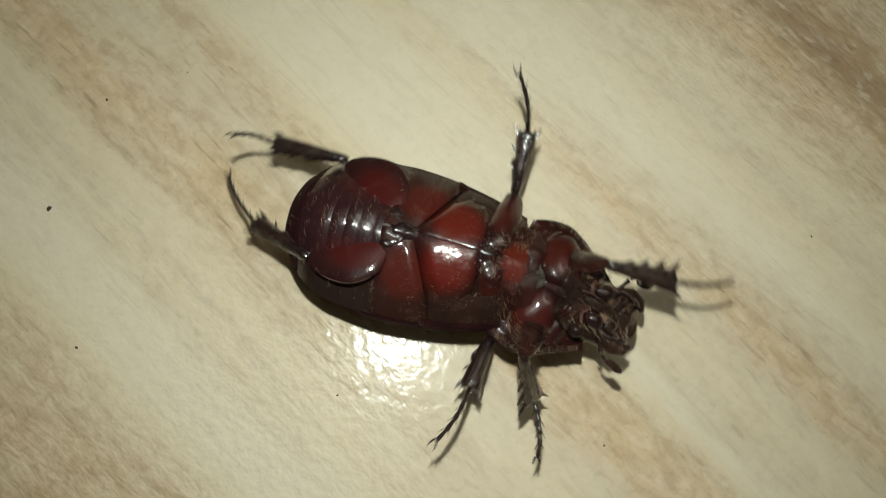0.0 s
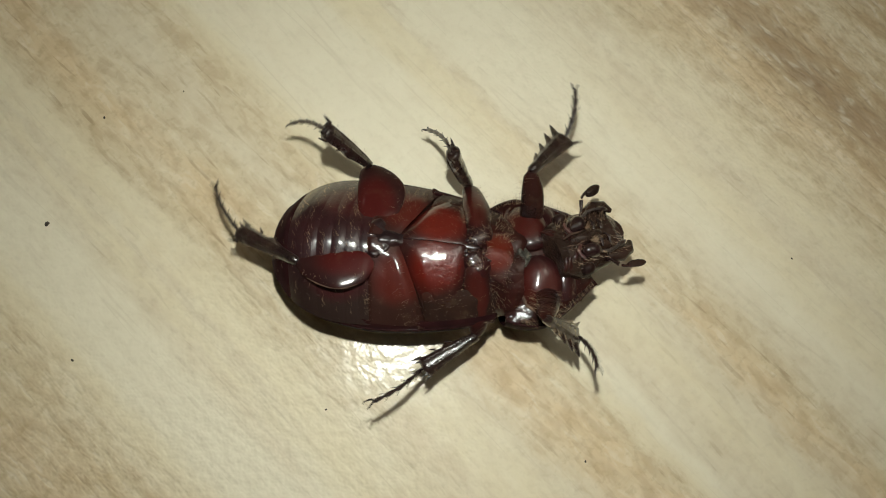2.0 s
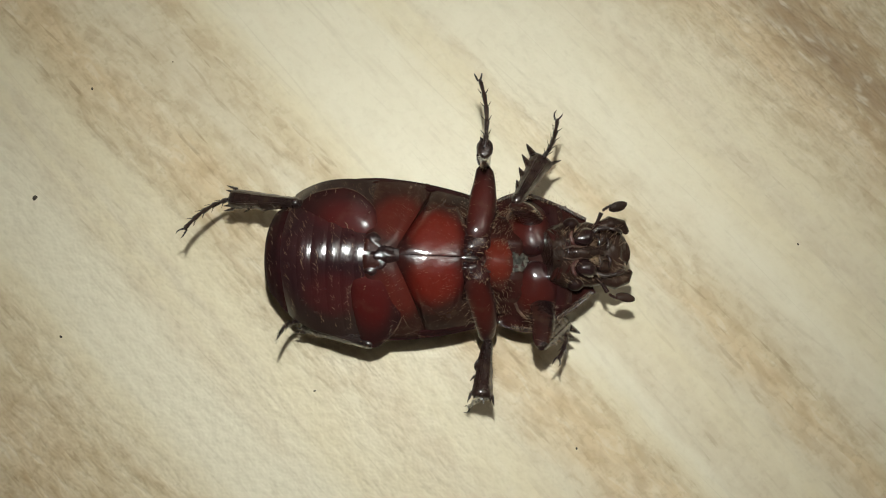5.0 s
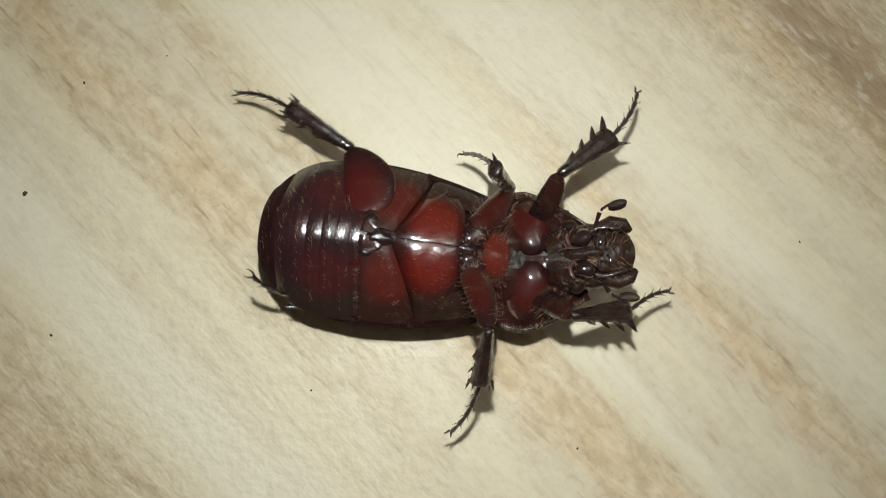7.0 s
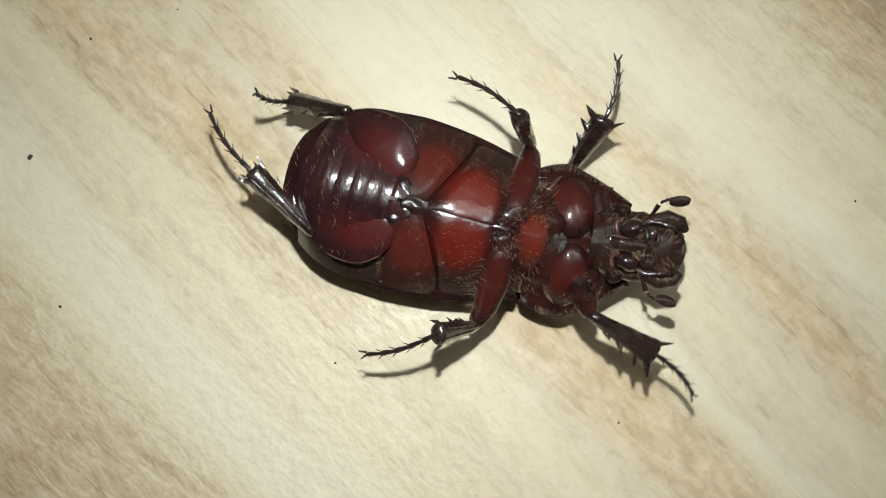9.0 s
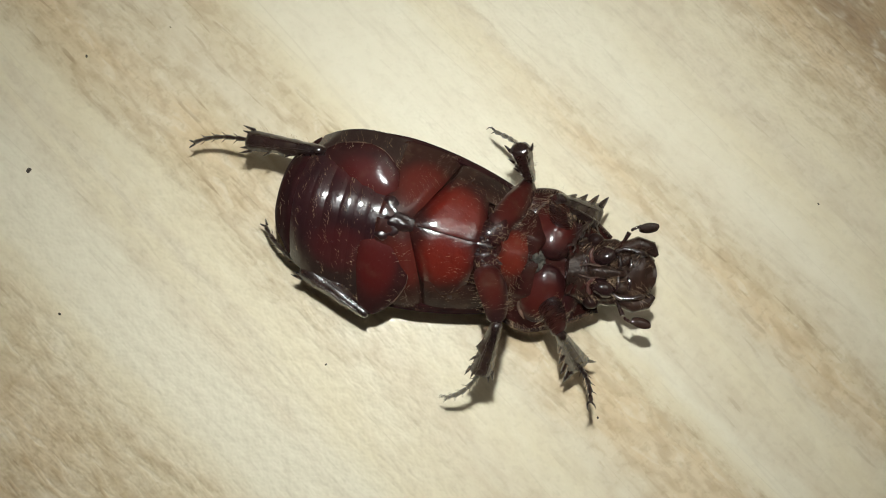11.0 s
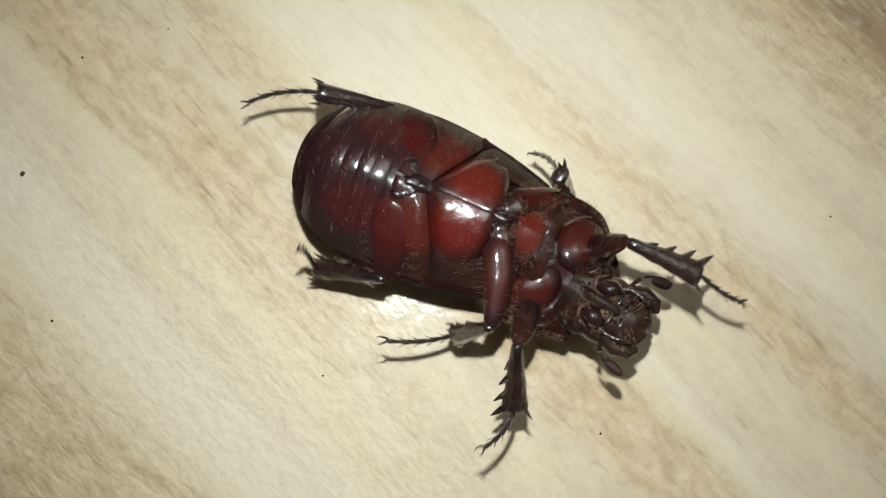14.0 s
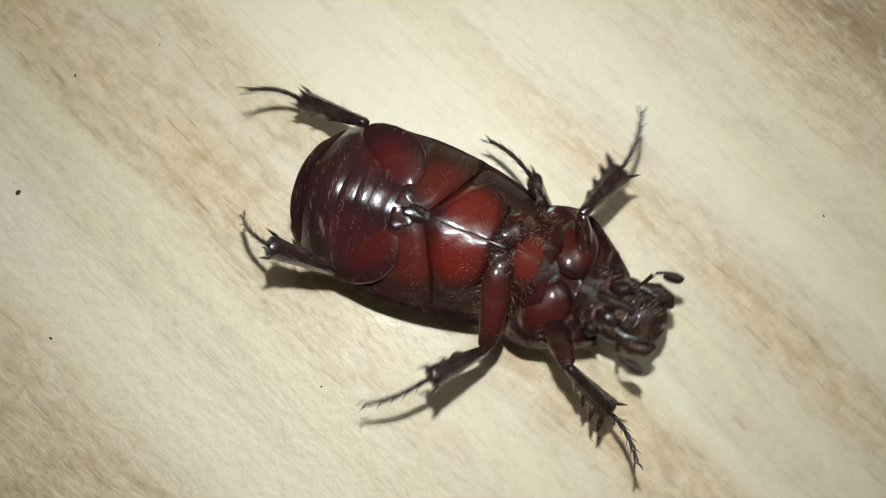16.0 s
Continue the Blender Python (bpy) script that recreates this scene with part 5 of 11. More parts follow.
    walk(femur, [
        (0, pose(-0.0017, 0.0024, -0.0001, 0, 12.6, 147.7)),
        (0.15, pose(-0.0017, 0.0024, -0.0001, 0, 16, 114.4)),
        (0.3, pose(-0.0017, 0.0024, -0.0001, 0, 19.4, 77.7)),
        (0.5, pose(-0.0017, 0.0024, -0.0001, 0, 25.4, 107.2)),
        (0.65, pose(-0.0017, 0.0024, -0.0001, 0, 21.5, 108.3)),
        (0.8, pose(-0.0017, 0.0024, -0.0001, 0, 17.7, 109.4)),
        (1, pose(-0.0017, 0.0024, -0.0001, 0, 17.8, 93.8)),
        (1.15, pose(-0.0017, 0.0024, -0.0001, 0, 22.8, 95.2)),
        (1.3, pose(-0.0017, 0.0024, -0.0001, 0, 27.8, 96.6)),
        (1.5, pose(-0.0017, 0.0024, -0.0001, 0, 11.2, 153.4)),
        (1.65, pose(-0.0017, 0.0024, -0.0001, 0, 14.4, 134)),
        (1.8, pose(-0.0017, 0.0024, -0.0001, 0, 21.4, 109.8)),
        (2, pose(-0.0017, 0.0024, -0.0001, 0, 16.7, 105.3)),
        (2.15, pose(-0.0017, 0.0024, -0.0001, 0, 20.8, 109.9)),
        (2.3, pose(-0.0017, 0.0024, -0.0001, 0, 24.9, 114.8)),
        (2.5, pose(-0.0017, 0.0024, -0.0001, 0, 1.8, 157.1)),
        (2.65, pose(-0.0017, 0.0024, -0.0001, 0, 3.7, 134.5)),
        (2.8, pose(-0.0017, 0.0024, -0.0001, 0, 9.1, 110.4)),
        (3, pose(-0.0017, 0.0024, -0.0001, 0, 9, 106.1)),
        (3.15, pose(-0.0017, 0.0024, -0.0001, 0, 19, 93.7)),
        (3.3, pose(-0.0017, 0.0024, -0.0001, 0, 32.8, 78.9)),
        (3.5, pose(-0.0017, 0.0024, -0.0001, 0, 21.1, 100.7)),
        (3.65, pose(-0.0017, 0.0024, -0.0001, 0, 18.8, 121.3)),
        (3.8, pose(-0.0017, 0.0024, -0.0001, 0, 14.4, 141.2)),
        (4, pose(-0.0017, 0.0024, -0.0001, 0, 0.5, 142.7)),
        (4.15, pose(-0.0017, 0.0024, -0.0001, 0, 5, 120.6)),
        (4.3, pose(-0.0017, 0.0024, -0.0001, 0, 10.3, 98.1)),
        (4.5, pose(-0.0017, 0.0024, -0.0001, 0, 20.5, 86.9)),
        (4.667, pose(-0.0017, 0.0024, -0.0001, 0, 14.2, 107.6)),
        (4.833, pose(-0.0017, 0.0024, -0.0001, 0, 10.2, 142.3)),
        (5, pose(-0.0017, 0.0024, -0.0001, 0, 9.4, 160)),
        (5.167, pose(-0.0017, 0.0024, -0.0001, 0, 8.2, 146.1)),
        (5.333, pose(-0.0017, 0.0024, -0.0001, 0, 10, 120.2)),
        (5.5, pose(-0.0017, 0.0024, -0.0001, 0, 12.1, 106.1)),
        (5.667, pose(-0.0017, 0.0024, -0.0001, 0, 15.1, 104.7)),
        (5.833, pose(-0.0017, 0.0024, -0.0001, 0, 16.7, 102.2)),
        (6, pose(-0.0017, 0.0024, -0.0001, 0, 21.1, 100.7)),
        (6.167, pose(-0.0017, 0.0024, -0.0001, 0, 14.6, 112.8)),
        (6.333, pose(-0.0017, 0.0024, -0.0001, 0, 10.1, 132.5)),
        (6.5, pose(-0.0017, 0.0024, -0.0001, 0, 6.8, 142.6)),
        (6.667, pose(-0.0017, 0.0024, -0.0001, 0, 9, 135.2)),
        (6.833, pose(-0.0017, 0.0024, -0.0001, 0, 16.1, 120.9)),
        (7, pose(-0.0017, 0.0024, -0.0001, 0, 15.8, 112.9)),
        (7.15, pose(-0.0017, 0.0024, -0.0001, 0, 23.5, 88.7)),
        (7.3, pose(-0.0017, 0.0024, -0.0001, 0, 27.1, 62.5)),
        (7.5, pose(-0.0017, 0.0024, -0.0001, 0, 22.2, 73.2)),
        (7.65, pose(-0.0017, 0.0024, -0.0001, 0, 16.6, 90.3)),
        (7.8, pose(-0.0017, 0.0024, -0.0001, 0, 20.4, 107.5)),
        (8, pose(-0.0017, 0.0024, -0.0001, 0, 17.7, 139.7)),
        (8.15, pose(-0.0017, 0.0024, -0.0001, 0, 15.7, 130.6)),
        (8.3, pose(-0.0017, 0.0024, -0.0001, 0, 17.9, 123.1)),
        (8.5, pose(-0.0017, 0.0024, -0.0001, 0, 18.1, 103.8)),
        (8.667, pose(-0.0017, 0.0024, -0.0001, 0, 19, 115.2)),
        (8.833, pose(-0.0017, 0.0024, -0.0001, 0, 11.5, 134.8)),
        (9, pose(-0.0017, 0.0024, -0.0001, 0, 9.9, 145.1)),
        (9.167, pose(-0.0017, 0.0024, -0.0001, 0, 10.8, 141.1)),
        (9.333, pose(-0.0017, 0.0024, -0.0001, 0, 14.3, 133.7)),
        (9.5, pose(-0.0017, 0.0024, -0.0001, 0, 17, 129.6)),
        (9.667, pose(-0.0017, 0.0024, -0.0001, 0, 19.9, 119.6)),
        (9.833, pose(-0.0017, 0.0024, -0.0001, 0, 19.4, 99.9)),
        (10, pose(-0.0017, 0.0024, -0.0001, 0, 22, 88.7)),
        (10.167, pose(-0.0017, 0.0024, -0.0001, 0, 22.2, 84.7)),
        (10.333, pose(-0.0017, 0.0024, -0.0001, 0, 22.3, 77.2)),
        (10.5, pose(-0.0017, 0.0024, -0.0001, 0, 22.2, 73.2)),
        (10.667, pose(-0.0017, 0.0024, -0.0001, 0, 17.1, 98.4)),
        (10.833, pose(-0.0017, 0.0024, -0.0001, 0, 13, 140.9)),
        (11, pose(-0.0017, 0.0024, -0.0001, 0, 8.6, 162.7)),
        (11.15, pose(-0.0017, 0.0024, -0.0001, 0, 17.2, 129.3)),
        (11.3, pose(-0.0017, 0.0024, -0.0001, 0, 26.3, 92.3)),
        (11.5, pose(-0.0017, 0.0024, -0.0001, 0, 21.7, 63.3)),
        (11.65, pose(-0.0017, 0.0024, -0.0001, 0, 25.8, 84.5)),
        (11.8, pose(-0.0017, 0.0024, -0.0001, 0, 26.7, 106.6)),
        (12, pose(-0.0017, 0.0024, -0.0001, 0, 11.2, 149.1)),
        (12.15, pose(-0.0017, 0.0024, -0.0001, 0, 11, 149.6)),
        (12.3, pose(-0.0017, 0.0024, -0.0001, 0, 11.2, 150.4)),
        (12.5, pose(-0.0017, 0.0024, -0.0001, 0, 17.6, 129.7)),
        (12.65, pose(-0.0017, 0.0024, -0.0001, 0, 17.1, 100.4)),
        (12.8, pose(-0.0017, 0.0024, -0.0001, 0, 20.9, 69.3)),
        (13, pose(-0.0017, 0.0024, -0.0001, 0, 22, 88.7)),
        (13.15, pose(-0.0017, 0.0024, -0.0001, 0, 20.4, 82)),
        (13.3, pose(-0.0017, 0.0024, -0.0001, 0, 18.6, 75.4)),
        (13.5, pose(-0.0017, 0.0024, -0.0001, 0, 17.7, 134.8)),
        (13.65, pose(-0.0017, 0.0024, -0.0001, 0, 20.7, 135.6)),
        (13.8, pose(-0.0017, 0.0024, -0.0001, 0, 23.8, 136.5)),
        (14, pose(-0.0017, 0.0024, -0.0001, 0, 29.4, 129.2)),
        (14.15, pose(-0.0017, 0.0024, -0.0001, 0, 23.9, 85.6)),
        (14.3, pose(-0.0017, 0.0024, -0.0001, 0, 14.6, 50.5)),
        (14.5, pose(-0.0017, 0.0024, -0.0001, 0, 25.2, 73.5)),
        (14.65, pose(-0.0017, 0.0024, -0.0001, 0, 15.8, 103.4)),
        (14.8, pose(-0.0017, 0.0024, -0.0001, 0, 11.1, 132.1)),
        (15, pose(-0.0017, 0.0024, -0.0001, 0, 8.4, 143.7)),
        (15.15, pose(-0.0017, 0.0024, -0.0001, 0, 17.7, 138)),
        (15.3, pose(-0.0017, 0.0024, -0.0001, 0, 29.5, 131.6)),
        (15.5, pose(-0.0017, 0.0024, -0.0001, 0, 23.8, 62.9)),
        (15.65, pose(-0.0017, 0.0024, -0.0001, 0, 26.9, 91)),
        (15.8, pose(-0.0017, 0.0024, -0.0001, 0, 24.4, 119.1)),
        (16, pose(-0.0017, 0.0024, -0.0001, 0, 12.5, 143.5)),
    ])
    walk(tibia, [
        (0, pose(-0.00913, 0.00709, -0.00206, 0, 5.9, 179.7)),
        (0.15, pose(-0.00508, 0.00984, -0.00244, 0, 19.6, 157.5)),
        (0.3, pose(0, 0.01024, -0.00292, 0, 30.3, 131.8)),
        (0.5, pose(-0.00397, 0.00973, -0.00374, 0, -50.7, -163.9)),
        (0.65, pose(-0.00419, 0.0099, -0.00322, 0, -47.9, -177.3)),
        (0.8, pose(-0.00439, 0.01004, -0.00268, 0, -43.6, 171)),
        (1, pose(-0.00224, 0.01048, -0.00269, 0, 27, 127.2)),
        (1.15, pose(-0.0024, 0.01021, -0.00339, 0, -7.1, 157.5)),
        (1.3, pose(-0.00256, 0.00987, -0.00406, 0, -38.9, -167.2)),
        (1.5, pose(-0.00959, 0.00636, -0.00185, 0, 20.5, 165.3)),
        (1.65, pose(-0.00742, 0.00832, -0.00221, 0, -9.1, 161.8)),
        (1.8, pose(-0.00438, 0.00985, -0.0032, 0, -38.7, 157.7)),
        (2, pose(-0.00385, 0.01025, -0.00254, -1.4, -58, 177.4)),
        (2.15, pose(-0.00441, 0.00987, -0.00313, 0.7, -53.7, -162.5)),
        (2.3, pose(-0.00493, 0.0094, -0.00368, 0, -46.8, -147)),
        (2.5, pose(-0.00999, 0.0059, -0.00038, 0, 21.2, 175.2)),
        (2.65, pose(-0.008, 0.0088, -0.00068, 0, 6.6, 164.5)),
        (2.8, pose(-0.0048, 0.01073, -0.00152, 0, -8.3, 154.4)),
        (3, pose(-0.00416, 0.01094, -0.00151, 0, 13, 148.8)),
        (3.15, pose(-0.00222, 0.01042, -0.00286, 0, 0, 161)),
        (3.3, pose(-0.00032, 0.00941, -0.0047, 0, -13, 173.2)),
        (3.5, pose(-0.00317, 0.01019, -0.00316, 0, -45.4, -158.1)),
        (3.65, pose(-0.00588, 0.00927, -0.00284, 0, -52.6, -161.9)),
        (3.8, pose(-0.00811, 0.00756, -0.00222, 12, -59.6, -167.1)),
        (4, pose(-0.00886, 0.00786, -0.00019, 0, -2.3, 176.4)),
        (4.15, pose(-0.00627, 0.01011, -0.00089, 0, -5.3, 163.4)),
        (4.3, pose(-0.00295, 0.01117, -0.0017, 0, -8, 150.3)),
        (4.5, pose(-0.00127, 0.01035, -0.00307, 0, -1.3, 158.9)),
        (4.667, pose(-0.0042, 0.01025, -0.00219, 0, 4.6, 162.9)),
        (4.833, pose(-0.00871, 0.00781, -0.0017, 0, 15.5, 170.7)),
        (5, pose(-0.01004, 0.00544, -0.00156, 0, 21.2, 175.2)),
        (5.167, pose(-0.00909, 0.00737, -0.00138, 0, 19.4, 168.1)),
        (5.333, pose(-0.00615, 0.01006, -0.00167, 0, 15.4, 155.4)),
        (5.5, pose(-0.00414, 0.01086, -0.00199, 0, 13, 148.8)),
        (5.667, pose(-0.00391, 0.0108, -0.00245, 0, -3.1, 160)),
        (5.833, pose(-0.00342, 0.01036, -0.00254, 0, -32.1, -176.6)),
        (6, pose(-0.00317, 0.01019, -0.00316, 0, -45.4, -158.1)),
        (6.167, pose(-0.00488, 0.00998, -0.00225, 0, -34.7, -166.8)),
        (6.333, pose(-0.00769, 0.00893, -0.00168, 0, -13.8, -178.4)),
        (6.5, pose(-0.0088, 0.00783, -0.00117, 0, -2.3, 176.4)),
        (6.667, pose(-0.00801, 0.00866, -0.00151, 0, -0.9, 170.6)),
        (6.833, pose(-0.00614, 0.00982, -0.0026, 0, 1.7, 159.7)),
        (7, pose(-0.00489, 0.00993, -0.00242, 0, 3.1, 153.8)),
        (7.15, pose(-0.00153, 0.01019, -0.00349, 0, -23.4, 165.1)),
        (7.3, pose(0.0018, 0.00911, -0.00398, 0, -48.7, -177.7)),
        (7.5, pose(0.00057, 0.00993, -0.00332, 62.1, -63.5, -164.8)),
        (7.65, pose(-0.00174, 0.01054, -0.00253, 0, -8.4, 171.3)),
        (7.8, pose(-0.00424, 0.01044, -0.00324, 0, 47.7, 155.7)),
        (8, pose(-0.00824, 0.00794, -0.00284, 0, 45.2, 170)),
        (8.15, pose(-0.00733, 0.00898, -0.00254, 0, 28, 161.4)),
        (8.3, pose(-0.00637, 0.00957, -0.00287, 0, 10.5, 155.2)),
        (8.5, pose(-0.00362, 0.01025, -0.00274, 0, 13.6, 163.4)),
        (8.667, pose(-0.00532, 0.0101, -0.00302, 0, 19.9, 167.1)),
        (8.833, pose(-0.00791, 0.00866, -0.00189, 0, 31.5, 174.8)),
        (9, pose(-0.00897, 0.00747, -0.00165, 0, 37.6, 179.7)),
        (9.167, pose(-0.00858, 0.00795, -0.00178, 0, 30.6, 178.6)),
        (9.333, pose(-0.00772, 0.00871, -0.00232, 0, 17.7, 177)),
        (9.5, pose(-0.00718, 0.00903, -0.00274, 0, 10.7, 176.2)),
        (9.667, pose(-0.00588, 0.00975, -0.00317, 0, -8.5, 177.4)),
        (9.833, pose(-0.00307, 0.0103, -0.00293, 0, -44.1, -179.8)),
        (10, pose(-0.00152, 0.01028, -0.00329, 25.6, -63.3, -176.4)),
        (10.167, pose(-0.00097, 0.01024, -0.00331, 44.8, -63.4, -173.4)),
        (10.333, pose(0.00004, 0.01007, -0.00333, 60.6, -63.5, -167.8)),
        (10.5, pose(0.00057, 0.00993, -0.00332, 62.1, -63.5, -164.8)),
        (10.667, pose(-0.00288, 0.01044, -0.0026, 0, -43.2, -169.1)),
        (10.833, pose(-0.0085, 0.00793, -0.00212, 0, -5.5, -172.4)),
        (11, pose(-0.01007, 0.005, -0.00142, 0, 14.9, -173.9)),
        (11.15, pose(-0.00714, 0.00906, -0.00276, 0, -12.5, -171.1)),
        (11.3, pose(-0.002, 0.01002, -0.00386, 0, -39.8, -167.5)),
        (11.5, pose(0.00185, 0.00945, -0.00324, 0, -47.8, -165.1)),
        (11.65, pose(-0.00097, 0.01002, -0.0038, 33.2, -63.1, -173.6)),
        (11.8, pose(-0.00387, 0.00968, -0.00392, -159.2, -76.8, 160.8)),
        (12, pose(-0.00928, 0.00693, -0.00184, 0, 37.6, 179.7)),
        (12.15, pose(-0.00932, 0.00688, -0.00181, 0, 31.6, -177.8)),
        (12.3, pose(-0.00938, 0.00676, -0.00185, 0, 25.7, -175.6)),
        (12.5, pose(-0.00718, 0.009, -0.00283, 0, 10.7, 176.2)),
        (12.65, pose(-0.00317, 0.01039, -0.0026, 0, -23.1, 178.7)),
        (12.8, pose(0.00111, 0.00982, -0.00314, 1.2, -56.9, -176.7)),
        (13, pose(-0.00152, 0.01028, -0.00329, 25.6, -63.3, -176.4)),
        (13.15, pose(-0.00059, 0.01029, -0.00306, 110.2, -66, -157.3)),
        (13.3, pose(0.00033, 0.0102, -0.00281, 85.1, -66.1, -136.1)),
        (13.5, pose(-0.0074, 0.00815, -0.00268, 0, -53, -158.2)),
        (13.65, pose(-0.00738, 0.00796, -0.00311, 0, -33.6, -168.4)),
        (13.8, pose(-0.00734, 0.00775, -0.00353, 0, -13.8, -174.7)),
        (14, pose(-0.00638, 0.00814, -0.00427, 0, -20, -161.2)),
        (14.15, pose(-0.0011, 0.01015, -0.00355, 0, -34.9, -156.7)),
        (14.3, pose(0.00384, 0.00912, -0.00238, 0, -49.6, -150.3)),
        (14.5, pose(0.00049, 0.00978, -0.00371, 29.1, -60.2, -142.6)),
        (14.65, pose(-0.0037, 0.01082, -0.00256, 0, -9.9, -173.6)),
        (14.8, pose(-0.00762, 0.00896, -0.00183, 0, 42.2, 166.2)),
        (15, pose(-0.00887, 0.00767, -0.00142, 0, 7.7, 176.4)),
        (15.15, pose(-0.00807, 0.00814, -0.00284, 0, -13.4, -163.8)),
        (15.3, pose(-0.00661, 0.00794, -0.00428, 0, -32.7, -140.3)),
        (15.5, pose(0.00184, 0.00933, -0.00353, 0.4, -58, -179.3)),
        (15.65, pose(-0.00183, 0.00998, -0.00395, -1, -59.7, 179.1)),
        (15.8, pose(-0.00547, 0.00916, -0.00362, -5.7, -61.5, 177.2)),
        (16, pose(-0.00876, 0.00763, -0.00205, 0, 18.2, 175.5)),
    ])
    walk(tarsus, [
        (0, pose(0.009, 0, 0, 15.2, -63.1, 54.5)),
        (0.15, pose(0.009, 0, 0, 5.4, -65.3, 103.1)),
        (0.3, pose(0.009, 0, 0, 28.5, -55.2, 133.9)),
        (0.5, pose(0.009, 0, 0, -114.9, 77, -125.3)),
        (0.65, pose(0.009, 0, 0, -64, 78.1, -73.3)),
        (0.8, pose(0.009, 0, 0, -26, 69.6, -34)),
        (1, pose(0.009, 0, 0, 47.4, -57.8, 131.6)),
        (1.15, pose(0.009, 0, 0, 3.1, -3.2, 25.9)),
        (1.3, pose(0.009, 0, 0, -69.6, 74.8, -87.2)),
        (1.5, pose(0.009, 0, 0, -23, -42.9, 69.1)),
        (1.65, pose(0.009, 0, 0, 2.9, 5.2, 18.7)),
        (1.8, pose(0.009, 0, 0, -20.5, 64, -29.8)),
        (2, pose(0.009, 0, 0, -103.5, 67.1, -120.2)),
        (2.15, pose(0.009, 0, 0, -96.6, 63.5, -118)),
        (2.3, pose(0.009, 0, 0, -86.6, 68.2, -108.3)),
        (2.5, pose(0.009, 0, 0, -26.3, -48.2, 73)),
        (2.65, pose(0.009, 0, 0, -3, -28.1, 25.5)),
        (2.8, pose(0.009, 0, 0, 0.5, 10.4, 3.3)),
        (3, pose(0.009, 0, 0, -14.2, -57.3, 95.8)),
        (3.15, pose(0.009, 0, 0, 0, -47.3, 63.8)),
        (3.3, pose(0.009, 0, 0, 11.7, -29.6, 45.2)),
        (3.5, pose(0.009, 0, 0, -94.1, 70.2, -115.1)),
        (3.65, pose(0.009, 0, 0, -103.7, 71, -119.2)),
        (3.8, pose(0.009, 0, 0, -101.1, 62.9, -112)),
        (4, pose(0.009, 0, 0, -0.7, 0.6, -16.8)),
        (4.15, pose(0.009, 0, 0, -0.1, 7.4, -0.6)),
        (4.3, pose(0.009, 0, 0, 2.2, 13.5, 16.1)),
        (4.5, pose(0.009, 0, 0, 0.2, 31.7, 6.2)),
        (4.667, pose(0.009, 0, 0, -1.5, 8.2, 18.8)),
        (4.833, pose(0.009, 0, 0, -11.7, -33.5, 44.8)),
        (5, pose(0.009, 0, 0, -26.3, -48.2, 73)),
        (5.167, pose(0.009, 0, 0, -26.7, -49.9, 80.3)),
        (5.333, pose(0.009, 0, 0, -25.5, -54.2, 91.4)),
        (5.5, pose(0.009, 0, 0, -14.2, -57.3, 95.8)),
        (5.667, pose(0.009, 0, 0, 2.5, -27.5, 45.1)),
        (5.833, pose(0.009, 0, 0, 4.4, 54.4, 7.6)),
        (6, pose(0.009, 0, 0, -94.1, 70.2, -115.1)),
        (6.167, pose(0.009, 0, 0, -34.1, 64.8, -52.3)),
        (6.333, pose(0.009, 0, 0, -5, 24.7, -20.9)),
        (6.5, pose(0.009, 0, 0, -0.7, 0.6, -16.8)),
        (6.667, pose(0.009, 0, 0, -0.2, 6.6, -9.7)),
        (6.833, pose(0.009, 0, 0, -0.1, 17.6, 3.6)),
        (7, pose(0.009, 0, 0, -0.7, 23.6, 10.8)),
        (7.15, pose(0.009, 0, 0, 2.4, 63.3, 4.6)),
        (7.3, pose(0.009, 0, 0, -145.8, 76.3, -153.4)),
        (7.5, pose(0.009, 0, 0, -82.3, 9.3, -116.4)),
        (7.65, pose(0.009, 0, 0, 1, -3.4, 6.9)),
        (7.8, pose(0.009, 0, 0, 35, -53.2, 161.7)),
        (8, pose(0.009, 0, 0, -7.8, -14.9, 9.6)),
        (8.15, pose(0.009, 0, 0, -6.6, -7.4, 13.3)),
        (8.3, pose(0.009, 0, 0, -2.8, -0.2, 15.4)),
        (8.5, pose(0.009, 0, 0, -5.4, -10.1, 23.6)),
        (8.667, pose(0.009, 0, 0, -8.7, -35.5, 25.1)),
        (8.833, pose(0.009, 0, 0, -55.3, -78.5, 70.5)),
        (9, pose(0.009, 0, 0, 11.3, -68, 162.4)),
        (9.167, pose(0.009, 0, 0, -33.9, -75.5, 46.8)),
        (9.333, pose(0.009, 0, 0, -4.4, -20.4, 14.7)),
        (9.5, pose(0.009, 0, 0, -2.5, 10.5, 12.4)),
        (9.667, pose(0.009, 0, 0, 1.8, 37.7, 10.5)),
        (9.833, pose(0.009, 0, 0, 29.5, 88.6, 30.3)),
        (10, pose(0.009, 0, 0, -123.6, 50.9, -134.2)),
        (10.167, pose(0.009, 0, 0, -102.6, 32.9, -121.6)),
        (10.333, pose(0.009, 0, 0, -86.8, 13.7, -116.8)),
        (10.5, pose(0.009, 0, 0, -82.3, 9.3, -116.4)),
        (10.667, pose(0.009, 0, 0, -79.1, 81.3, -88.2)),
        (10.833, pose(0.009, 0, 0, 0.4, 40.6, 3.3)),
        (11, pose(0.009, 0, 0, -2.6, 14.3, 8.8)),
        (11.15, pose(0.009, 0, 0, 1.4, 45.3, 5.4)),
        (11.3, pose(0.009, 0, 0, -4.6, 76.4, -5.8)),
        (11.5, pose(0.009, 0, 0, -115.7, 70.8, -133.4)),
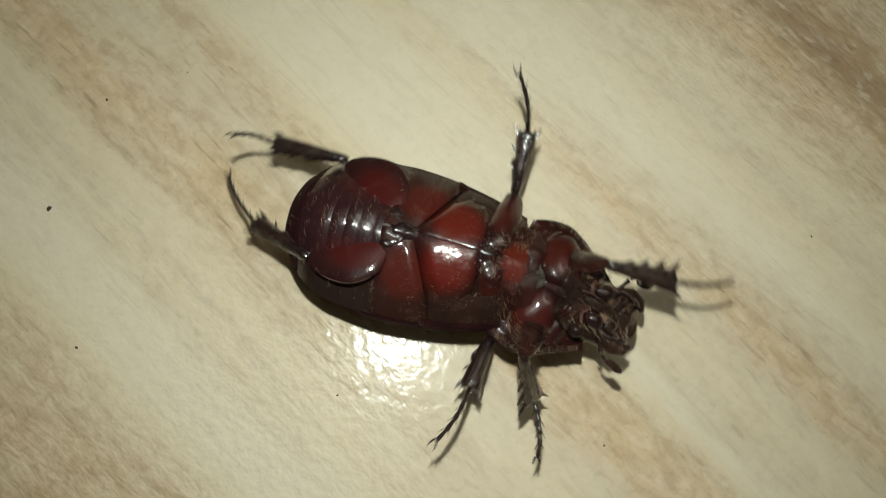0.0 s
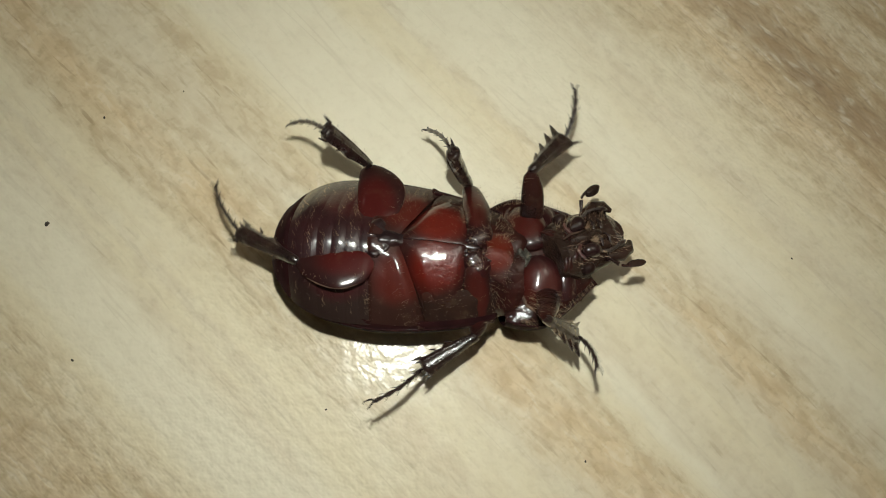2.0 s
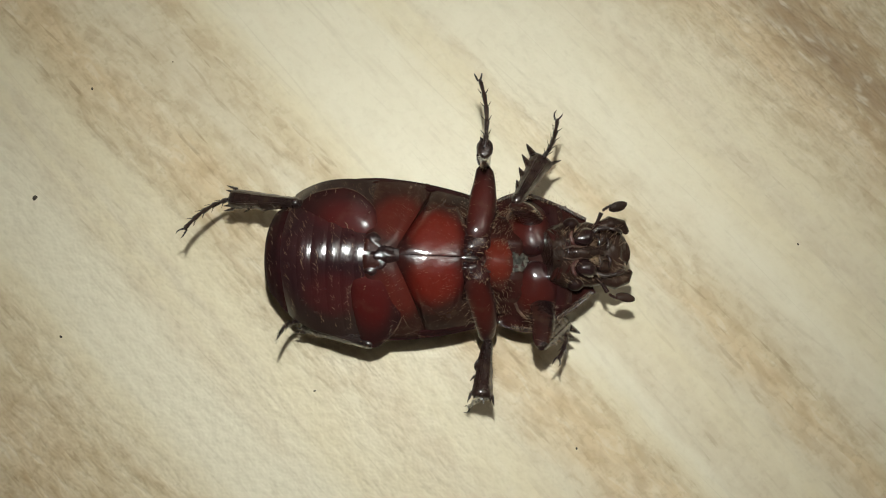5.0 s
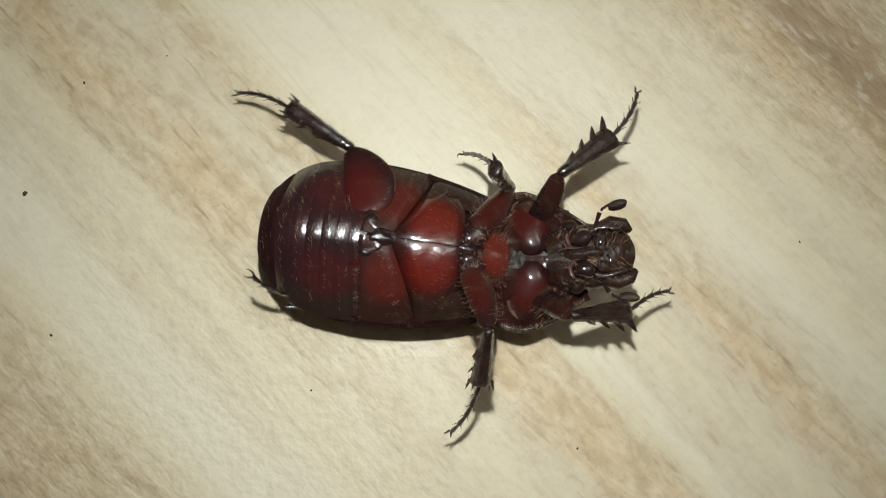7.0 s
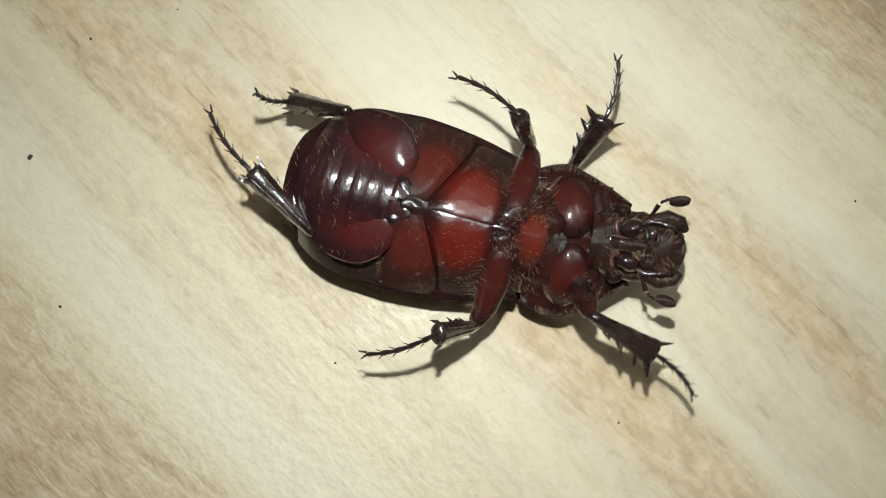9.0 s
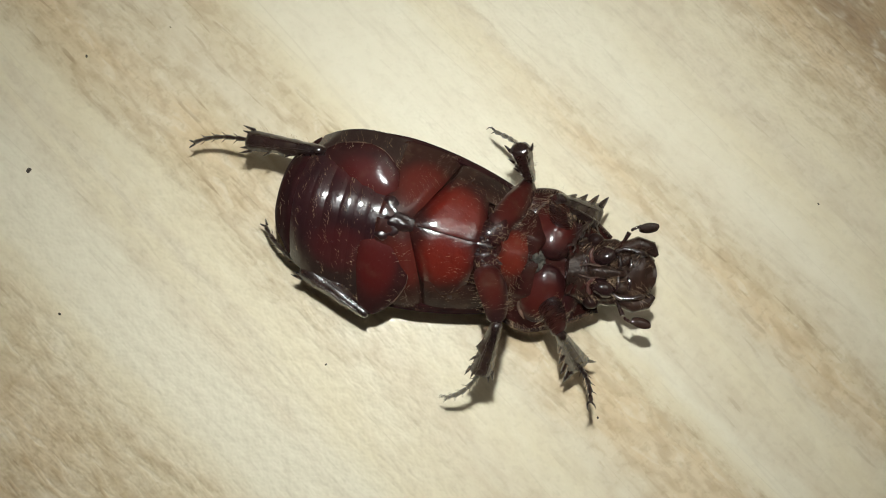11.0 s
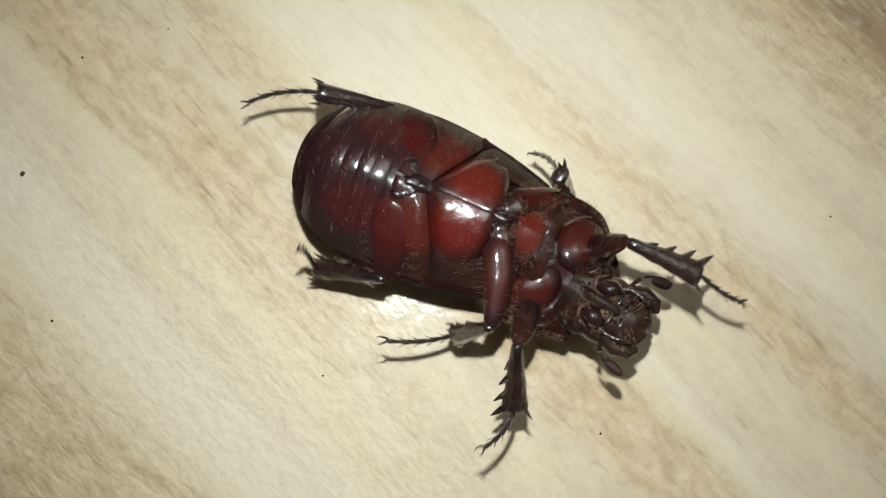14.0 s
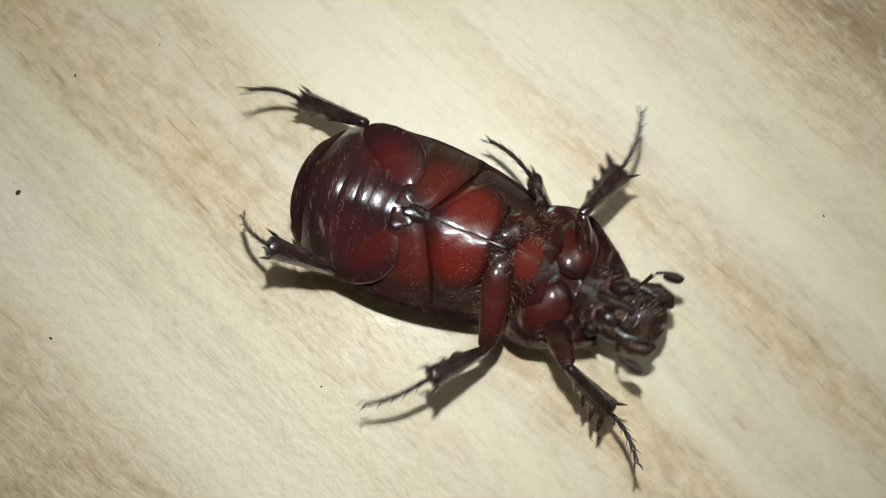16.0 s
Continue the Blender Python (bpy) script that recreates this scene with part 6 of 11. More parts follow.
        (11.65, pose(0.009, 0, 0, -105.5, 38.5, -129.1)),
        (11.8, pose(0.009, 0, 0, 28.5, -42.7, 164.1)),
        (12, pose(0.009, 0, 0, 11.3, -68, 162.4)),
        (12.15, pose(0.009, 0, 0, -21.3, -77.2, 130.3)),
        (12.3, pose(0.009, 0, 0, -38.3, -76.7, 69.2)),
        (12.5, pose(0.009, 0, 0, -2.5, 10.5, 12.4)),
        (12.65, pose(0.009, 0, 0, 4.5, 59.4, 9.1)),
        (12.8, pose(0.009, 0, 0, -161, 70.7, -165.2)),
        (13, pose(0.009, 0, 0, -123.6, 50.9, -134.2)),
        (13.15, pose(0.009, 0, 0, -51.5, -29.7, -131.6)),
        (13.3, pose(0.009, 0, 0, -31.2, -17, -135.9)),
        (13.5, pose(0.009, 0, 0, -116.8, 74.3, -128.5)),
        (13.65, pose(0.009, 0, 0, 8.4, 55, 14.1)),
        (13.8, pose(0.009, 0, 0, 6.1, 9.6, 26.5)),
        (14, pose(0.009, 0, 0, 4.5, 28, 13.2)),
        (14.15, pose(0.009, 0, 0, -6.2, 48.5, -10.5)),
        (14.3, pose(0.009, 0, 0, -42.4, 57.1, -57)),
        (14.5, pose(0.009, 0, 0, -89.9, 32.9, -122.4)),
        (14.65, pose(0.009, 0, 0, -1.3, -0.9, -7.3)),
        (14.8, pose(0.009, 0, 0, 18.6, -63.3, 175.4)),
        (15, pose(0.009, 0, 0, -0.5, 18, 3.2)),
        (15.15, pose(0.009, 0, 0, 1, 43.4, 3.8)),
        (15.3, pose(0.009, 0, 0, 0.6, 63.9, 0.9)),
        (15.5, pose(0.009, 0, 0, 168.4, 72.9, 171.3)),
        (15.65, pose(0.009, 0, 0, -176.2, 74.3, -177.5)),
        (15.8, pose(0.009, 0, 0, -174.7, 75.9, -178.7)),
        (16, pose(0.009, 0, 0, -26.6, -64, 61.7)),
    ])
    femur, tibia, tarsus = limbs["hind", -1]
    walk(femur, [
        (0, pose(-0.0017, -0.0024, -0.0001, 0, 9.7, -159.4)),
        (0.15, pose(-0.0017, -0.0024, -0.0001, 0, 14.5, -168.1)),
        (0.3, pose(-0.0017, -0.0024, -0.0001, 0, 29.5, 177.9)),
        (0.5, pose(-0.0017, -0.0024, -0.0001, 0, 23.2, -130)),
        (0.65, pose(-0.0017, -0.0024, -0.0001, 0, 27.3, -121.6)),
        (0.8, pose(-0.0017, -0.0024, -0.0001, 0, 28, -112.7)),
        (1, pose(-0.0017, -0.0024, -0.0001, 0, 5.7, -169.3)),
        (1.15, pose(-0.0017, -0.0024, -0.0001, 0, 12.4, -166.4)),
        (1.3, pose(-0.0017, -0.0024, -0.0001, 0, 29.9, -165.5)),
        (1.5, pose(-0.0017, -0.0024, -0.0001, 0, 42.3, -98.7)),
        (1.65, pose(-0.0017, -0.0024, -0.0001, 0, 26.8, -109.4)),
        (1.8, pose(-0.0017, -0.0024, -0.0001, 0, 25.1, -120.9)),
        (2, pose(-0.0017, -0.0024, -0.0001, 0, 3.7, -172.5)),
        (2.15, pose(-0.0017, -0.0024, -0.0001, 0, 8.9, -159.4)),
        (2.3, pose(-0.0017, -0.0024, -0.0001, 0, 17.1, -147.4)),
        (2.5, pose(-0.0017, -0.0024, -0.0001, 0, 26.7, -86.1)),
        (2.65, pose(-0.0017, -0.0024, -0.0001, 0, 24.7, -112.4)),
        (2.8, pose(-0.0017, -0.0024, -0.0001, 0, 18.3, -137)),
        (3, pose(-0.0017, -0.0024, -0.0001, 0, 2.3, -171.8)),
        (3.15, pose(-0.0017, -0.0024, -0.0001, 0, 18.9, -144.9)),
        (3.3, pose(-0.0017, -0.0024, -0.0001, 0, 42.3, -113.6)),
        (3.5, pose(-0.0017, -0.0024, -0.0001, -46, 64.1, -92.5)),
        (3.65, pose(-0.0017, -0.0024, -0.0001, 0, 31.7, -145)),
        (3.8, pose(-0.0017, -0.0024, -0.0001, 0, 4.4, -167.5)),
        (4, pose(-0.0017, -0.0024, -0.0001, 0, -1, -177.9)),
        (4.15, pose(-0.0017, -0.0024, -0.0001, 0, 19.2, -138.3)),
        (4.3, pose(-0.0017, -0.0024, -0.0001, 0, 27.4, -91.5)),
        (4.5, pose(-0.0017, -0.0024, -0.0001, 0, 35.4, -112.3)),
        (4.667, pose(-0.0017, -0.0024, -0.0001, 0, 33.7, -105.1)),
        (4.833, pose(-0.0017, -0.0024, -0.0001, 0, 29.5, -92.5)),
        (5, pose(-0.0017, -0.0024, -0.0001, 0, 26.7, -86.1)),
        (5.167, pose(-0.0017, -0.0024, -0.0001, 0, 20.5, -109.7)),
        (5.333, pose(-0.0017, -0.0024, -0.0001, 0, 14.3, -149.5)),
        (5.5, pose(-0.0017, -0.0024, -0.0001, 0, 3.9, -169.3)),
        (5.667, pose(-0.0017, -0.0024, -0.0001, 0, 13.1, -157.8)),
        (5.833, pose(-0.0017, -0.0024, -0.0001, 0, 50.7, -129.8)),
        (6, pose(-0.0017, -0.0024, -0.0001, -46, 64.1, -92.5)),
        (6.167, pose(-0.0017, -0.0024, -0.0001, 0, 49.8, -132.2)),
        (6.333, pose(-0.0017, -0.0024, -0.0001, 0, 9.3, -161.2)),
        (6.5, pose(-0.0017, -0.0024, -0.0001, 0, 2.1, -174.7)),
        (6.667, pose(-0.0017, -0.0024, -0.0001, 0, 13, -154)),
        (6.833, pose(-0.0017, -0.0024, -0.0001, 0, 38.6, -109.3)),
        (7, pose(-0.0017, -0.0024, -0.0001, 0, 46.3, -73.2)),
        (7.15, pose(-0.0017, -0.0024, -0.0001, 0, 43.4, -87.8)),
        (7.3, pose(-0.0017, -0.0024, -0.0001, 0, 38.8, -100.8)),
        (7.5, pose(-0.0017, -0.0024, -0.0001, 0, 9.1, -159.8)),
        (7.65, pose(-0.0017, -0.0024, -0.0001, 0, 7.8, -164.3)),
        (7.8, pose(-0.0017, -0.0024, -0.0001, 0, 5, -168.2)),
        (8, pose(-0.0017, -0.0024, -0.0001, 0, 24.1, -142.3)),
        (8.15, pose(-0.0017, -0.0024, -0.0001, 0, 34.7, -116.1)),
        (8.3, pose(-0.0017, -0.0024, -0.0001, 0, 38.5, -85)),
        (8.5, pose(-0.0017, -0.0024, -0.0001, 0, 21.8, -76.9)),
        (8.667, pose(-0.0017, -0.0024, -0.0001, 0, 16.3, -98.9)),
        (8.833, pose(-0.0017, -0.0024, -0.0001, 0, 16, -136.6)),
        (9, pose(-0.0017, -0.0024, -0.0001, 0, 14.1, -157.1)),
        (9.167, pose(-0.0017, -0.0024, -0.0001, 0, 14.3, -139.7)),
        (9.333, pose(-0.0017, -0.0024, -0.0001, 0, 20.4, -107.1)),
        (9.5, pose(-0.0017, -0.0024, -0.0001, 0, 27.6, -85.7)),
        (9.667, pose(-0.0017, -0.0024, -0.0001, 0, 27.1, -110.8)),
        (9.833, pose(-0.0017, -0.0024, -0.0001, 0, 11.3, -151.2)),
        (10, pose(-0.0017, -0.0024, -0.0001, 0, 2.9, -169.9)),
        (10.167, pose(-0.0017, -0.0024, -0.0001, 0, 6.3, -166.5)),
        (10.333, pose(-0.0017, -0.0024, -0.0001, 0, 9.7, -160.1)),
        (10.5, pose(-0.0017, -0.0024, -0.0001, 0, 12.5, -156.6)),
        (10.667, pose(-0.0017, -0.0024, -0.0001, 0, 13.9, -140.4)),
        (10.833, pose(-0.0017, -0.0024, -0.0001, 0, 23.4, -106.8)),
        (11, pose(-0.0017, -0.0024, -0.0001, 0, 20.7, -84.1)),
        (11.15, pose(-0.0017, -0.0024, -0.0001, 0, 25.8, -81.3)),
        (11.3, pose(-0.0017, -0.0024, -0.0001, 0, 27.4, -77.4)),
        (11.5, pose(-0.0017, -0.0024, -0.0001, 0, 12.8, -155)),
        (11.65, pose(-0.0017, -0.0024, -0.0001, 0, 9.5, -163.1)),
        (11.8, pose(-0.0017, -0.0024, -0.0001, 0, 3.2, -170.6)),
        (12, pose(-0.0017, -0.0024, -0.0001, 0, 14.1, -157.1)),
        (12.15, pose(-0.0017, -0.0024, -0.0001, 0, 19.6, -140.9)),
        (12.3, pose(-0.0017, -0.0024, -0.0001, 0, 23.6, -123.7)),
        (12.5, pose(-0.0017, -0.0024, -0.0001, 0, 20.3, -83.6)),
        (12.65, pose(-0.0017, -0.0024, -0.0001, 0, 16.6, -102.2)),
        (12.8, pose(-0.0017, -0.0024, -0.0001, 0, 24.5, -117.2)),
        (13, pose(-0.0017, -0.0024, -0.0001, 0, 2.2, -171.5)),
        (13.15, pose(-0.0017, -0.0024, -0.0001, 0, 0.8, -173.9)),
        (13.3, pose(-0.0017, -0.0024, -0.0001, 0, -0.7, -176.1)),
        (13.5, pose(-0.0017, -0.0024, -0.0001, 0, 5.9, -164.8)),
        (13.65, pose(-0.0017, -0.0024, -0.0001, 0, 16.9, -141)),
        (13.8, pose(-0.0017, -0.0024, -0.0001, 0, 38.8, -113.9)),
        (14, pose(-0.0017, -0.0024, -0.0001, 0, 27.5, -75.5)),
        (14.15, pose(-0.0017, -0.0024, -0.0001, 0, 27.6, -77.1)),
        (14.3, pose(-0.0017, -0.0024, -0.0001, 0, 27.7, -78.8)),
        (14.5, pose(-0.0017, -0.0024, -0.0001, 0, 19.1, -140.1)),
        (14.65, pose(-0.0017, -0.0024, -0.0001, 0, 15.7, -145.6)),
        (14.8, pose(-0.0017, -0.0024, -0.0001, 0, 15.5, -150.9)),
        (15, pose(-0.0017, -0.0024, -0.0001, 0, 32.5, -111.3)),
        (15.15, pose(-0.0017, -0.0024, -0.0001, 0, 30.2, -102.8)),
        (15.3, pose(-0.0017, -0.0024, -0.0001, 0, 27.4, -94.8)),
        (15.5, pose(-0.0017, -0.0024, -0.0001, 0, 21.3, -71.1)),
        (15.65, pose(-0.0017, -0.0024, -0.0001, 0, 25.5, -111.9)),
        (15.8, pose(-0.0017, -0.0024, -0.0001, 0, 18.7, -151.8)),
        (16, pose(-0.0017, -0.0024, -0.0001, 0, 26, -128.5)),
    ])
    walk(tibia, [
        (0, pose(-0.0098, -0.00544, -0.00158, 0, 20.7, 157.9)),
        (0.15, pose(-0.00975, -0.00409, -0.00223, 0, -14.8, 137.8)),
        (0.3, pose(-0.00909, -0.00213, -0.00428, 0, -47.8, 109.2)),
        (0.5, pose(-0.00672, -0.00839, -0.00345, -10.3, -58, 159.4)),
        (0.65, pose(-0.00587, -0.00917, -0.0042, 0, -6, 174.7)),
        (0.8, pose(-0.00468, -0.00953, -0.0042, 0, 46.4, -173.5)),
        (1, pose(-0.01016, -0.004, -0.00096, 0, 31.8, 157.5)),
        (1.15, pose(-0.00977, -0.00436, -0.00193, 0, -12.7, 142.2)),
        (1.3, pose(-0.00884, -0.00424, -0.00433, -9.1, -55.9, 118.7)),
        (1.5, pose(-0.00265, -0.00862, -0.00582, 0, -11, 172.9)),
        (1.65, pose(-0.00422, -0.00956, -0.00393, 0, 12.8, 174.5)),
        (1.8, pose(-0.00579, -0.00922, -0.00382, 0, 36.5, 176.5)),
        (2, pose(-0.01025, -0.00353, -0.00065, 0, 15.4, 153.4)),
        (2.15, pose(-0.0097, -0.0054, -0.00144, 0, 10.5, 137.6)),
        (2.3, pose(-0.00874, -0.00691, -0.00267, 0, 4.8, 122.4)),
        (2.5, pose(-0.00119, -0.00997, -0.00393, 0, 18.4, 163.6)),
        (2.65, pose(-0.00465, -0.00954, -0.00365, 0, 15.3, 162.1)),
        (2.8, pose(-0.0076, -0.0079, -0.00277, 0, 12.2, 160.7)),
        (3, pose(-0.01025, -0.00363, -0.00044, 0, 17.6, 138.9)),
        (3.15, pose(-0.00828, -0.00702, -0.00285, 0, -10.9, 151.4)),
        (3.3, pose(-0.00422, -0.00816, -0.00582, 0, -38.7, 166.8)),
        (3.5, pose(-0.00186, -0.00611, -0.00775, 12.8, -56.8, -116.3)),
        (3.65, pose(-0.00762, -0.00655, -0.00457, 0, -22.5, -170.3)),
        (3.8, pose(-0.01021, -0.00429, -0.00078, 0, 21.4, 161.3)),
        (4, pose(-0.01044, -0.00272, 0.00005, 0, 22.7, 133.6)),
        (4.15, pose(-0.00791, -0.00793, -0.003, 0, 38.9, 157)),
        (4.3, pose(-0.00191, -0.01031, -0.0042, 0, 48.2, -169.6)),
        (4.5, pose(-0.00433, -0.00881, -0.00502, 0, -53, -140.8)),
        (4.667, pose(-0.00354, -0.00923, -0.00482, 0, -36.7, -162.6)),
        (4.833, pose(-0.00202, -0.00979, -0.00428, 0, -1.1, 174.5)),
        (5, pose(-0.00119, -0.00997, -0.00393, 0, 18.4, 163.6)),
        (5.167, pose(-0.00438, -0.0099, -0.00308, 0, 18.5, 157.2)),
        (5.333, pose(-0.00912, -0.00677, -0.0023, 0, 18.1, 145.3)),
        (5.5, pose(-0.01015, -0.004, -0.00068, 0, 17.6, 138.9)),
        (5.667, pose(-0.00936, -0.00553, -0.00203, 0, -6.8, 155.3)),
        (5.833, pose(-0.00515, -0.00654, -0.00668, 0, -47.9, -162.9)),
        (6, pose(-0.00186, -0.00611, -0.00775, 12.8, -56.8, -116.3)),
        (6.167, pose(-0.00539, -0.00646, -0.00659, 0, -47.3, -165.6)),
        (6.333, pose(-0.00964, -0.00511, -0.00148, 0, -3, 151.4)),
        (6.5, pose(-0.01017, -0.00319, -0.00041, 0, 22.7, 133.6)),
        (6.667, pose(-0.00934, -0.00613, -0.00206, 0, 15.4, 144.8)),
        (6.833, pose(-0.00389, -0.00867, -0.0054, 0, 0.7, 163.8)),
        (7, pose(-0.00001, -0.00802, -0.00625, 0, -7.3, 173.8)),
        (7.15, pose(-0.00147, -0.00857, -0.00594, 0, -27.9, -167.9)),
        (7.3, pose(-0.00294, -0.00891, -0.00543, 0, -45, -141.8)),
        (7.5, pose(-0.0098, -0.00538, -0.00148, 0, 12.5, 163.5)),
        (7.65, pose(-0.01016, -0.00478, -0.0013, 0, 21.5, 166.3)),
        (7.8, pose(-0.01034, -0.0042, -0.00088, 0, 30.4, 169.6)),
        (8, pose(-0.00784, -0.00714, -0.00358, 0, -35.4, 149.8)),
        (8.15, pose(-0.00477, -0.00868, -0.00494, 0, -38.2, 162.3)),
        (8.3, pose(-0.00112, -0.00903, -0.00539, 0, -39.6, 175.5)),
        (8.5, pose(0.00019, -0.01054, -0.00344, 0, 52.7, -141.8)),
        (8.667, pose(-0.00304, -0.01093, -0.00262, 0, 40.3, -169)),
        (8.833, pose(-0.00798, -0.00835, -0.00258, 0, 8.4, 161.8)),
        (9, pose(-0.0093, -0.00561, -0.00216, 0, -10, 149.3)),
        (9.167, pose(-0.00836, -0.00804, -0.00232, 0, -0.3, 154.1)),
        (9.333, pose(-0.00418, -0.01046, -0.00324, 0, 17.6, 163)),
        (9.5, pose(-0.00112, -0.01021, -0.0042, 0, 27.1, 168.5)),
        (9.667, pose(-0.00455, -0.00988, -0.0042, 0, 22.8, 164.1)),
        (9.833, pose(-0.00919, -0.00652, -0.0018, 0, 14.7, 156.5)),
        (10, pose(-0.01018, -0.00391, -0.00053, 0, 10.2, 152.6)),
        (10.167, pose(-0.01015, -0.00443, -0.00107, 0, 10.8, 155.4)),
        (10.333, pose(-0.00992, -0.00538, -0.0016, 0, 11.9, 160.7)),
        (10.5, pose(-0.00977, -0.00588, -0.00205, 0, 12.5, 163.5)),
        (10.667, pose(-0.00843, -0.00797, -0.00226, 0, 15.1, 164)),
        (10.833, pose(-0.00409, -0.01031, -0.00368, 0, 19.9, 165)),
        (11, pose(-0.00084, -0.01078, -0.00328, 0, 10, 159.7)),
        (11.15, pose(-0.00048, -0.01041, -0.00401, 0, 45.7, -170.5)),
        (11.3, pose(0.00003, -0.01013, -0.0042, -20.6, 58.5, -124.5)),
        (11.5, pose(-0.00953, -0.00605, -0.00207, 0, 41.1, -177.6)),
        (11.65, pose(-0.01019, -0.00498, -0.00158, 0, 31, 165.8)),
        (11.8, pose(-0.01043, -0.00384, -0.00059, 0, 19.2, 152.6)),
        (12, pose(-0.0093, -0.00561, -0.00216, 0, -10, 149.3)),
        (12.15, pose(-0.00792, -0.00745, -0.00295, 0, -22.7, 145.9)),
        (12.3, pose(-0.00603, -0.00888, -0.0035, 0, -35.3, 141.6)),
        (12.5, pose(-0.00076, -0.01079, -0.00323, 0, 10, 161.5)),
        (12.65, pose(-0.00352, -0.01083, -0.00267, 0, -22.4, -178)),
        (12.8, pose(-0.00523, -0.00928, -0.00363, 113.7, -69, -142.8)),
        (13, pose(-0.01024, -0.00367, -0.00043, 0, 10.2, 152.6)),
        (13.15, pose(-0.01029, -0.00332, -0.00023, 0, 7, 145.5)),
        (13.3, pose(-0.01032, -0.00298, 0, 0, 3.7, 138.4)),
        (13.5, pose(-0.01009, -0.00468, -0.001, 0, 15.8, 148.7)),
        (13.65, pose(-0.00802, -0.00752, -0.00257, 0, -21.9, 165.4)),
        (13.8, pose(-0.00438, -0.00846, -0.00542, 4.6, -56.5, -164.6)),
        (14, pose(0.00027, -0.01001, -0.0042, 0, 26.3, -172.5)),
        (14.15, pose(0.00005, -0.01004, -0.0042, 0, 42.6, -162.6)),
        (14.3, pose(-0.00019, -0.01006, -0.0042, -11.8, 57.3, -146.1)),
        (14.5, pose(-0.00786, -0.00756, -0.00288, 0, 25.8, 161.3)),
        (14.65, pose(-0.00845, -0.00702, -0.00241, 0, -13.1, 161.6)),
        (14.8, pose(-0.00908, -0.00651, -0.00244, 0, -52, 161.9)),
        (15, pose(-0.0043, -0.00908, -0.00467, 0, -43.2, -165.4)),
        (15.15, pose(-0.00333, -0.00956, -0.00438, 0, -50.1, -165.7)),
        (15.3, pose(-0.00233, -0.00992, -0.00401, 4.7, -56.9, -166.2)),
        (15.5, pose(0.00086, -0.00989, -0.00319, 0, -51.2, -121.6)),
        (15.65, pose(-0.00456, -0.00952, -0.00376, 6, -55.8, -148.6)),
        (15.8, pose(-0.0088, -0.00621, -0.00282, 0.1, -53.6, -177.3)),
        (16, pose(-0.00646, -0.00837, -0.00383, 0, -47.3, -175.7)),
    ])
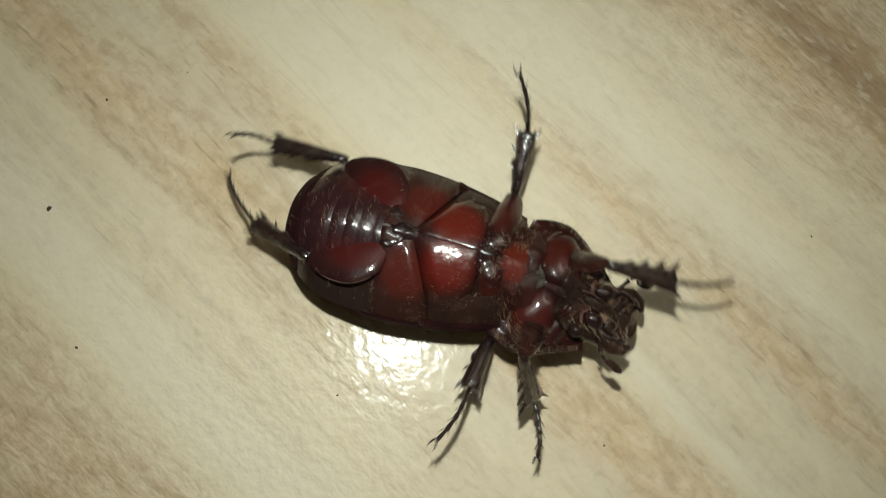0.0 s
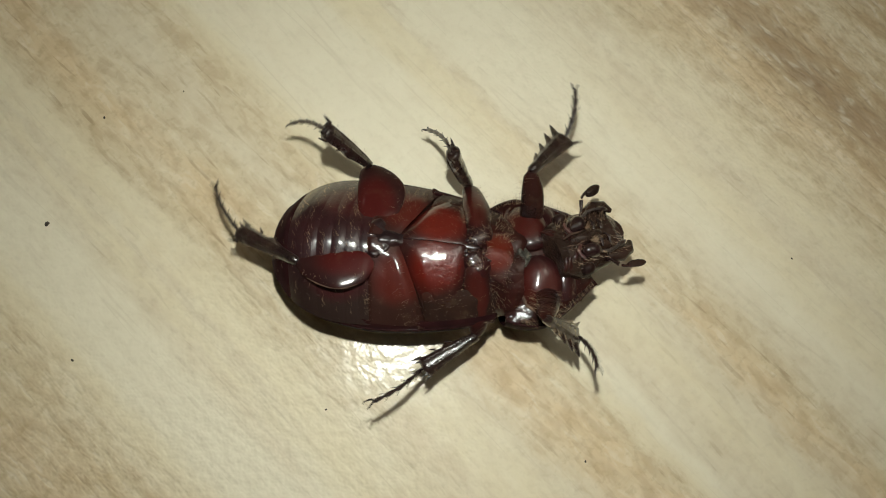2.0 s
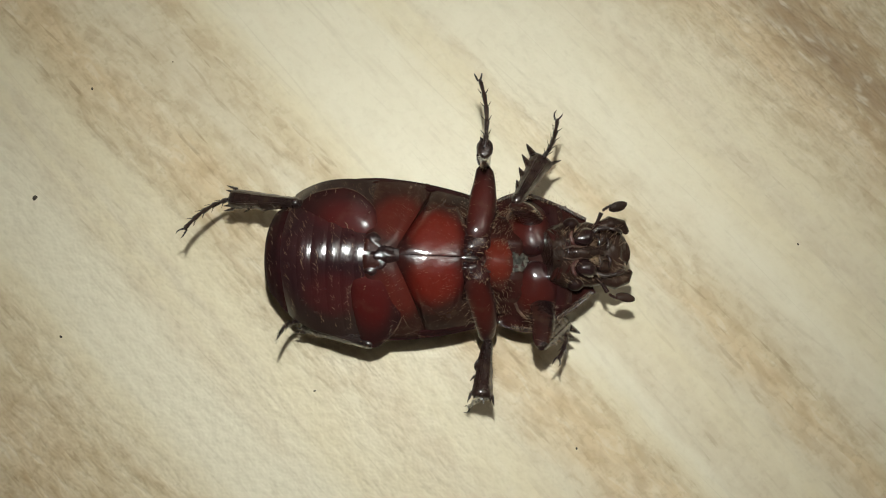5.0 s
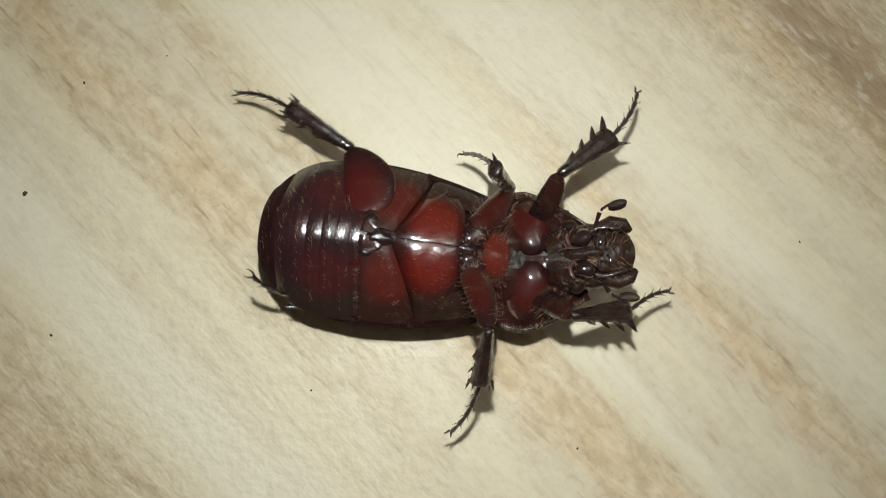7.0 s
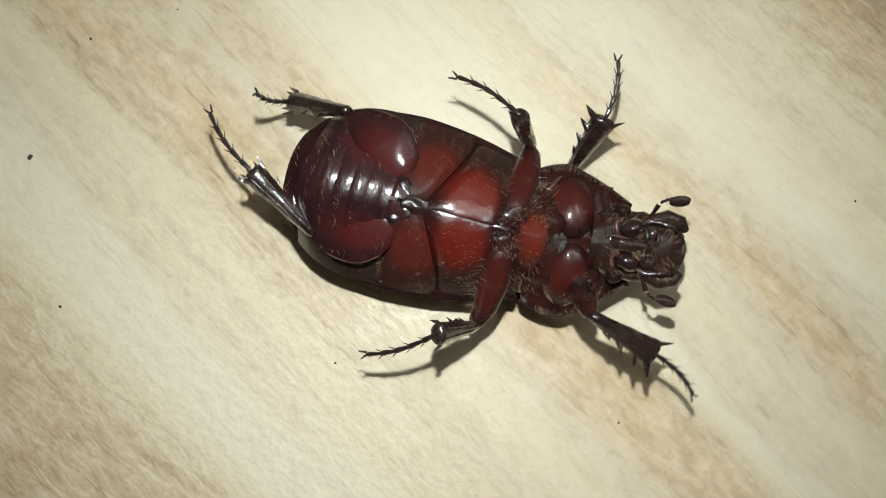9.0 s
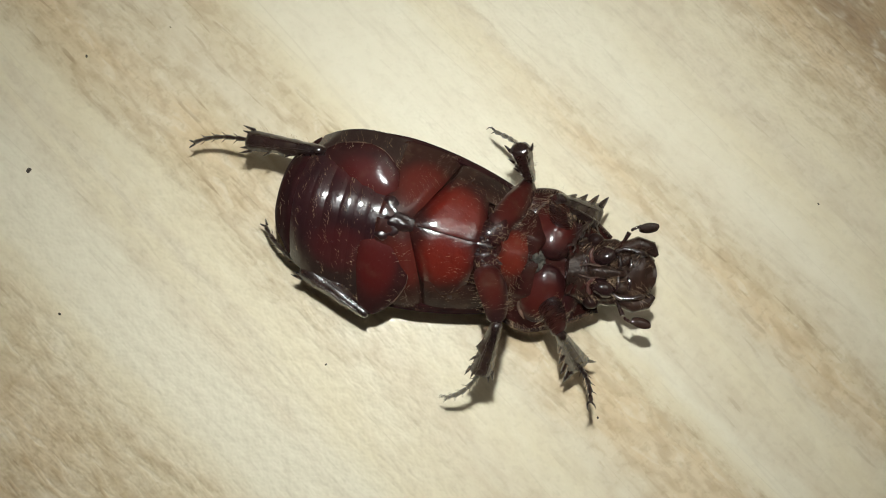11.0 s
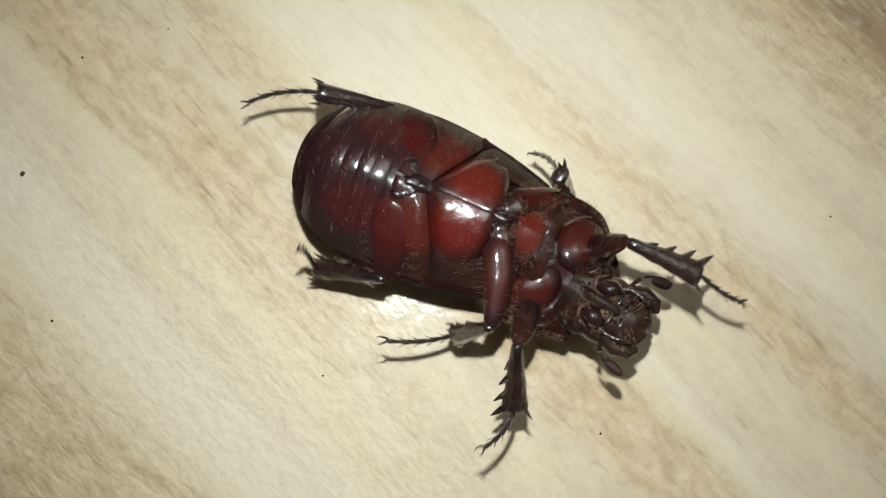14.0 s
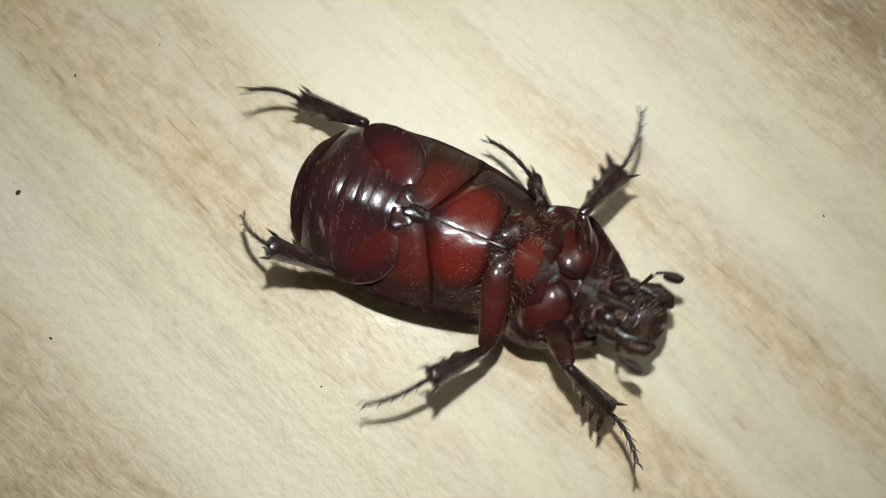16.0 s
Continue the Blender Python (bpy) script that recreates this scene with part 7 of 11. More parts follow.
    walk(tarsus, [
        (0, pose(0.009, 0, 0, 8, -7.4, -22.6)),
        (0.15, pose(0.009, 0, 0, -4.7, 25.5, -18.4)),
        (0.3, pose(0.009, 0, 0, -3.5, 58.3, -4.6)),
        (0.5, pose(0.009, 0, 0, -120.6, 74.1, -136.5)),
        (0.65, pose(0.009, 0, 0, -2, -14.3, -17.8)),
        (0.8, pose(0.009, 0, 0, 2.5, -56.4, 156)),
        (1, pose(0.009, 0, 0, 62.4, -82.1, -167.5)),
        (1.15, pose(0.009, 0, 0, -4, -13.7, -16.7)),
        (1.3, pose(0.009, 0, 0, 12, 72.5, 7.7)),
        (1.5, pose(0.009, 0, 0, -8.6, 41.3, -41.4)),
        (1.65, pose(0.009, 0, 0, 4.9, -33, -21.3)),
        (1.8, pose(0.009, 0, 0, 7.4, -69.4, 151)),
        (2, pose(0.009, 0, 0, 7.5, -3.4, -29)),
        (2.15, pose(0.009, 0, 0, 3, 2.9, -16.5)),
        (2.3, pose(0.009, 0, 0, 0.4, 10.9, -4.9)),
        (2.5, pose(0.009, 0, 0, 67, -70.5, 117.6)),
        (2.65, pose(0.009, 0, 0, 93.8, -78.7, 98.1)),
        (2.8, pose(0.009, 0, 0, 158.7, -81.8, 40.8)),
        (3, pose(0.009, 0, 0, 5.8, -12.1, -19.6)),
        (3.15, pose(0.009, 0, 0, -4.8, 35.3, -23.4)),
        (3.3, pose(0.009, 0, 0, -57.9, 74.5, -73.8)),
        (3.5, pose(0.009, 0, 0, -65.3, 21.7, -127.3)),
        (3.65, pose(0.009, 0, 0, -22.4, 52.9, -52.8)),
        (3.8, pose(0.009, 0, 0, 6.2, 2.6, -15.8)),
        (4, pose(0.009, 0, 0, 5.5, -13.4, -14.2)),
        (4.15, pose(0.009, 0, 0, 52.8, -72.1, -69.7)),
        (4.3, pose(0.009, 0, 0, -2, -50.6, 162.9)),
        (4.5, pose(0.009, 0, 0, -129.3, 58.3, -148.5)),
        (4.667, pose(0.009, 0, 0, -1.1, 63.2, -1.7)),
        (4.833, pose(0.009, 0, 0, 0.8, -36.3, 32.6)),
        (5, pose(0.009, 0, 0, 67, -70.5, 117.6)),
        (5.167, pose(0.009, 0, 0, -48.5, -80.6, 12.2)),
        (5.333, pose(0.009, 0, 0, 6.5, -37.1, -20.1)),
        (5.5, pose(0.009, 0, 0, 5.8, -12.1, -19.6)),
        (5.667, pose(0.009, 0, 0, -3.3, 23.3, -28.1)),
        (5.833, pose(0.009, 0, 0, -69.8, 53.8, -102.4)),
        (6, pose(0.009, 0, 0, -65.3, 21.7, -127.3)),
        (6.167, pose(0.009, 0, 0, -71.1, 56.4, -102.2)),
        (6.333, pose(0.009, 0, 0, -1.3, 23.2, -23.7)),
        (6.5, pose(0.009, 0, 0, 5.5, -13.4, -14.2)),
        (6.667, pose(0.009, 0, 0, 4.8, -24.3, -18)),
        (6.833, pose(0.009, 0, 0, 0.3, -43, -15)),
        (7, pose(0.009, 0, 0, -4.4, -49.8, -2.9)),
        (7.15, pose(0.009, 0, 0, -10.9, 25, -23.8)),
        (7.3, pose(0.009, 0, 0, -87.8, 58.7, -126.9)),
        (7.5, pose(0.009, 0, 0, 3.7, 16.1, -15.4)),
        (7.65, pose(0.009, 0, 0, 7.7, 6, -19.2)),
        (7.8, pose(0.009, 0, 0, 13, -3.5, -23.8)),
        (8, pose(0.009, 0, 0, -7.1, 69.1, -10.1)),
        (8.15, pose(0.009, 0, 0, -30.4, 74.4, -39.6)),
        (8.3, pose(0.009, 0, 0, -58, 74.2, -73.6)),
        (8.5, pose(0.009, 0, 0, -1.1, -42.5, -148.5)),
        (8.667, pose(0.009, 0, 0, 66.2, -59.8, -100.6)),
        (8.833, pose(0.009, 0, 0, 2.9, -17.4, -20.4)),
        (9, pose(0.009, 0, 0, -1.6, 20, -9)),
        (9.167, pose(0.009, 0, 0, -0.1, 21.4, -10.5)),
        (9.333, pose(0.009, 0, 0, 4.2, 24.1, -10.5)),
        (9.5, pose(0.009, 0, 0, 6.3, 25.3, -8.6)),
        (9.667, pose(0.009, 0, 0, 5.5, 24.4, -9.7)),
        (9.833, pose(0.009, 0, 0, 3.3, 22.4, -10.4)),
        (10, pose(0.009, 0, 0, 2.1, 21.3, -10.2)),
        (10.167, pose(0.009, 0, 0, 2.5, 19.9, -11.5)),
        (10.333, pose(0.009, 0, 0, 3.3, 17.4, -14)),
        (10.5, pose(0.009, 0, 0, 3.7, 16.1, -15.4)),
        (10.667, pose(0.009, 0, 0, 4.1, 17, -13.7)),
        (10.833, pose(0.009, 0, 0, 4.4, 18.4, -10.3)),
        (11, pose(0.009, 0, 0, 4.2, 19, -8.3)),
        (11.15, pose(0.009, 0, 0, 28.5, -65.5, -37.7)),
        (11.3, pose(0.009, 0, 0, -81.1, -43, -169.3)),
        (11.5, pose(0.009, 0, 0, -12, -64.2, -163.1)),
        (11.65, pose(0.009, 0, 0, 19.2, -54.9, -34.5)),
        (11.8, pose(0.009, 0, 0, 4.1, -0.5, -12)),
        (12, pose(0.009, 0, 0, -1.6, 20, -9)),
        (12.15, pose(0.009, 0, 0, -3.4, 41.8, -8.3)),
        (12.3, pose(0.009, 0, 0, -5.2, 63.6, -7.9)),
        (12.5, pose(0.009, 0, 0, 6.3, 25.3, -8.6)),
        (12.65, pose(0.009, 0, 0, -12.1, 79.8, -66.4)),
        (12.8, pose(0.009, 0, 0, 145.6, -25.1, -152.4)),
        (13, pose(0.009, 0, 0, 2.1, 21.3, -10.2)),
        (13.15, pose(0.009, 0, 0, 1.3, 17.7, -9.7)),
        (13.3, pose(0.009, 0, 0, 0.6, 13.9, -8.5)),
        (13.5, pose(0.009, 0, 0, 2.4, 5.7, -8.3)),
        (13.65, pose(0.009, 0, 0, -11.1, 49.8, -26.6)),
        (13.8, pose(0.009, 0, 0, -81.3, 51.1, -107.1)),
        (14, pose(0.009, 0, 0, -7.1, -70.6, 179.4)),
        (14.15, pose(0.009, 0, 0, -3, -48.9, 155.9)),
        (14.3, pose(0.009, 0, 0, -81.8, -43, 149.1)),
        (14.5, pose(0.009, 0, 0, 17.6, -80.5, -175.3)),
        (14.65, pose(0.009, 0, 0, -1.8, -11.3, -7.3)),
        (14.8, pose(0.009, 0, 0, -30.2, 74.7, -35.4)),
        (15, pose(0.009, 0, 0, -88.2, 73.1, -107)),
        (15.15, pose(0.009, 0, 0, -108.1, 67.1, -129)),
        (15.3, pose(0.009, 0, 0, -110.6, 55.9, -135)),
        (15.5, pose(0.009, 0, 0, 79.8, 47.6, -149.3)),
        (15.65, pose(0.009, 0, 0, -89, 44.6, -133)),
        (15.8, pose(0.009, 0, 0, -92.4, 62.8, -114.9)),
        (16, pose(0.009, 0, 0, -83.5, 67.6, -105.1)),
    ])
    femur, tibia, tarsus = limbs["middle", 1]
    walk(femur, [
        (0, pose(0.0098, 0.0022, 0.0001, 0, 35.2, 84.3)),
        (0.15, pose(0.0098, 0.0022, 0.0001, 0, 25.3, 86.3)),
        (0.3, pose(0.0098, 0.0022, 0.0001, 0, 15.4, 88)),
        (0.5, pose(0.0098, 0.0022, 0.0001, 0, -2.9, 82.3)),
        (0.65, pose(0.0098, 0.0022, 0.0001, 0, 12.5, 84.1)),
        (0.8, pose(0.0098, 0.0022, 0.0001, 0, 27.8, 86)),
        (1, pose(0.0098, 0.0022, 0.0001, 0, 23, 91.4)),
        (1.15, pose(0.0098, 0.0022, 0.0001, 0, 20.3, 88.9)),
        (1.3, pose(0.0098, 0.0022, 0.0001, 0, 17.5, 86.5)),
        (1.5, pose(0.0098, 0.0022, 0.0001, 0, 11, 89.4)),
        (1.65, pose(0.0098, 0.0022, 0.0001, 0, 17.7, 91.1)),
        (1.8, pose(0.0098, 0.0022, 0.0001, 0, 24.5, 93)),
        (2, pose(0.0098, 0.0022, 0.0001, 0, 30.2, 101.7)),
        (2.15, pose(0.0098, 0.0022, 0.0001, 0, 25.1, 97.6)),
        (2.3, pose(0.0098, 0.0022, 0.0001, 0, 19.9, 93.8)),
        (2.5, pose(0.0098, 0.0022, 0.0001, 0, 12.3, 84.6)),
        (2.65, pose(0.0098, 0.0022, 0.0001, 0, 19.8, 88.8)),
        (2.8, pose(0.0098, 0.0022, 0.0001, 0, 27.2, 93.5)),
        (3, pose(0.0098, 0.0022, 0.0001, 0, 28.4, 94.6)),
        (3.15, pose(0.0098, 0.0022, 0.0001, 0, 27.9, 94.5)),
        (3.3, pose(0.0098, 0.0022, 0.0001, 0, 27.3, 94.4)),
        (3.5, pose(0.0098, 0.0022, 0.0001, 0, 19.5, 86.4)),
        (3.65, pose(0.0098, 0.0022, 0.0001, 0, 26.4, 85.7)),
        (3.8, pose(0.0098, 0.0022, 0.0001, 0, 33.2, 84.9)),
        (4, pose(0.0098, 0.0022, 0.0001, 0, 30.4, 96)),
        (4.15, pose(0.0098, 0.0022, 0.0001, 0, 37.1, 90.5)),
        (4.3, pose(0.0098, 0.0022, 0.0001, 0, 43.5, 84)),
        (4.5, pose(0.0098, 0.0022, 0.0001, 0, 44.1, 76.7)),
        (4.667, pose(0.0098, 0.0022, 0.0001, 0, 35.9, 79.3)),
        (4.833, pose(0.0098, 0.0022, 0.0001, 0, 20.6, 83)),
        (5, pose(0.0098, 0.0022, 0.0001, 0, 12.3, 84.6)),
        (5.167, pose(0.0098, 0.0022, 0.0001, 0, 16.5, 87)),
        (5.333, pose(0.0098, 0.0022, 0.0001, 0, 24.3, 91.8)),
        (5.5, pose(0.0098, 0.0022, 0.0001, 0, 28.4, 94.6)),
        (5.667, pose(0.0098, 0.0022, 0.0001, 0, 26.1, 92.3)),
        (5.833, pose(0.0098, 0.0022, 0.0001, 0, 21.9, 88.4)),
        (6, pose(0.0098, 0.0022, 0.0001, 0, 19.5, 86.4)),
        (6.167, pose(0.0098, 0.0022, 0.0001, 0, 22.4, 88.7)),
        (6.333, pose(0.0098, 0.0022, 0.0001, 0, 27.6, 93.3)),
        (6.5, pose(0.0098, 0.0022, 0.0001, 0, 30.4, 96)),
        (6.667, pose(0.0098, 0.0022, 0.0001, 0, 32, 86.6)),
        (6.833, pose(0.0098, 0.0022, 0.0001, 0, 33.1, 68.7)),
        (7, pose(0.0098, 0.0022, 0.0001, 0, 32.6, 58.9)),
        (7.15, pose(0.0098, 0.0022, 0.0001, 0, 31.8, 72.8)),
        (7.3, pose(0.0098, 0.0022, 0.0001, 0, 29.6, 86.2)),
        (7.5, pose(0.0098, 0.0022, 0.0001, 0, 11.6, 88.9)),
        (7.65, pose(0.0098, 0.0022, 0.0001, 0, 27.9, 82.4)),
        (7.8, pose(0.0098, 0.0022, 0.0001, 0, 43.7, 73.6)),
        (8, pose(0.0098, 0.0022, 0.0001, 0, 39.6, 76.7)),
        (8.15, pose(0.0098, 0.0022, 0.0001, 0, 37.4, 66.9)),
        (8.3, pose(0.0098, 0.0022, 0.0001, 0, 34.4, 57.8)),
        (8.5, pose(0.0098, 0.0022, 0.0001, 0, 42.8, 72.8)),
        (8.667, pose(0.0098, 0.0022, 0.0001, 0, 41.1, 76.4)),
        (8.833, pose(0.0098, 0.0022, 0.0001, 0, 37.6, 82.6)),
        (9, pose(0.0098, 0.0022, 0.0001, 0, 35.6, 85.8)),
        (9.167, pose(0.0098, 0.0022, 0.0001, 0, 36.5, 77.8)),
        (9.333, pose(0.0098, 0.0022, 0.0001, 0, 36.9, 62.8)),
        (9.5, pose(0.0098, 0.0022, 0.0001, 0, 36.3, 54.8)),
        (9.667, pose(0.0098, 0.0022, 0.0001, 0, 31.9, 67.8)),
        (9.833, pose(0.0098, 0.0022, 0.0001, 0, 21, 88.7)),
        (10, pose(0.0098, 0.0022, 0.0001, 0, 14.1, 98.6)),
        (10.167, pose(0.0098, 0.0022, 0.0001, 0, 13.5, 96)),
        (10.333, pose(0.0098, 0.0022, 0.0001, 0, 12.3, 91.4)),
        (10.5, pose(0.0098, 0.0022, 0.0001, 0, 11.6, 88.9)),
        (10.667, pose(0.0098, 0.0022, 0.0001, 0, 19, 83.9)),
        (10.833, pose(0.0098, 0.0022, 0.0001, 0, 32.2, 73.2)),
        (11, pose(0.0098, 0.0022, 0.0001, 0, 38.9, 66.2)),
        (11.15, pose(0.0098, 0.0022, 0.0001, 0, 39.5, 77.7)),
        (11.3, pose(0.0098, 0.0022, 0.0001, 0, 38.9, 89.3)),
        (11.5, pose(0.0098, 0.0022, 0.0001, 0, 9.8, 105.7)),
        (11.65, pose(0.0098, 0.0022, 0.0001, 0, 21.9, 96.7)),
        (11.8, pose(0.0098, 0.0022, 0.0001, 0, 33.4, 86.1)),
        (12, pose(0.0098, 0.0022, 0.0001, 0, 35.6, 85.8)),
        (12.15, pose(0.0098, 0.0022, 0.0001, 0, 33.1, 71.2)),
        (12.3, pose(0.0098, 0.0022, 0.0001, 0, 29.1, 57.6)),
        (12.5, pose(0.0098, 0.0022, 0.0001, 0, 36.3, 54.8)),
        (12.65, pose(0.0098, 0.0022, 0.0001, 0, 46.1, 62.9)),
        (12.8, pose(0.0098, 0.0022, 0.0001, 6.2, 55.1, 74.5)),
        (13, pose(0.0098, 0.0022, 0.0001, 0, 14.1, 98.6)),
        (13.15, pose(0.0098, 0.0022, 0.0001, 0, 20.8, 94.5)),
        (13.3, pose(0.0098, 0.0022, 0.0001, 0, 27.4, 90.1)),
        (13.5, pose(0.0098, 0.0022, 0.0001, 0, 7.4, 90.2)),
        (13.65, pose(0.0098, 0.0022, 0.0001, 0, 28.8, 68.2)),
        (13.8, pose(0.0098, 0.0022, 0.0001, 0, 45, 36.5)),
        (14, pose(0.0098, 0.0022, 0.0001, 0, 37.6, 40.7)),
        (14.15, pose(0.0098, 0.0022, 0.0001, 0, 39.6, 62.3)),
        (14.3, pose(0.0098, 0.0022, 0.0001, 0, 37.6, 84)),
        (14.5, pose(0.0098, 0.0022, 0.0001, 0, 21.6, 96.3)),
        (14.65, pose(0.0098, 0.0022, 0.0001, 0, 41.4, 82.1)),
        (14.8, pose(0.0098, 0.0022, 0.0001, 13.7, 58.1, 56.6)),
        (15, pose(0.0098, 0.0022, 0.0001, 0, 48.2, 48.3)),
        (15.15, pose(0.0098, 0.0022, 0.0001, 0, 48.8, 55.4)),
        (15.3, pose(0.0098, 0.0022, 0.0001, 0, 48.9, 62.6)),
        (15.5, pose(0.0098, 0.0022, 0.0001, 0, 45.4, 92.1)),
        (15.65, pose(0.0098, 0.0022, 0.0001, 0, 42.6, 85.6)),
        (15.8, pose(0.0098, 0.0022, 0.0001, 0, 39.5, 79.8)),
        (16, pose(0.0098, 0.0022, 0.0001, 0, 50.7, 57)),
    ])
    walk(tibia, [
        (0, pose(0.01053, 0.00952, -0.00509, 0, -25.2, 94.2)),
        (0.15, pose(0.01033, 0.01032, -0.00375, 0, -42.8, 102.6)),
        (0.3, pose(0.0101, 0.01087, -0.00229, -25.5, -59.3, 117.9)),
        (0.5, pose(0.011, 0.01111, 0.00056, 0, 17.6, 94.4)),
        (0.65, pose(0.01071, 0.01094, -0.00184, 0, -4.5, 98.5)),
        (0.8, pose(0.01035, 0.01014, -0.0041, 0, -26.5, 102.9)),
        (1, pose(0.00959, 0.01048, -0.00341, 0, -49.7, 129.4)),
        (1.15, pose(0.00996, 0.01064, -0.00302, -18.9, -58.2, 123.3)),
        (1.3, pose(0.01033, 0.01077, -0.00261, -68.2, -66.2, 113.6)),
        (1.5, pose(0.0099, 0.01103, -0.00161, -113.2, -74.7, 117.7)),
        (1.65, pose(0.00963, 0.01077, -0.00264, -36, -60.9, 129.1)),
        (1.8, pose(0.00937, 0.01038, -0.00363, 0, -46.8, 133.6)),
        (2, pose(0.00822, 0.00982, -0.00442, -158.7, -70.7, 163.6)),
        (2.15, pose(0.00873, 0.01028, -0.00372, -102.4, -66.7, 146.7)),
        (2.3, pose(0.00925, 0.01064, -0.00296, -40.7, -61.5, 135.1)),
        (2.5, pose(0.01063, 0.01096, -0.00182, -157.1, -84.2, 157.3)),
        (2.65, pose(0.00997, 0.01067, -0.00295, -26.1, -59.6, 133.4)),
        (2.8, pose(0.00931, 0.01019, -0.00402, 0, -34.4, 130.5)),
        (3, pose(0.00917, 0.01009, -0.00418, -44.7, -62.2, 154.8)),
        (3.15, pose(0.00918, 0.01013, -0.00411, 0, -50.7, 134.5)),
        (3.3, pose(0.00918, 0.01017, -0.00403, 0, -37.2, 122.8)),
        (3.5, pose(0.01034, 0.01067, -0.00291, -43.8, -62.1, 120.2)),
        (3.65, pose(0.01041, 0.01024, -0.0039, -14.3, -57.2, 122.7)),
        (3.8, pose(0.01047, 0.0097, -0.00483, 0, -52.2, 124.6)),
        (4, pose(0.00899, 0.00992, -0.00445, 0, -30.8, 124.6)),
        (4.15, pose(0.00974, 0.00938, -0.00532, 0, -48.1, 127)),
        (4.3, pose(0.01049, 0.00869, -0.00609, -74.9, -65.3, 131.9)),
        (4.5, pose(0.01128, 0.00849, -0.00617, -40.4, -61.5, 131.7)),
        (4.667, pose(0.01115, 0.00936, -0.00518, -93.4, -67.5, 133.5)),
        (4.833, pose(0.01083, 0.01056, -0.00306, -139.5, -78.5, 141.3)),
        (5, pose(0.01063, 0.01096, -0.00182, -157.1, -84.2, 157.3)),
        (5.167, pose(0.01025, 0.01082, -0.00246, -154.5, -78.5, 155.8)),
        (5.333, pose(0.00955, 0.0104, -0.0036, -125, -67.9, 155)),
        (5.5, pose(0.00917, 0.01009, -0.00418, -44.7, -62.2, 154.8)),
        (5.667, pose(0.00947, 0.01027, -0.00386, -56.9, -63, 146)),
        (5.833, pose(0.01003, 0.01055, -0.00325, -52.7, -63, 129)),
        (6, pose(0.01034, 0.01067, -0.00291, -43.8, -62.1, 120.2)),
        (6.167, pose(0.00999, 0.01052, -0.00333, -2.5, -54, 122)),
        (6.333, pose(0.00934, 0.01016, -0.00407, 0, -38.9, 123.9)),
        (6.5, pose(0.00899, 0.00992, -0.00445, 0, -30.8, 124.6)),
        (6.667, pose(0.01025, 0.00982, -0.00467, 0, -41.8, 131.3)),
        (6.833, pose(0.01254, 0.00922, -0.00482, -25.1, -60.2, 153)),
        (7, pose(0.01371, 0.00869, -0.00475, -168.1, -67.2, 176)),
        (7.15, pose(0.01206, 0.0095, -0.00465, -9.8, -56.8, 145)),
        (7.3, pose(0.01032, 0.01001, -0.00435, 0, -42.2, 129.3)),
        (7.5, pose(0.00997, 0.01101, -0.00171, 0, -51, 110.2)),
        (7.65, pose(0.01085, 0.01009, -0.00411, -5.9, -55, 119.1)),
        (7.8, pose(0.01164, 0.00844, -0.00612, -19.2, -58.3, 129.8)),
        (8, pose(0.0114, 0.00895, -0.00563, 0, -52.8, 139.6)),
        (8.15, pose(0.0126, 0.00878, -0.00536, -28, -60.4, 150.3)),
        (8.3, pose(0.01375, 0.00848, -0.00499, -138.6, -66.7, 166.7)),
        (8.5, pose(0.01176, 0.00851, -0.00601, -109.6, -68.3, 143)),
        (8.667, pose(0.01139, 0.0088, -0.00581, -104.9, -67.4, 143.8)),
        (8.833, pose(0.01071, 0.00927, -0.00539, -92.4, -65.9, 145.2)),
        (9, pose(0.01034, 0.0095, -0.00513, -83.5, -65.1, 145.9)),
        (9.167, pose(0.01133, 0.00927, -0.00526, -91.4, -65.7, 146.7)),
        (9.333, pose(0.01309, 0.0086, -0.0053, -105.1, -66.8, 148.4)),
        (9.5, pose(0.01399, 0.00813, -0.00522, -111.7, -67.4, 149.4)),
        (9.667, pose(0.01268, 0.00927, -0.00466, -72.1, -64.5, 139.1)),
        (9.833, pose(0.00999, 0.0106, -0.00312, -17.5, -57.9, 125.4)),
        (10, pose(0.0085, 0.01083, -0.00209, -2.2, -53.9, 120)),
        (10.167, pose(0.00888, 0.0109, -0.002, -0.2, -53.2, 117.3)),
        (10.333, pose(0.00959, 0.01099, -0.00182, 0, -51.8, 112.6)),
        (10.5, pose(0.00997, 0.01101, -0.00171, 0, -51, 110.2)),
        (10.667, pose(0.01071, 0.01066, -0.00283, -3.1, -54.2, 116.5)),
        (10.833, pose(0.012, 0.00949, -0.0047, -23.2, -59, 130.8)),
        (11, pose(0.01263, 0.00861, -0.00555, -34.9, -60.9, 140)),
        (11.15, pose(0.01127, 0.00899, -0.00563, 0, -52.2, 135.3)),
        (11.3, pose(0.00988, 0.0092, -0.00556, 0, -43.5, 132.2)),
        (11.5, pose(0.00741, 0.01074, -0.00144, -20.9, -58.7, 133.1)),
        (11.65, pose(0.00883, 0.01049, -0.00325, -65.3, -63.9, 138.3)),
        (11.8, pose(0.01031, 0.0097, -0.00485, -117.3, -68.9, 145.7)),
        (12, pose(0.01034, 0.0095, -0.00513, -83.5, -65.1, 145.9)),
        (12.15, pose(0.01223, 0.00933, -0.00482, -111.4, -67.7, 147.2)),
        (12.3, pose(0.01402, 0.00884, -0.00428, -140.7, -70.3, 148.8)),
        (12.5, pose(0.01399, 0.00813, -0.00522, -111.7, -67.4, 149.4)),
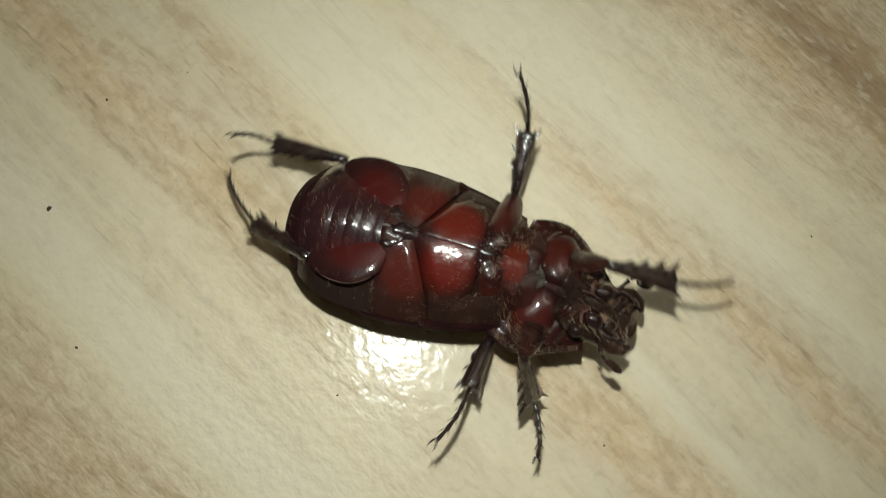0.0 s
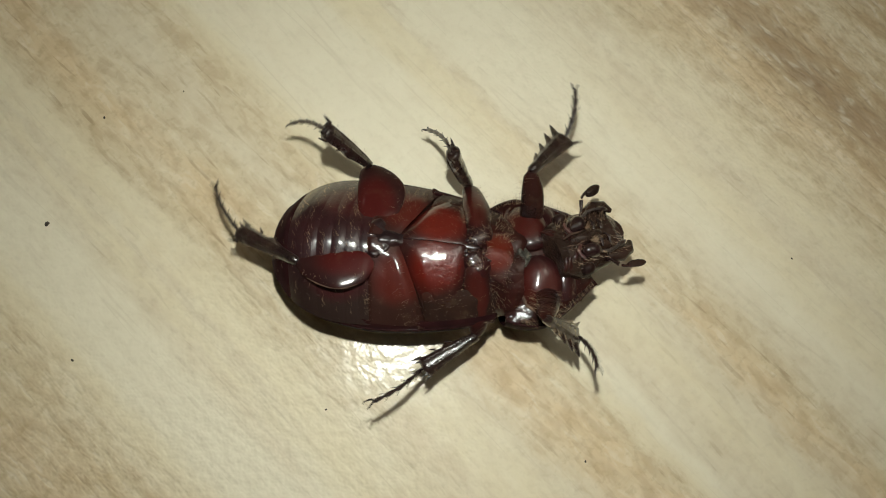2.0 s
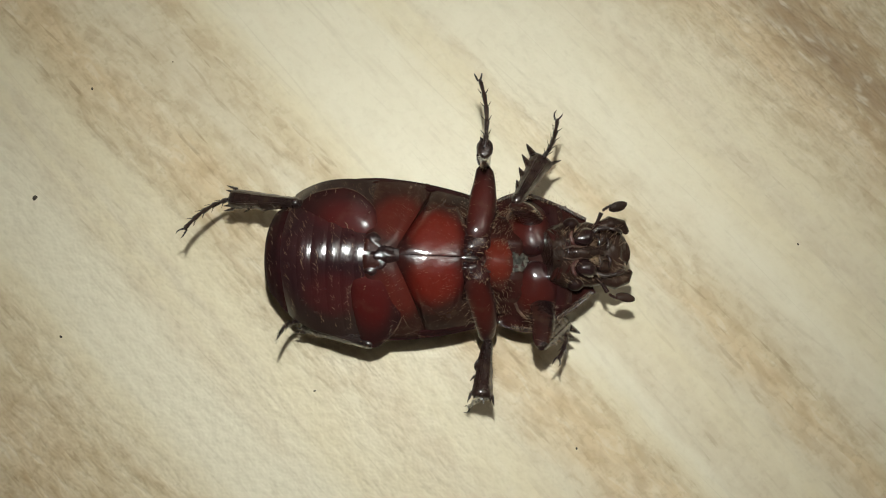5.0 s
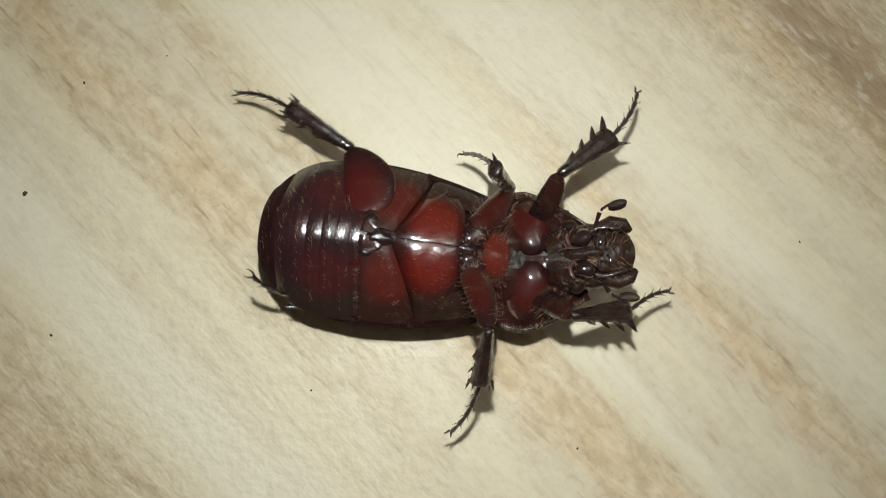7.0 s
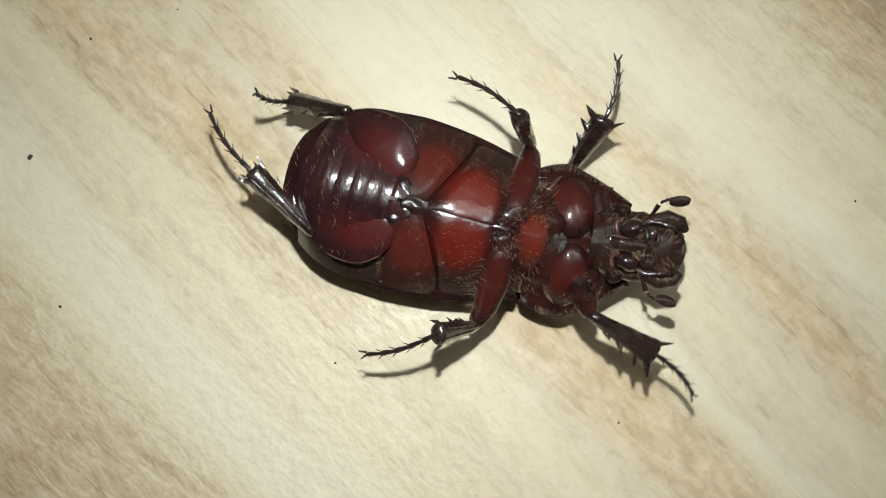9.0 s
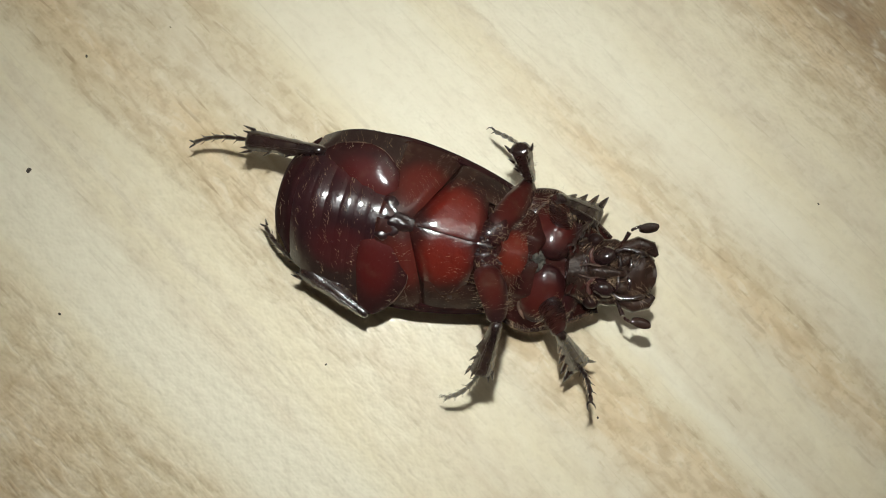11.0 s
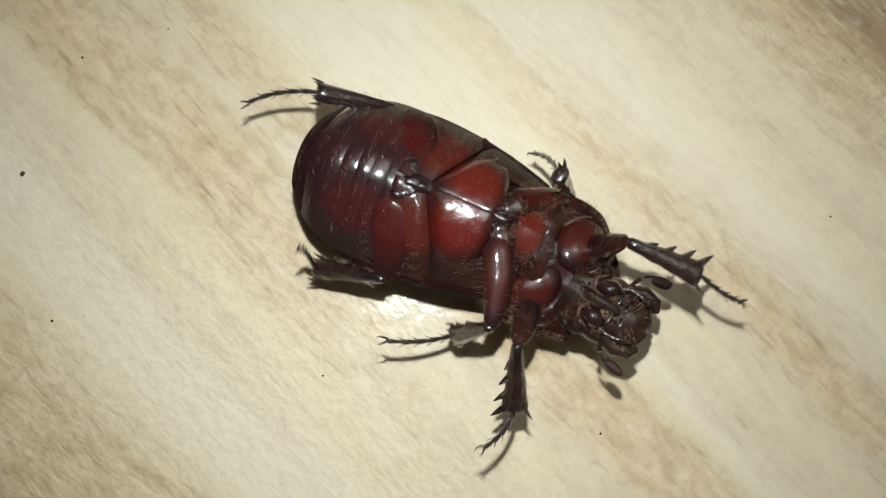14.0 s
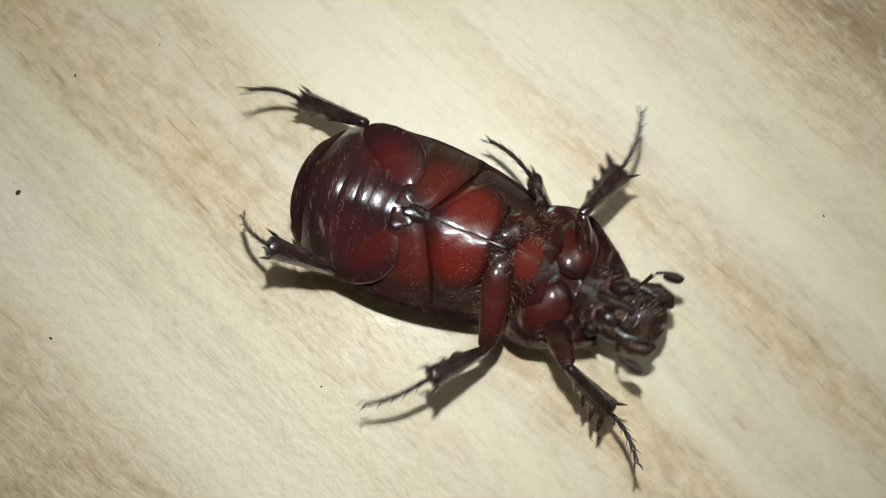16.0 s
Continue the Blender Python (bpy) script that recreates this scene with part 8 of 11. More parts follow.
        (12.65, pose(0.01264, 0.00776, -0.00639, -44.2, -62, 128.6)),
        (12.8, pose(0.01118, 0.00716, -0.00729, -4.1, -54.5, 115.1)),
        (13, pose(0.0085, 0.01083, -0.00209, -2.2, -53.9, 120)),
        (13.15, pose(0.00914, 0.01059, -0.0031, -21.7, -58.7, 123.6)),
        (13.3, pose(0.00978, 0.01019, -0.00404, -55.7, -63.3, 128.4)),
        (13.5, pose(0.00977, 0.01112, -0.00106, 173.6, -71.8, -174.9)),
        (13.65, pose(0.01272, 0.00952, -0.00424, 156.5, -70.7, -161.8)),
        (13.8, pose(0.01491, 0.00599, -0.00627, 123.8, -68.9, -150.4)),
        (14, pose(0.0152, 0.00685, -0.0054, 161.6, -71.7, -165.2)),
        (14.15, pose(0.01302, 0.00834, -0.00564, -118.1, -66.5, 158.4)),
        (14.3, pose(0.01055, 0.00929, -0.00539, -9.4, -56.4, 138.7)),
        (14.5, pose(0.00888, 0.01052, -0.00321, -2.1, -54, 136.5)),
        (14.65, pose(0.01072, 0.00888, -0.00586, -37.4, -61.3, 143.9)),
        (14.8, pose(0.01242, 0.00617, -0.00754, -125.8, -67.9, 155.7)),
        (15, pose(0.01379, 0.00668, -0.00661, -175.9, -72.4, 176.6)),
        (15.15, pose(0.01317, 0.00708, -0.00667, -16.2, -58.7, 152.5)),
        (15.3, pose(0.01252, 0.00745, -0.00669, 0, -43.2, 142.7)),
        (15.5, pose(0.00957, 0.00851, -0.00631, 0, -24.3, 120.8)),
        (15.65, pose(0.0103, 0.0088, -0.00599, 0, -44.8, 132.3)),
        (15.8, pose(0.01103, 0.00903, -0.00563, -53.6, -62.9, 155.7)),
        (16, pose(0.0129, 0.00699, -0.00686, -138.7, -67.4, 164.3)),
    ])
    walk(tarsus, [
        (0, pose(0.0074, 0, 0, -1, -35.6, 21.5)),
        (0.15, pose(0.0074, 0, 0, 4.4, 20.6, 5.9)),
        (0.3, pose(0.0074, 0, 0, 33.8, 75.3, 22.8)),
        (0.5, pose(0.0074, 0, 0, -0.8, -11.5, 2.7)),
        (0.65, pose(0.0074, 0, 0, 0.9, -26.8, 9.9)),
        (0.8, pose(0.0074, 0, 0, -62.7, -41.7, 18.8)),
        (1, pose(0.0074, 0, 0, -46.3, 78.6, -52.8)),
        (1.15, pose(0.0074, 0, 0, 37, 82.5, 28)),
        (1.3, pose(0.0074, 0, 0, 90.2, 38.4, 79.1)),
        (1.5, pose(0.0074, 0, 0, 99.2, -11.4, 60.2)),
        (1.65, pose(0.0074, 0, 0, 56.6, 55, 46.5)),
        (1.8, pose(0.0074, 0, 0, 0.6, 71.7, 0.8)),
        (2, pose(0.0074, 0, 0, 88.5, -31.8, 117.2)),
        (2.15, pose(0.0074, 0, 0, 104.8, 17.1, 97.2)),
        (2.3, pose(0.0074, 0, 0, 63.8, 74.4, 48.9)),
        (2.5, pose(0.0074, 0, 0, 94.1, -6.5, 99.3)),
        (2.65, pose(0.0074, 0, 0, 35.6, 75.2, 24.6)),
        (2.8, pose(0.0074, 0, 0, 0.7, 51.6, 1.2)),
        (3, pose(0.0074, 0, 0, 114.1, 61.8, 106.2)),
        (3.15, pose(0.0074, 0, 0, -25.3, 63.4, -32.1)),
        (3.3, pose(0.0074, 0, 0, -9.9, 33, -16.6)),
        (3.5, pose(0.0074, 0, 0, 84.1, 60.5, 74.7)),
        (3.65, pose(0.0074, 0, 0, 33.1, 75.7, 28)),
        (3.8, pose(0.0074, 0, 0, 2.8, 72.1, 3.3)),
        (4, pose(0.0074, 0, 0, 30.7, -36.1, 31)),
        (4.15, pose(0.0074, 0, 0, 18, 34.6, 24.1)),
        (4.3, pose(0.0074, 0, 0, 98.5, 19.1, 107.2)),
        (4.5, pose(0.0074, 0, 0, 139.4, 53.2, 135.7)),
        (4.667, pose(0.0074, 0, 0, 107.8, 16.7, 112.9)),
        (4.833, pose(0.0074, 0, 0, 95.6, -9.3, 104.3)),
        (5, pose(0.0074, 0, 0, 94.1, -6.5, 99.3)),
        (5.167, pose(0.0074, 0, 0, 96.1, -15.3, 101.5)),
        (5.333, pose(0.0074, 0, 0, 100.6, -6.5, 100.1)),
        (5.5, pose(0.0074, 0, 0, 114.1, 61.8, 106.2)),
        (5.667, pose(0.0074, 0, 0, 105.6, 50.6, 98.2)),
        (5.833, pose(0.0074, 0, 0, 95.1, 53.5, 86.4)),
        (6, pose(0.0074, 0, 0, 84.1, 60.5, 74.7)),
        (6.167, pose(0.0074, 0, 0, -2.7, 50.8, -5.1)),
        (6.333, pose(0.0074, 0, 0, 13.6, -6.6, 15.7)),
        (6.5, pose(0.0074, 0, 0, 30.7, -36.1, 31)),
        (6.667, pose(0.0074, 0, 0, 21.5, 6.6, 28.5)),
        (6.833, pose(0.0074, 0, 0, 84.6, 67, 82.7)),
        (7, pose(0.0074, 0, 0, 80.7, -39, 141.3)),
        (7.15, pose(0.0074, 0, 0, -128.1, 77.1, -141.7)),
        (7.3, pose(0.0074, 0, 0, -26.2, 63.1, -36.6)),
        (7.5, pose(0.0074, 0, 0, -16.7, 63.2, -21.1)),
        (7.65, pose(0.0074, 0, 0, 41.5, 67.4, 45.7)),
        (7.8, pose(0.0074, 0, 0, 66.9, 41.2, 78.8)),
        (8, pose(0.0074, 0, 0, 49.8, 65.8, 61.6)),
        (8.15, pose(0.0074, 0, 0, 103.4, 56.2, 109.3)),
        (8.3, pose(0.0074, 0, 0, 87.3, -27.5, 129)),
        (8.5, pose(0.0074, 0, 0, 100.1, -9.7, 125.9)),
        (8.667, pose(0.0074, 0, 0, 84.3, -12.5, 116.6)),
        (8.833, pose(0.0074, 0, 0, 84.2, -11.4, 97.5)),
        (9, pose(0.0074, 0, 0, 84.1, -7.4, 87.2)),
        (9.167, pose(0.0074, 0, 0, 84, -9.8, 100.3)),
        (9.333, pose(0.0074, 0, 0, 96.7, -10.2, 124.6)),
        (9.5, pose(0.0074, 0, 0, -172.4, -7.2, 137.1)),
        (9.667, pose(0.0074, 0, 0, 115.7, 25.8, 122.6)),
        (9.833, pose(0.0074, 0, 0, 62.6, 79.1, 57.3)),
        (10, pose(0.0074, 0, 0, -5.2, 64.6, -7.9)),
        (10.167, pose(0.0074, 0, 0, -11.3, 64.2, -14)),
        (10.333, pose(0.0074, 0, 0, -15, 63.7, -18.7)),
        (10.5, pose(0.0074, 0, 0, -16.7, 63.2, -21.1)),
        (10.667, pose(0.0074, 0, 0, -32.3, 80.6, -37.8)),
        (10.833, pose(0.0074, 0, 0, 143, 60.9, 142.2)),
        (11, pose(0.0074, 0, 0, -154.7, 40.2, 140.1)),
        (11.15, pose(0.0074, 0, 0, -127.4, 74.9, -137.8)),
        (11.3, pose(0.0074, 0, 0, -39.3, 64.4, -53.9)),
        (11.5, pose(0.0074, 0, 0, 65, 76, 59.3)),
        (11.65, pose(0.0074, 0, 0, 94, 30.8, 92)),
        (11.8, pose(0.0074, 0, 0, 88.2, -21.8, 100.7)),
        (12, pose(0.0074, 0, 0, 84.1, -7.4, 87.2)),
        (12.15, pose(0.0074, 0, 0, 73.5, -26, 116.9)),
        (12.3, pose(0.0074, 0, 0, -173.7, -28.4, 151.7)),
        (12.5, pose(0.0074, 0, 0, -172.4, -7.2, 137.1)),
        (12.65, pose(0.0074, 0, 0, 131.7, 44.8, 130.1)),
        (12.8, pose(0.0074, 0, 0, 151.7, 83.6, 151.1)),
        (13, pose(0.0074, 0, 0, -5.2, 64.6, -7.9)),
        (13.15, pose(0.0074, 0, 0, 54.1, 63.4, 50.7)),
        (13.3, pose(0.0074, 0, 0, 83.5, 30.4, 80.6)),
        (13.5, pose(0.0074, 0, 0, 95.7, -64.9, 94.5)),
        (13.65, pose(0.0074, 0, 0, 72.7, -61.8, 126.6)),
        (13.8, pose(0.0074, 0, 0, 28.5, -58.8, 175.9)),
        (14, pose(0.0074, 0, 0, 58.6, -41.9, 155.3)),
        (14.15, pose(0.0074, 0, 0, 104, -1.6, 115.5)),
        (14.3, pose(0.0074, 0, 0, -105, 79, -118.5)),
        (14.5, pose(0.0074, 0, 0, -7.7, 54.2, -11)),
        (14.65, pose(0.0074, 0, 0, 64.9, 52.9, 56.8)),
        (14.8, pose(0.0074, 0, 0, 94.5, -30.7, 85)),
        (15, pose(0.0074, 0, 0, 50.7, -44.6, 160.5)),
        (15.15, pose(0.0074, 0, 0, 19.4, 55.7, 12.9)),
        (15.3, pose(0.0074, 0, 0, -63.4, -20.3, -3.5)),
        (15.5, pose(0.0074, 0, 0, 10.8, -22.2, 18.8)),
        (15.65, pose(0.0074, 0, 0, 14.8, 23.4, 20.1)),
        (15.8, pose(0.0074, 0, 0, 75.8, 33.5, 65.6)),
        (16, pose(0.0074, 0, 0, 88.8, -37.1, 100.1)),
    ])
    femur, tibia, tarsus = limbs["middle", -1]
    walk(femur, [
        (0, pose(0.0098, -0.0022, 0.0001, -5.5, 55, -62.9)),
        (0.15, pose(0.0098, -0.0022, 0.0001, 0, 14.1, -74)),
        (0.3, pose(0.0098, -0.0022, 0.0001, 0, -27.1, -81.1)),
        (0.5, pose(0.0098, -0.0022, 0.0001, 0, -17.9, -69.2)),
        (0.65, pose(0.0098, -0.0022, 0.0001, 0, 8.8, -66)),
        (0.8, pose(0.0098, -0.0022, 0.0001, 0, 35.4, -62.2)),
        (1, pose(0.0098, -0.0022, 0.0001, 0, 46.8, -52.1)),
        (1.15, pose(0.0098, -0.0022, 0.0001, 0, 39.8, -65.4)),
        (1.3, pose(0.0098, -0.0022, 0.0001, 0, 31.6, -76)),
        (1.5, pose(0.0098, -0.0022, 0.0001, 0, 21.9, -91.1)),
        (1.65, pose(0.0098, -0.0022, 0.0001, 0, 36.7, -99.3)),
        (1.8, pose(0.0098, -0.0022, 0.0001, 0, 50.7, -111.4)),
        (2, pose(0.0098, -0.0022, 0.0001, 0, 46, -80)),
        (2.15, pose(0.0098, -0.0022, 0.0001, 0, 44, -71.8)),
        (2.3, pose(0.0098, -0.0022, 0.0001, 0, 41.5, -64.3)),
        (2.5, pose(0.0098, -0.0022, 0.0001, 0, 38.9, -71.6)),
        (2.65, pose(0.0098, -0.0022, 0.0001, 0, 41.6, -68.2)),
        (2.8, pose(0.0098, -0.0022, 0.0001, 0, 44.2, -64.6)),
        (3, pose(0.0098, -0.0022, 0.0001, 0, 52.9, -60.3)),
        (3.15, pose(0.0098, -0.0022, 0.0001, 0, 51.6, -96.6)),
        (3.3, pose(0.0098, -0.0022, 0.0001, 0, 41, -124.8)),
        (3.5, pose(0.0098, -0.0022, 0.0001, 0, 6.8, -141.8)),
        (3.65, pose(0.0098, -0.0022, 0.0001, 0, 24.3, -118)),
        (3.8, pose(0.0098, -0.0022, 0.0001, 0, 37.2, -87.8)),
        (4, pose(0.0098, -0.0022, 0.0001, 0, 45.1, -62.2)),
        (4.15, pose(0.0098, -0.0022, 0.0001, 0, 36.9, -67.1)),
        (4.3, pose(0.0098, -0.0022, 0.0001, 0, 28.6, -71.1)),
        (4.5, pose(0.0098, -0.0022, 0.0001, 0, -39.7, -82.8)),
        (4.667, pose(0.0098, -0.0022, 0.0001, 0, -19.3, -79.5)),
        (4.833, pose(0.0098, -0.0022, 0.0001, 0, 18.6, -74.8)),
        (5, pose(0.0098, -0.0022, 0.0001, 0, 38.9, -71.6)),
        (5.167, pose(0.0098, -0.0022, 0.0001, 0, 42.6, -69.2)),
        (5.333, pose(0.0098, -0.0022, 0.0001, 0, 49.4, -63.8)),
        (5.5, pose(0.0098, -0.0022, 0.0001, 0, 52.9, -60.3)),
        (5.667, pose(0.0098, -0.0022, 0.0001, 0, 47.4, -91.6)),
        (5.833, pose(0.0098, -0.0022, 0.0001, 0, 22.8, -128.4)),
        (6, pose(0.0098, -0.0022, 0.0001, 0, 6.8, -141.8)),
        (6.167, pose(0.0098, -0.0022, 0.0001, 0, 20.6, -126.6)),
        (6.333, pose(0.0098, -0.0022, 0.0001, 0, 40.8, -89.3)),
        (6.5, pose(0.0098, -0.0022, 0.0001, 0, 45.1, -62.2)),
        (6.667, pose(0.0098, -0.0022, 0.0001, 0, 23.2, -65.2)),
        (6.833, pose(0.0098, -0.0022, 0.0001, 0, -17.4, -69)),
        (7, pose(0.0098, -0.0022, 0.0001, 0, -39.2, -71.5)),
        (7.15, pose(0.0098, -0.0022, 0.0001, 0, -15.9, -65)),
        (7.3, pose(0.0098, -0.0022, 0.0001, 0, 7.6, -59.9)),
        (7.5, pose(0.0098, -0.0022, 0.0001, 0, 36.2, -53.1)),
        (7.65, pose(0.0098, -0.0022, 0.0001, 0, 2.2, -74.8)),
        (7.8, pose(0.0098, -0.0022, 0.0001, 0, -32, -95.4)),
        (8, pose(0.0098, -0.0022, 0.0001, 3.4, -54.2, -107)),
        (8.15, pose(0.0098, -0.0022, 0.0001, 0, -10.3, -82.3)),
        (8.3, pose(0.0098, -0.0022, 0.0001, 0, 35, -65)),
        (8.5, pose(0.0098, -0.0022, 0.0001, 0, -35.5, -78.5)),
        (8.667, pose(0.0098, -0.0022, 0.0001, 0, -20.6, -82.7)),
        (8.833, pose(0.0098, -0.0022, 0.0001, 0, 7.3, -89)),
        (9, pose(0.0098, -0.0022, 0.0001, 0, 22.3, -92.5)),
        (9.167, pose(0.0098, -0.0022, 0.0001, 0, 4.5, -88.6)),
        (9.333, pose(0.0098, -0.0022, 0.0001, 0, -28.6, -81.5)),
        (9.5, pose(0.0098, -0.0022, 0.0001, 0, -46.3, -75.7)),
        (9.667, pose(0.0098, -0.0022, 0.0001, 0, -32, -72.4)),
        (9.833, pose(0.0098, -0.0022, 0.0001, 0, -5.3, -68.2)),
        (10, pose(0.0098, -0.0022, 0.0001, 0, 9.1, -66.2)),
        (10.167, pose(0.0098, -0.0022, 0.0001, 0, 16.2, -63.3)),
        (10.333, pose(0.0098, -0.0022, 0.0001, 0, 29.3, -57.1)),
        (10.5, pose(0.0098, -0.0022, 0.0001, 0, 36.2, -53.1)),
        (10.667, pose(0.0098, -0.0022, 0.0001, 0, 12.8, -56.3)),
        (10.833, pose(0.0098, -0.0022, 0.0001, 0, -30.6, -61.6)),
        (11, pose(0.0098, -0.0022, 0.0001, 2.2, -53.9, -66.6)),
        (11.15, pose(0.0098, -0.0022, 0.0001, 0, -24.1, -65.5)),
        (11.3, pose(0.0098, -0.0022, 0.0001, 0, 5.7, -64.8)),
        (11.5, pose(0.0098, -0.0022, 0.0001, 0, 35.7, -46.7)),
        (11.65, pose(0.0098, -0.0022, 0.0001, 0, 30.1, -75.9)),
        (11.8, pose(0.0098, -0.0022, 0.0001, 0, 19, -100.7)),
        (12, pose(0.0098, -0.0022, 0.0001, 0, 22.3, -92.5)),
        (12.15, pose(0.0098, -0.0022, 0.0001, 0, 28.1, -77.6)),
        (12.3, pose(0.0098, -0.0022, 0.0001, 0, 32.1, -61.4)),
        (12.5, pose(0.0098, -0.0022, 0.0001, 0, -46.3, -75.7)),
        (12.65, pose(0.0098, -0.0022, 0.0001, 0, -23, -68.8)),
        (12.8, pose(0.0098, -0.0022, 0.0001, 0, 0.6, -64.1)),
        (13, pose(0.0098, -0.0022, 0.0001, 0, 9.1, -66.2)),
        (13.15, pose(0.0098, -0.0022, 0.0001, 0, 29.2, -96.7)),
        (13.3, pose(0.0098, -0.0022, 0.0001, 0, 40, -137.4)),
        (13.5, pose(0.0098, -0.0022, 0.0001, 0, 17.2, -119.2)),
        (13.65, pose(0.0098, -0.0022, 0.0001, 0, 19, -104.8)),
        (13.8, pose(0.0098, -0.0022, 0.0001, 0, 19.7, -90.2)),
        (14, pose(0.0098, -0.0022, 0.0001, 0, 8.1, -71.4)),
        (14.15, pose(0.0098, -0.0022, 0.0001, 0, 9.1, -74.6)),
        (14.3, pose(0.0098, -0.0022, 0.0001, 0, 10.2, -77.8)),
        (14.5, pose(0.0098, -0.0022, 0.0001, 0, 11.6, -68.4)),
        (14.65, pose(0.0098, -0.0022, 0.0001, 0, 22.2, -71.2)),
        (14.8, pose(0.0098, -0.0022, 0.0001, 0, 32.7, -74.6)),
        (15, pose(0.0098, -0.0022, 0.0001, 0, -26.4, -74.2)),
        (15.15, pose(0.0098, -0.0022, 0.0001, 0, -14, -77.5)),
        (15.3, pose(0.0098, -0.0022, 0.0001, 0, -1.6, -80.4)),
        (15.5, pose(0.0098, -0.0022, 0.0001, 0, -2.5, -76)),
        (15.65, pose(0.0098, -0.0022, 0.0001, 0, -0.7, -78.2)),
        (15.8, pose(0.0098, -0.0022, 0.0001, 0, 1, -80.3)),
        (16, pose(0.0098, -0.0022, 0.0001, 0, 19.1, -76.5)),
    ])
    walk(tibia, [
        (0, pose(0.01215, -0.00679, -0.00728, 0, -10.4, -97.7)),
        (0.15, pose(0.01221, -0.01059, -0.0021, 0, 25.7, -108.5)),
        (0.3, pose(0.01104, -0.01012, 0.0042, -29.9, 60.1, -130.4)),
        (0.5, pose(0.01284, -0.01021, 0.00287, -122.1, 74.2, -127.3)),
        (0.65, pose(0.01342, -0.01032, -0.00127, 0, 16.1, -103.7)),
        (0.8, pose(0.01322, -0.00869, -0.00511, 0, -42.9, -95.1)),
        (1, pose(0.01359, -0.00706, -0.00646, 0, -39.4, -87.5)),
        (1.15, pose(0.01268, -0.00848, -0.00566, 0, -28, -90.4)),
        (1.3, pose(0.01165, -0.00964, -0.00462, 0, -16.5, -92.7)),
        (1.5, pose(0.00964, -0.01055, -0.00326, 0, -39.8, -142.1)),
        (1.65, pose(0.00863, -0.00932, -0.00528, 0, -40.9, -139)),
        (1.8, pose(0.00772, -0.00751, -0.00686, 0, -41.9, -135.9)),
        (2, pose(0.01088, -0.00835, -0.00638, 0, 7.3, -144.1)),
        (2.15, pose(0.01182, -0.00835, -0.00615, 0, -10.6, -124.9)),
        (2.3, pose(0.01273, -0.00828, -0.00586, 0, -27.2, -103.3)),
        (2.5, pose(0.01201, -0.00884, -0.00556, 0, -28.2, -97.1)),
        (2.65, pose(0.0123, -0.00845, -0.00588, 0, -28.7, -85.2)),
        (2.8, pose(0.01257, -0.00802, -0.00618, 0, -28.1, -73.3)),
        (3, pose(0.01249, -0.00692, -0.00708, 0, -2.7, -73.2)),
        (3.15, pose(0.00916, -0.00775, -0.00695, 0, -30.2, -97.8)),
        (3.3, pose(0.00592, -0.00778, -0.0058, 0, -50.1, -138.3)),
        (3.5, pose(0.00277, -0.00772, -0.00096, 0, 2, -142.2)),
        (3.65, pose(0.00595, -0.00944, -0.00361, 0, -15.2, -138.1)),
        (3.8, pose(0.01007, -0.00937, -0.00534, 0, -32.3, -133.2)),
        (4, pose(0.01276, -0.00782, -0.00627, 0, -38.2, -112.3)),
        (4.15, pose(0.0126, -0.00883, -0.00531, 0, -38.5, -102.5)),
        (4.3, pose(0.01236, -0.00967, -0.00421, 0, -38, -92.7)),
        (4.5, pose(0.01067, -0.00907, 0.00585, 0, 26.7, -85.7)),
        (4.667, pose(0.01134, -0.01055, 0.00308, 0, 12.5, -88.8)),
        (4.833, pose(0.01203, -0.01043, -0.00277, 0, -14, -93.9)),
        (5, pose(0.01201, -0.00884, -0.00556, 0, -28.2, -97.1)),
        (5.167, pose(0.01215, -0.00839, -0.006, 0, -21.9, -90.2)),
        (5.333, pose(0.01238, -0.00746, -0.00673, 0, -9.5, -78.9)),
        (5.5, pose(0.01249, -0.00692, -0.00708, 0, -2.7, -73.2)),
        (5.667, pose(0.00963, -0.00829, -0.00653, 0, -1.6, -91.1)),
        (5.833, pose(0.00464, -0.0087, -0.00339, 0, 0.8, -124.3)),
        (6, pose(0.00277, -0.00772, -0.00096, 0, 2, -142.2)),
        (6.167, pose(0.00477, -0.00896, -0.00307, 0, -8.8, -135.6)),
        (6.333, pose(0.00988, -0.00901, -0.00578, 0, -28.3, -121.8)),
        (6.5, pose(0.01276, -0.00782, -0.00627, 0, -38.2, -112.3)),
        (6.667, pose(0.01327, -0.0097, -0.00345, 0, -17.4, -105)),
        (6.833, pose(0.01288, -0.01022, 0.00279, 0, 21.5, -94.2)),
        (7, pose(0.01201, -0.00882, 0.00579, 0, 42.1, -86.2)),
        (7.15, pose(0.01346, -0.01004, 0.00256, 0, 48, -77.9)),
        (7.3, pose(0.01428, -0.00991, -0.00109, 0, 53, -67.6)),
        (7.5, pose(0.01417, -0.00801, -0.00521, 0, -42.2, -80.4)),
        (7.65, pose(0.01216, -0.01088, -0.00025, 0, -3.4, -102.1)),
        (7.8, pose(0.00908, -0.0098, 0.00487, 0, 35.8, -121.9)),
        (8, pose(0.00826, -0.00723, 0.0074, 0, 25.3, -116.6)),
        (8.15, pose(0.01098, -0.01098, 0.0017, 0, -12.5, -130.2)),
        (8.3, pose(0.01292, -0.00888, -0.00507, 0, -49.3, -149.2)),
        (8.5, pose(0.01126, -0.00938, 0.00533, -163.7, 76.7, -164.8)),
        (8.667, pose(0.01087, -0.01056, 0.00327, 0, 42.5, -162.6)),
        (8.833, pose(0.00996, -0.01113, -0.00105, 0, -21, -161.8)),
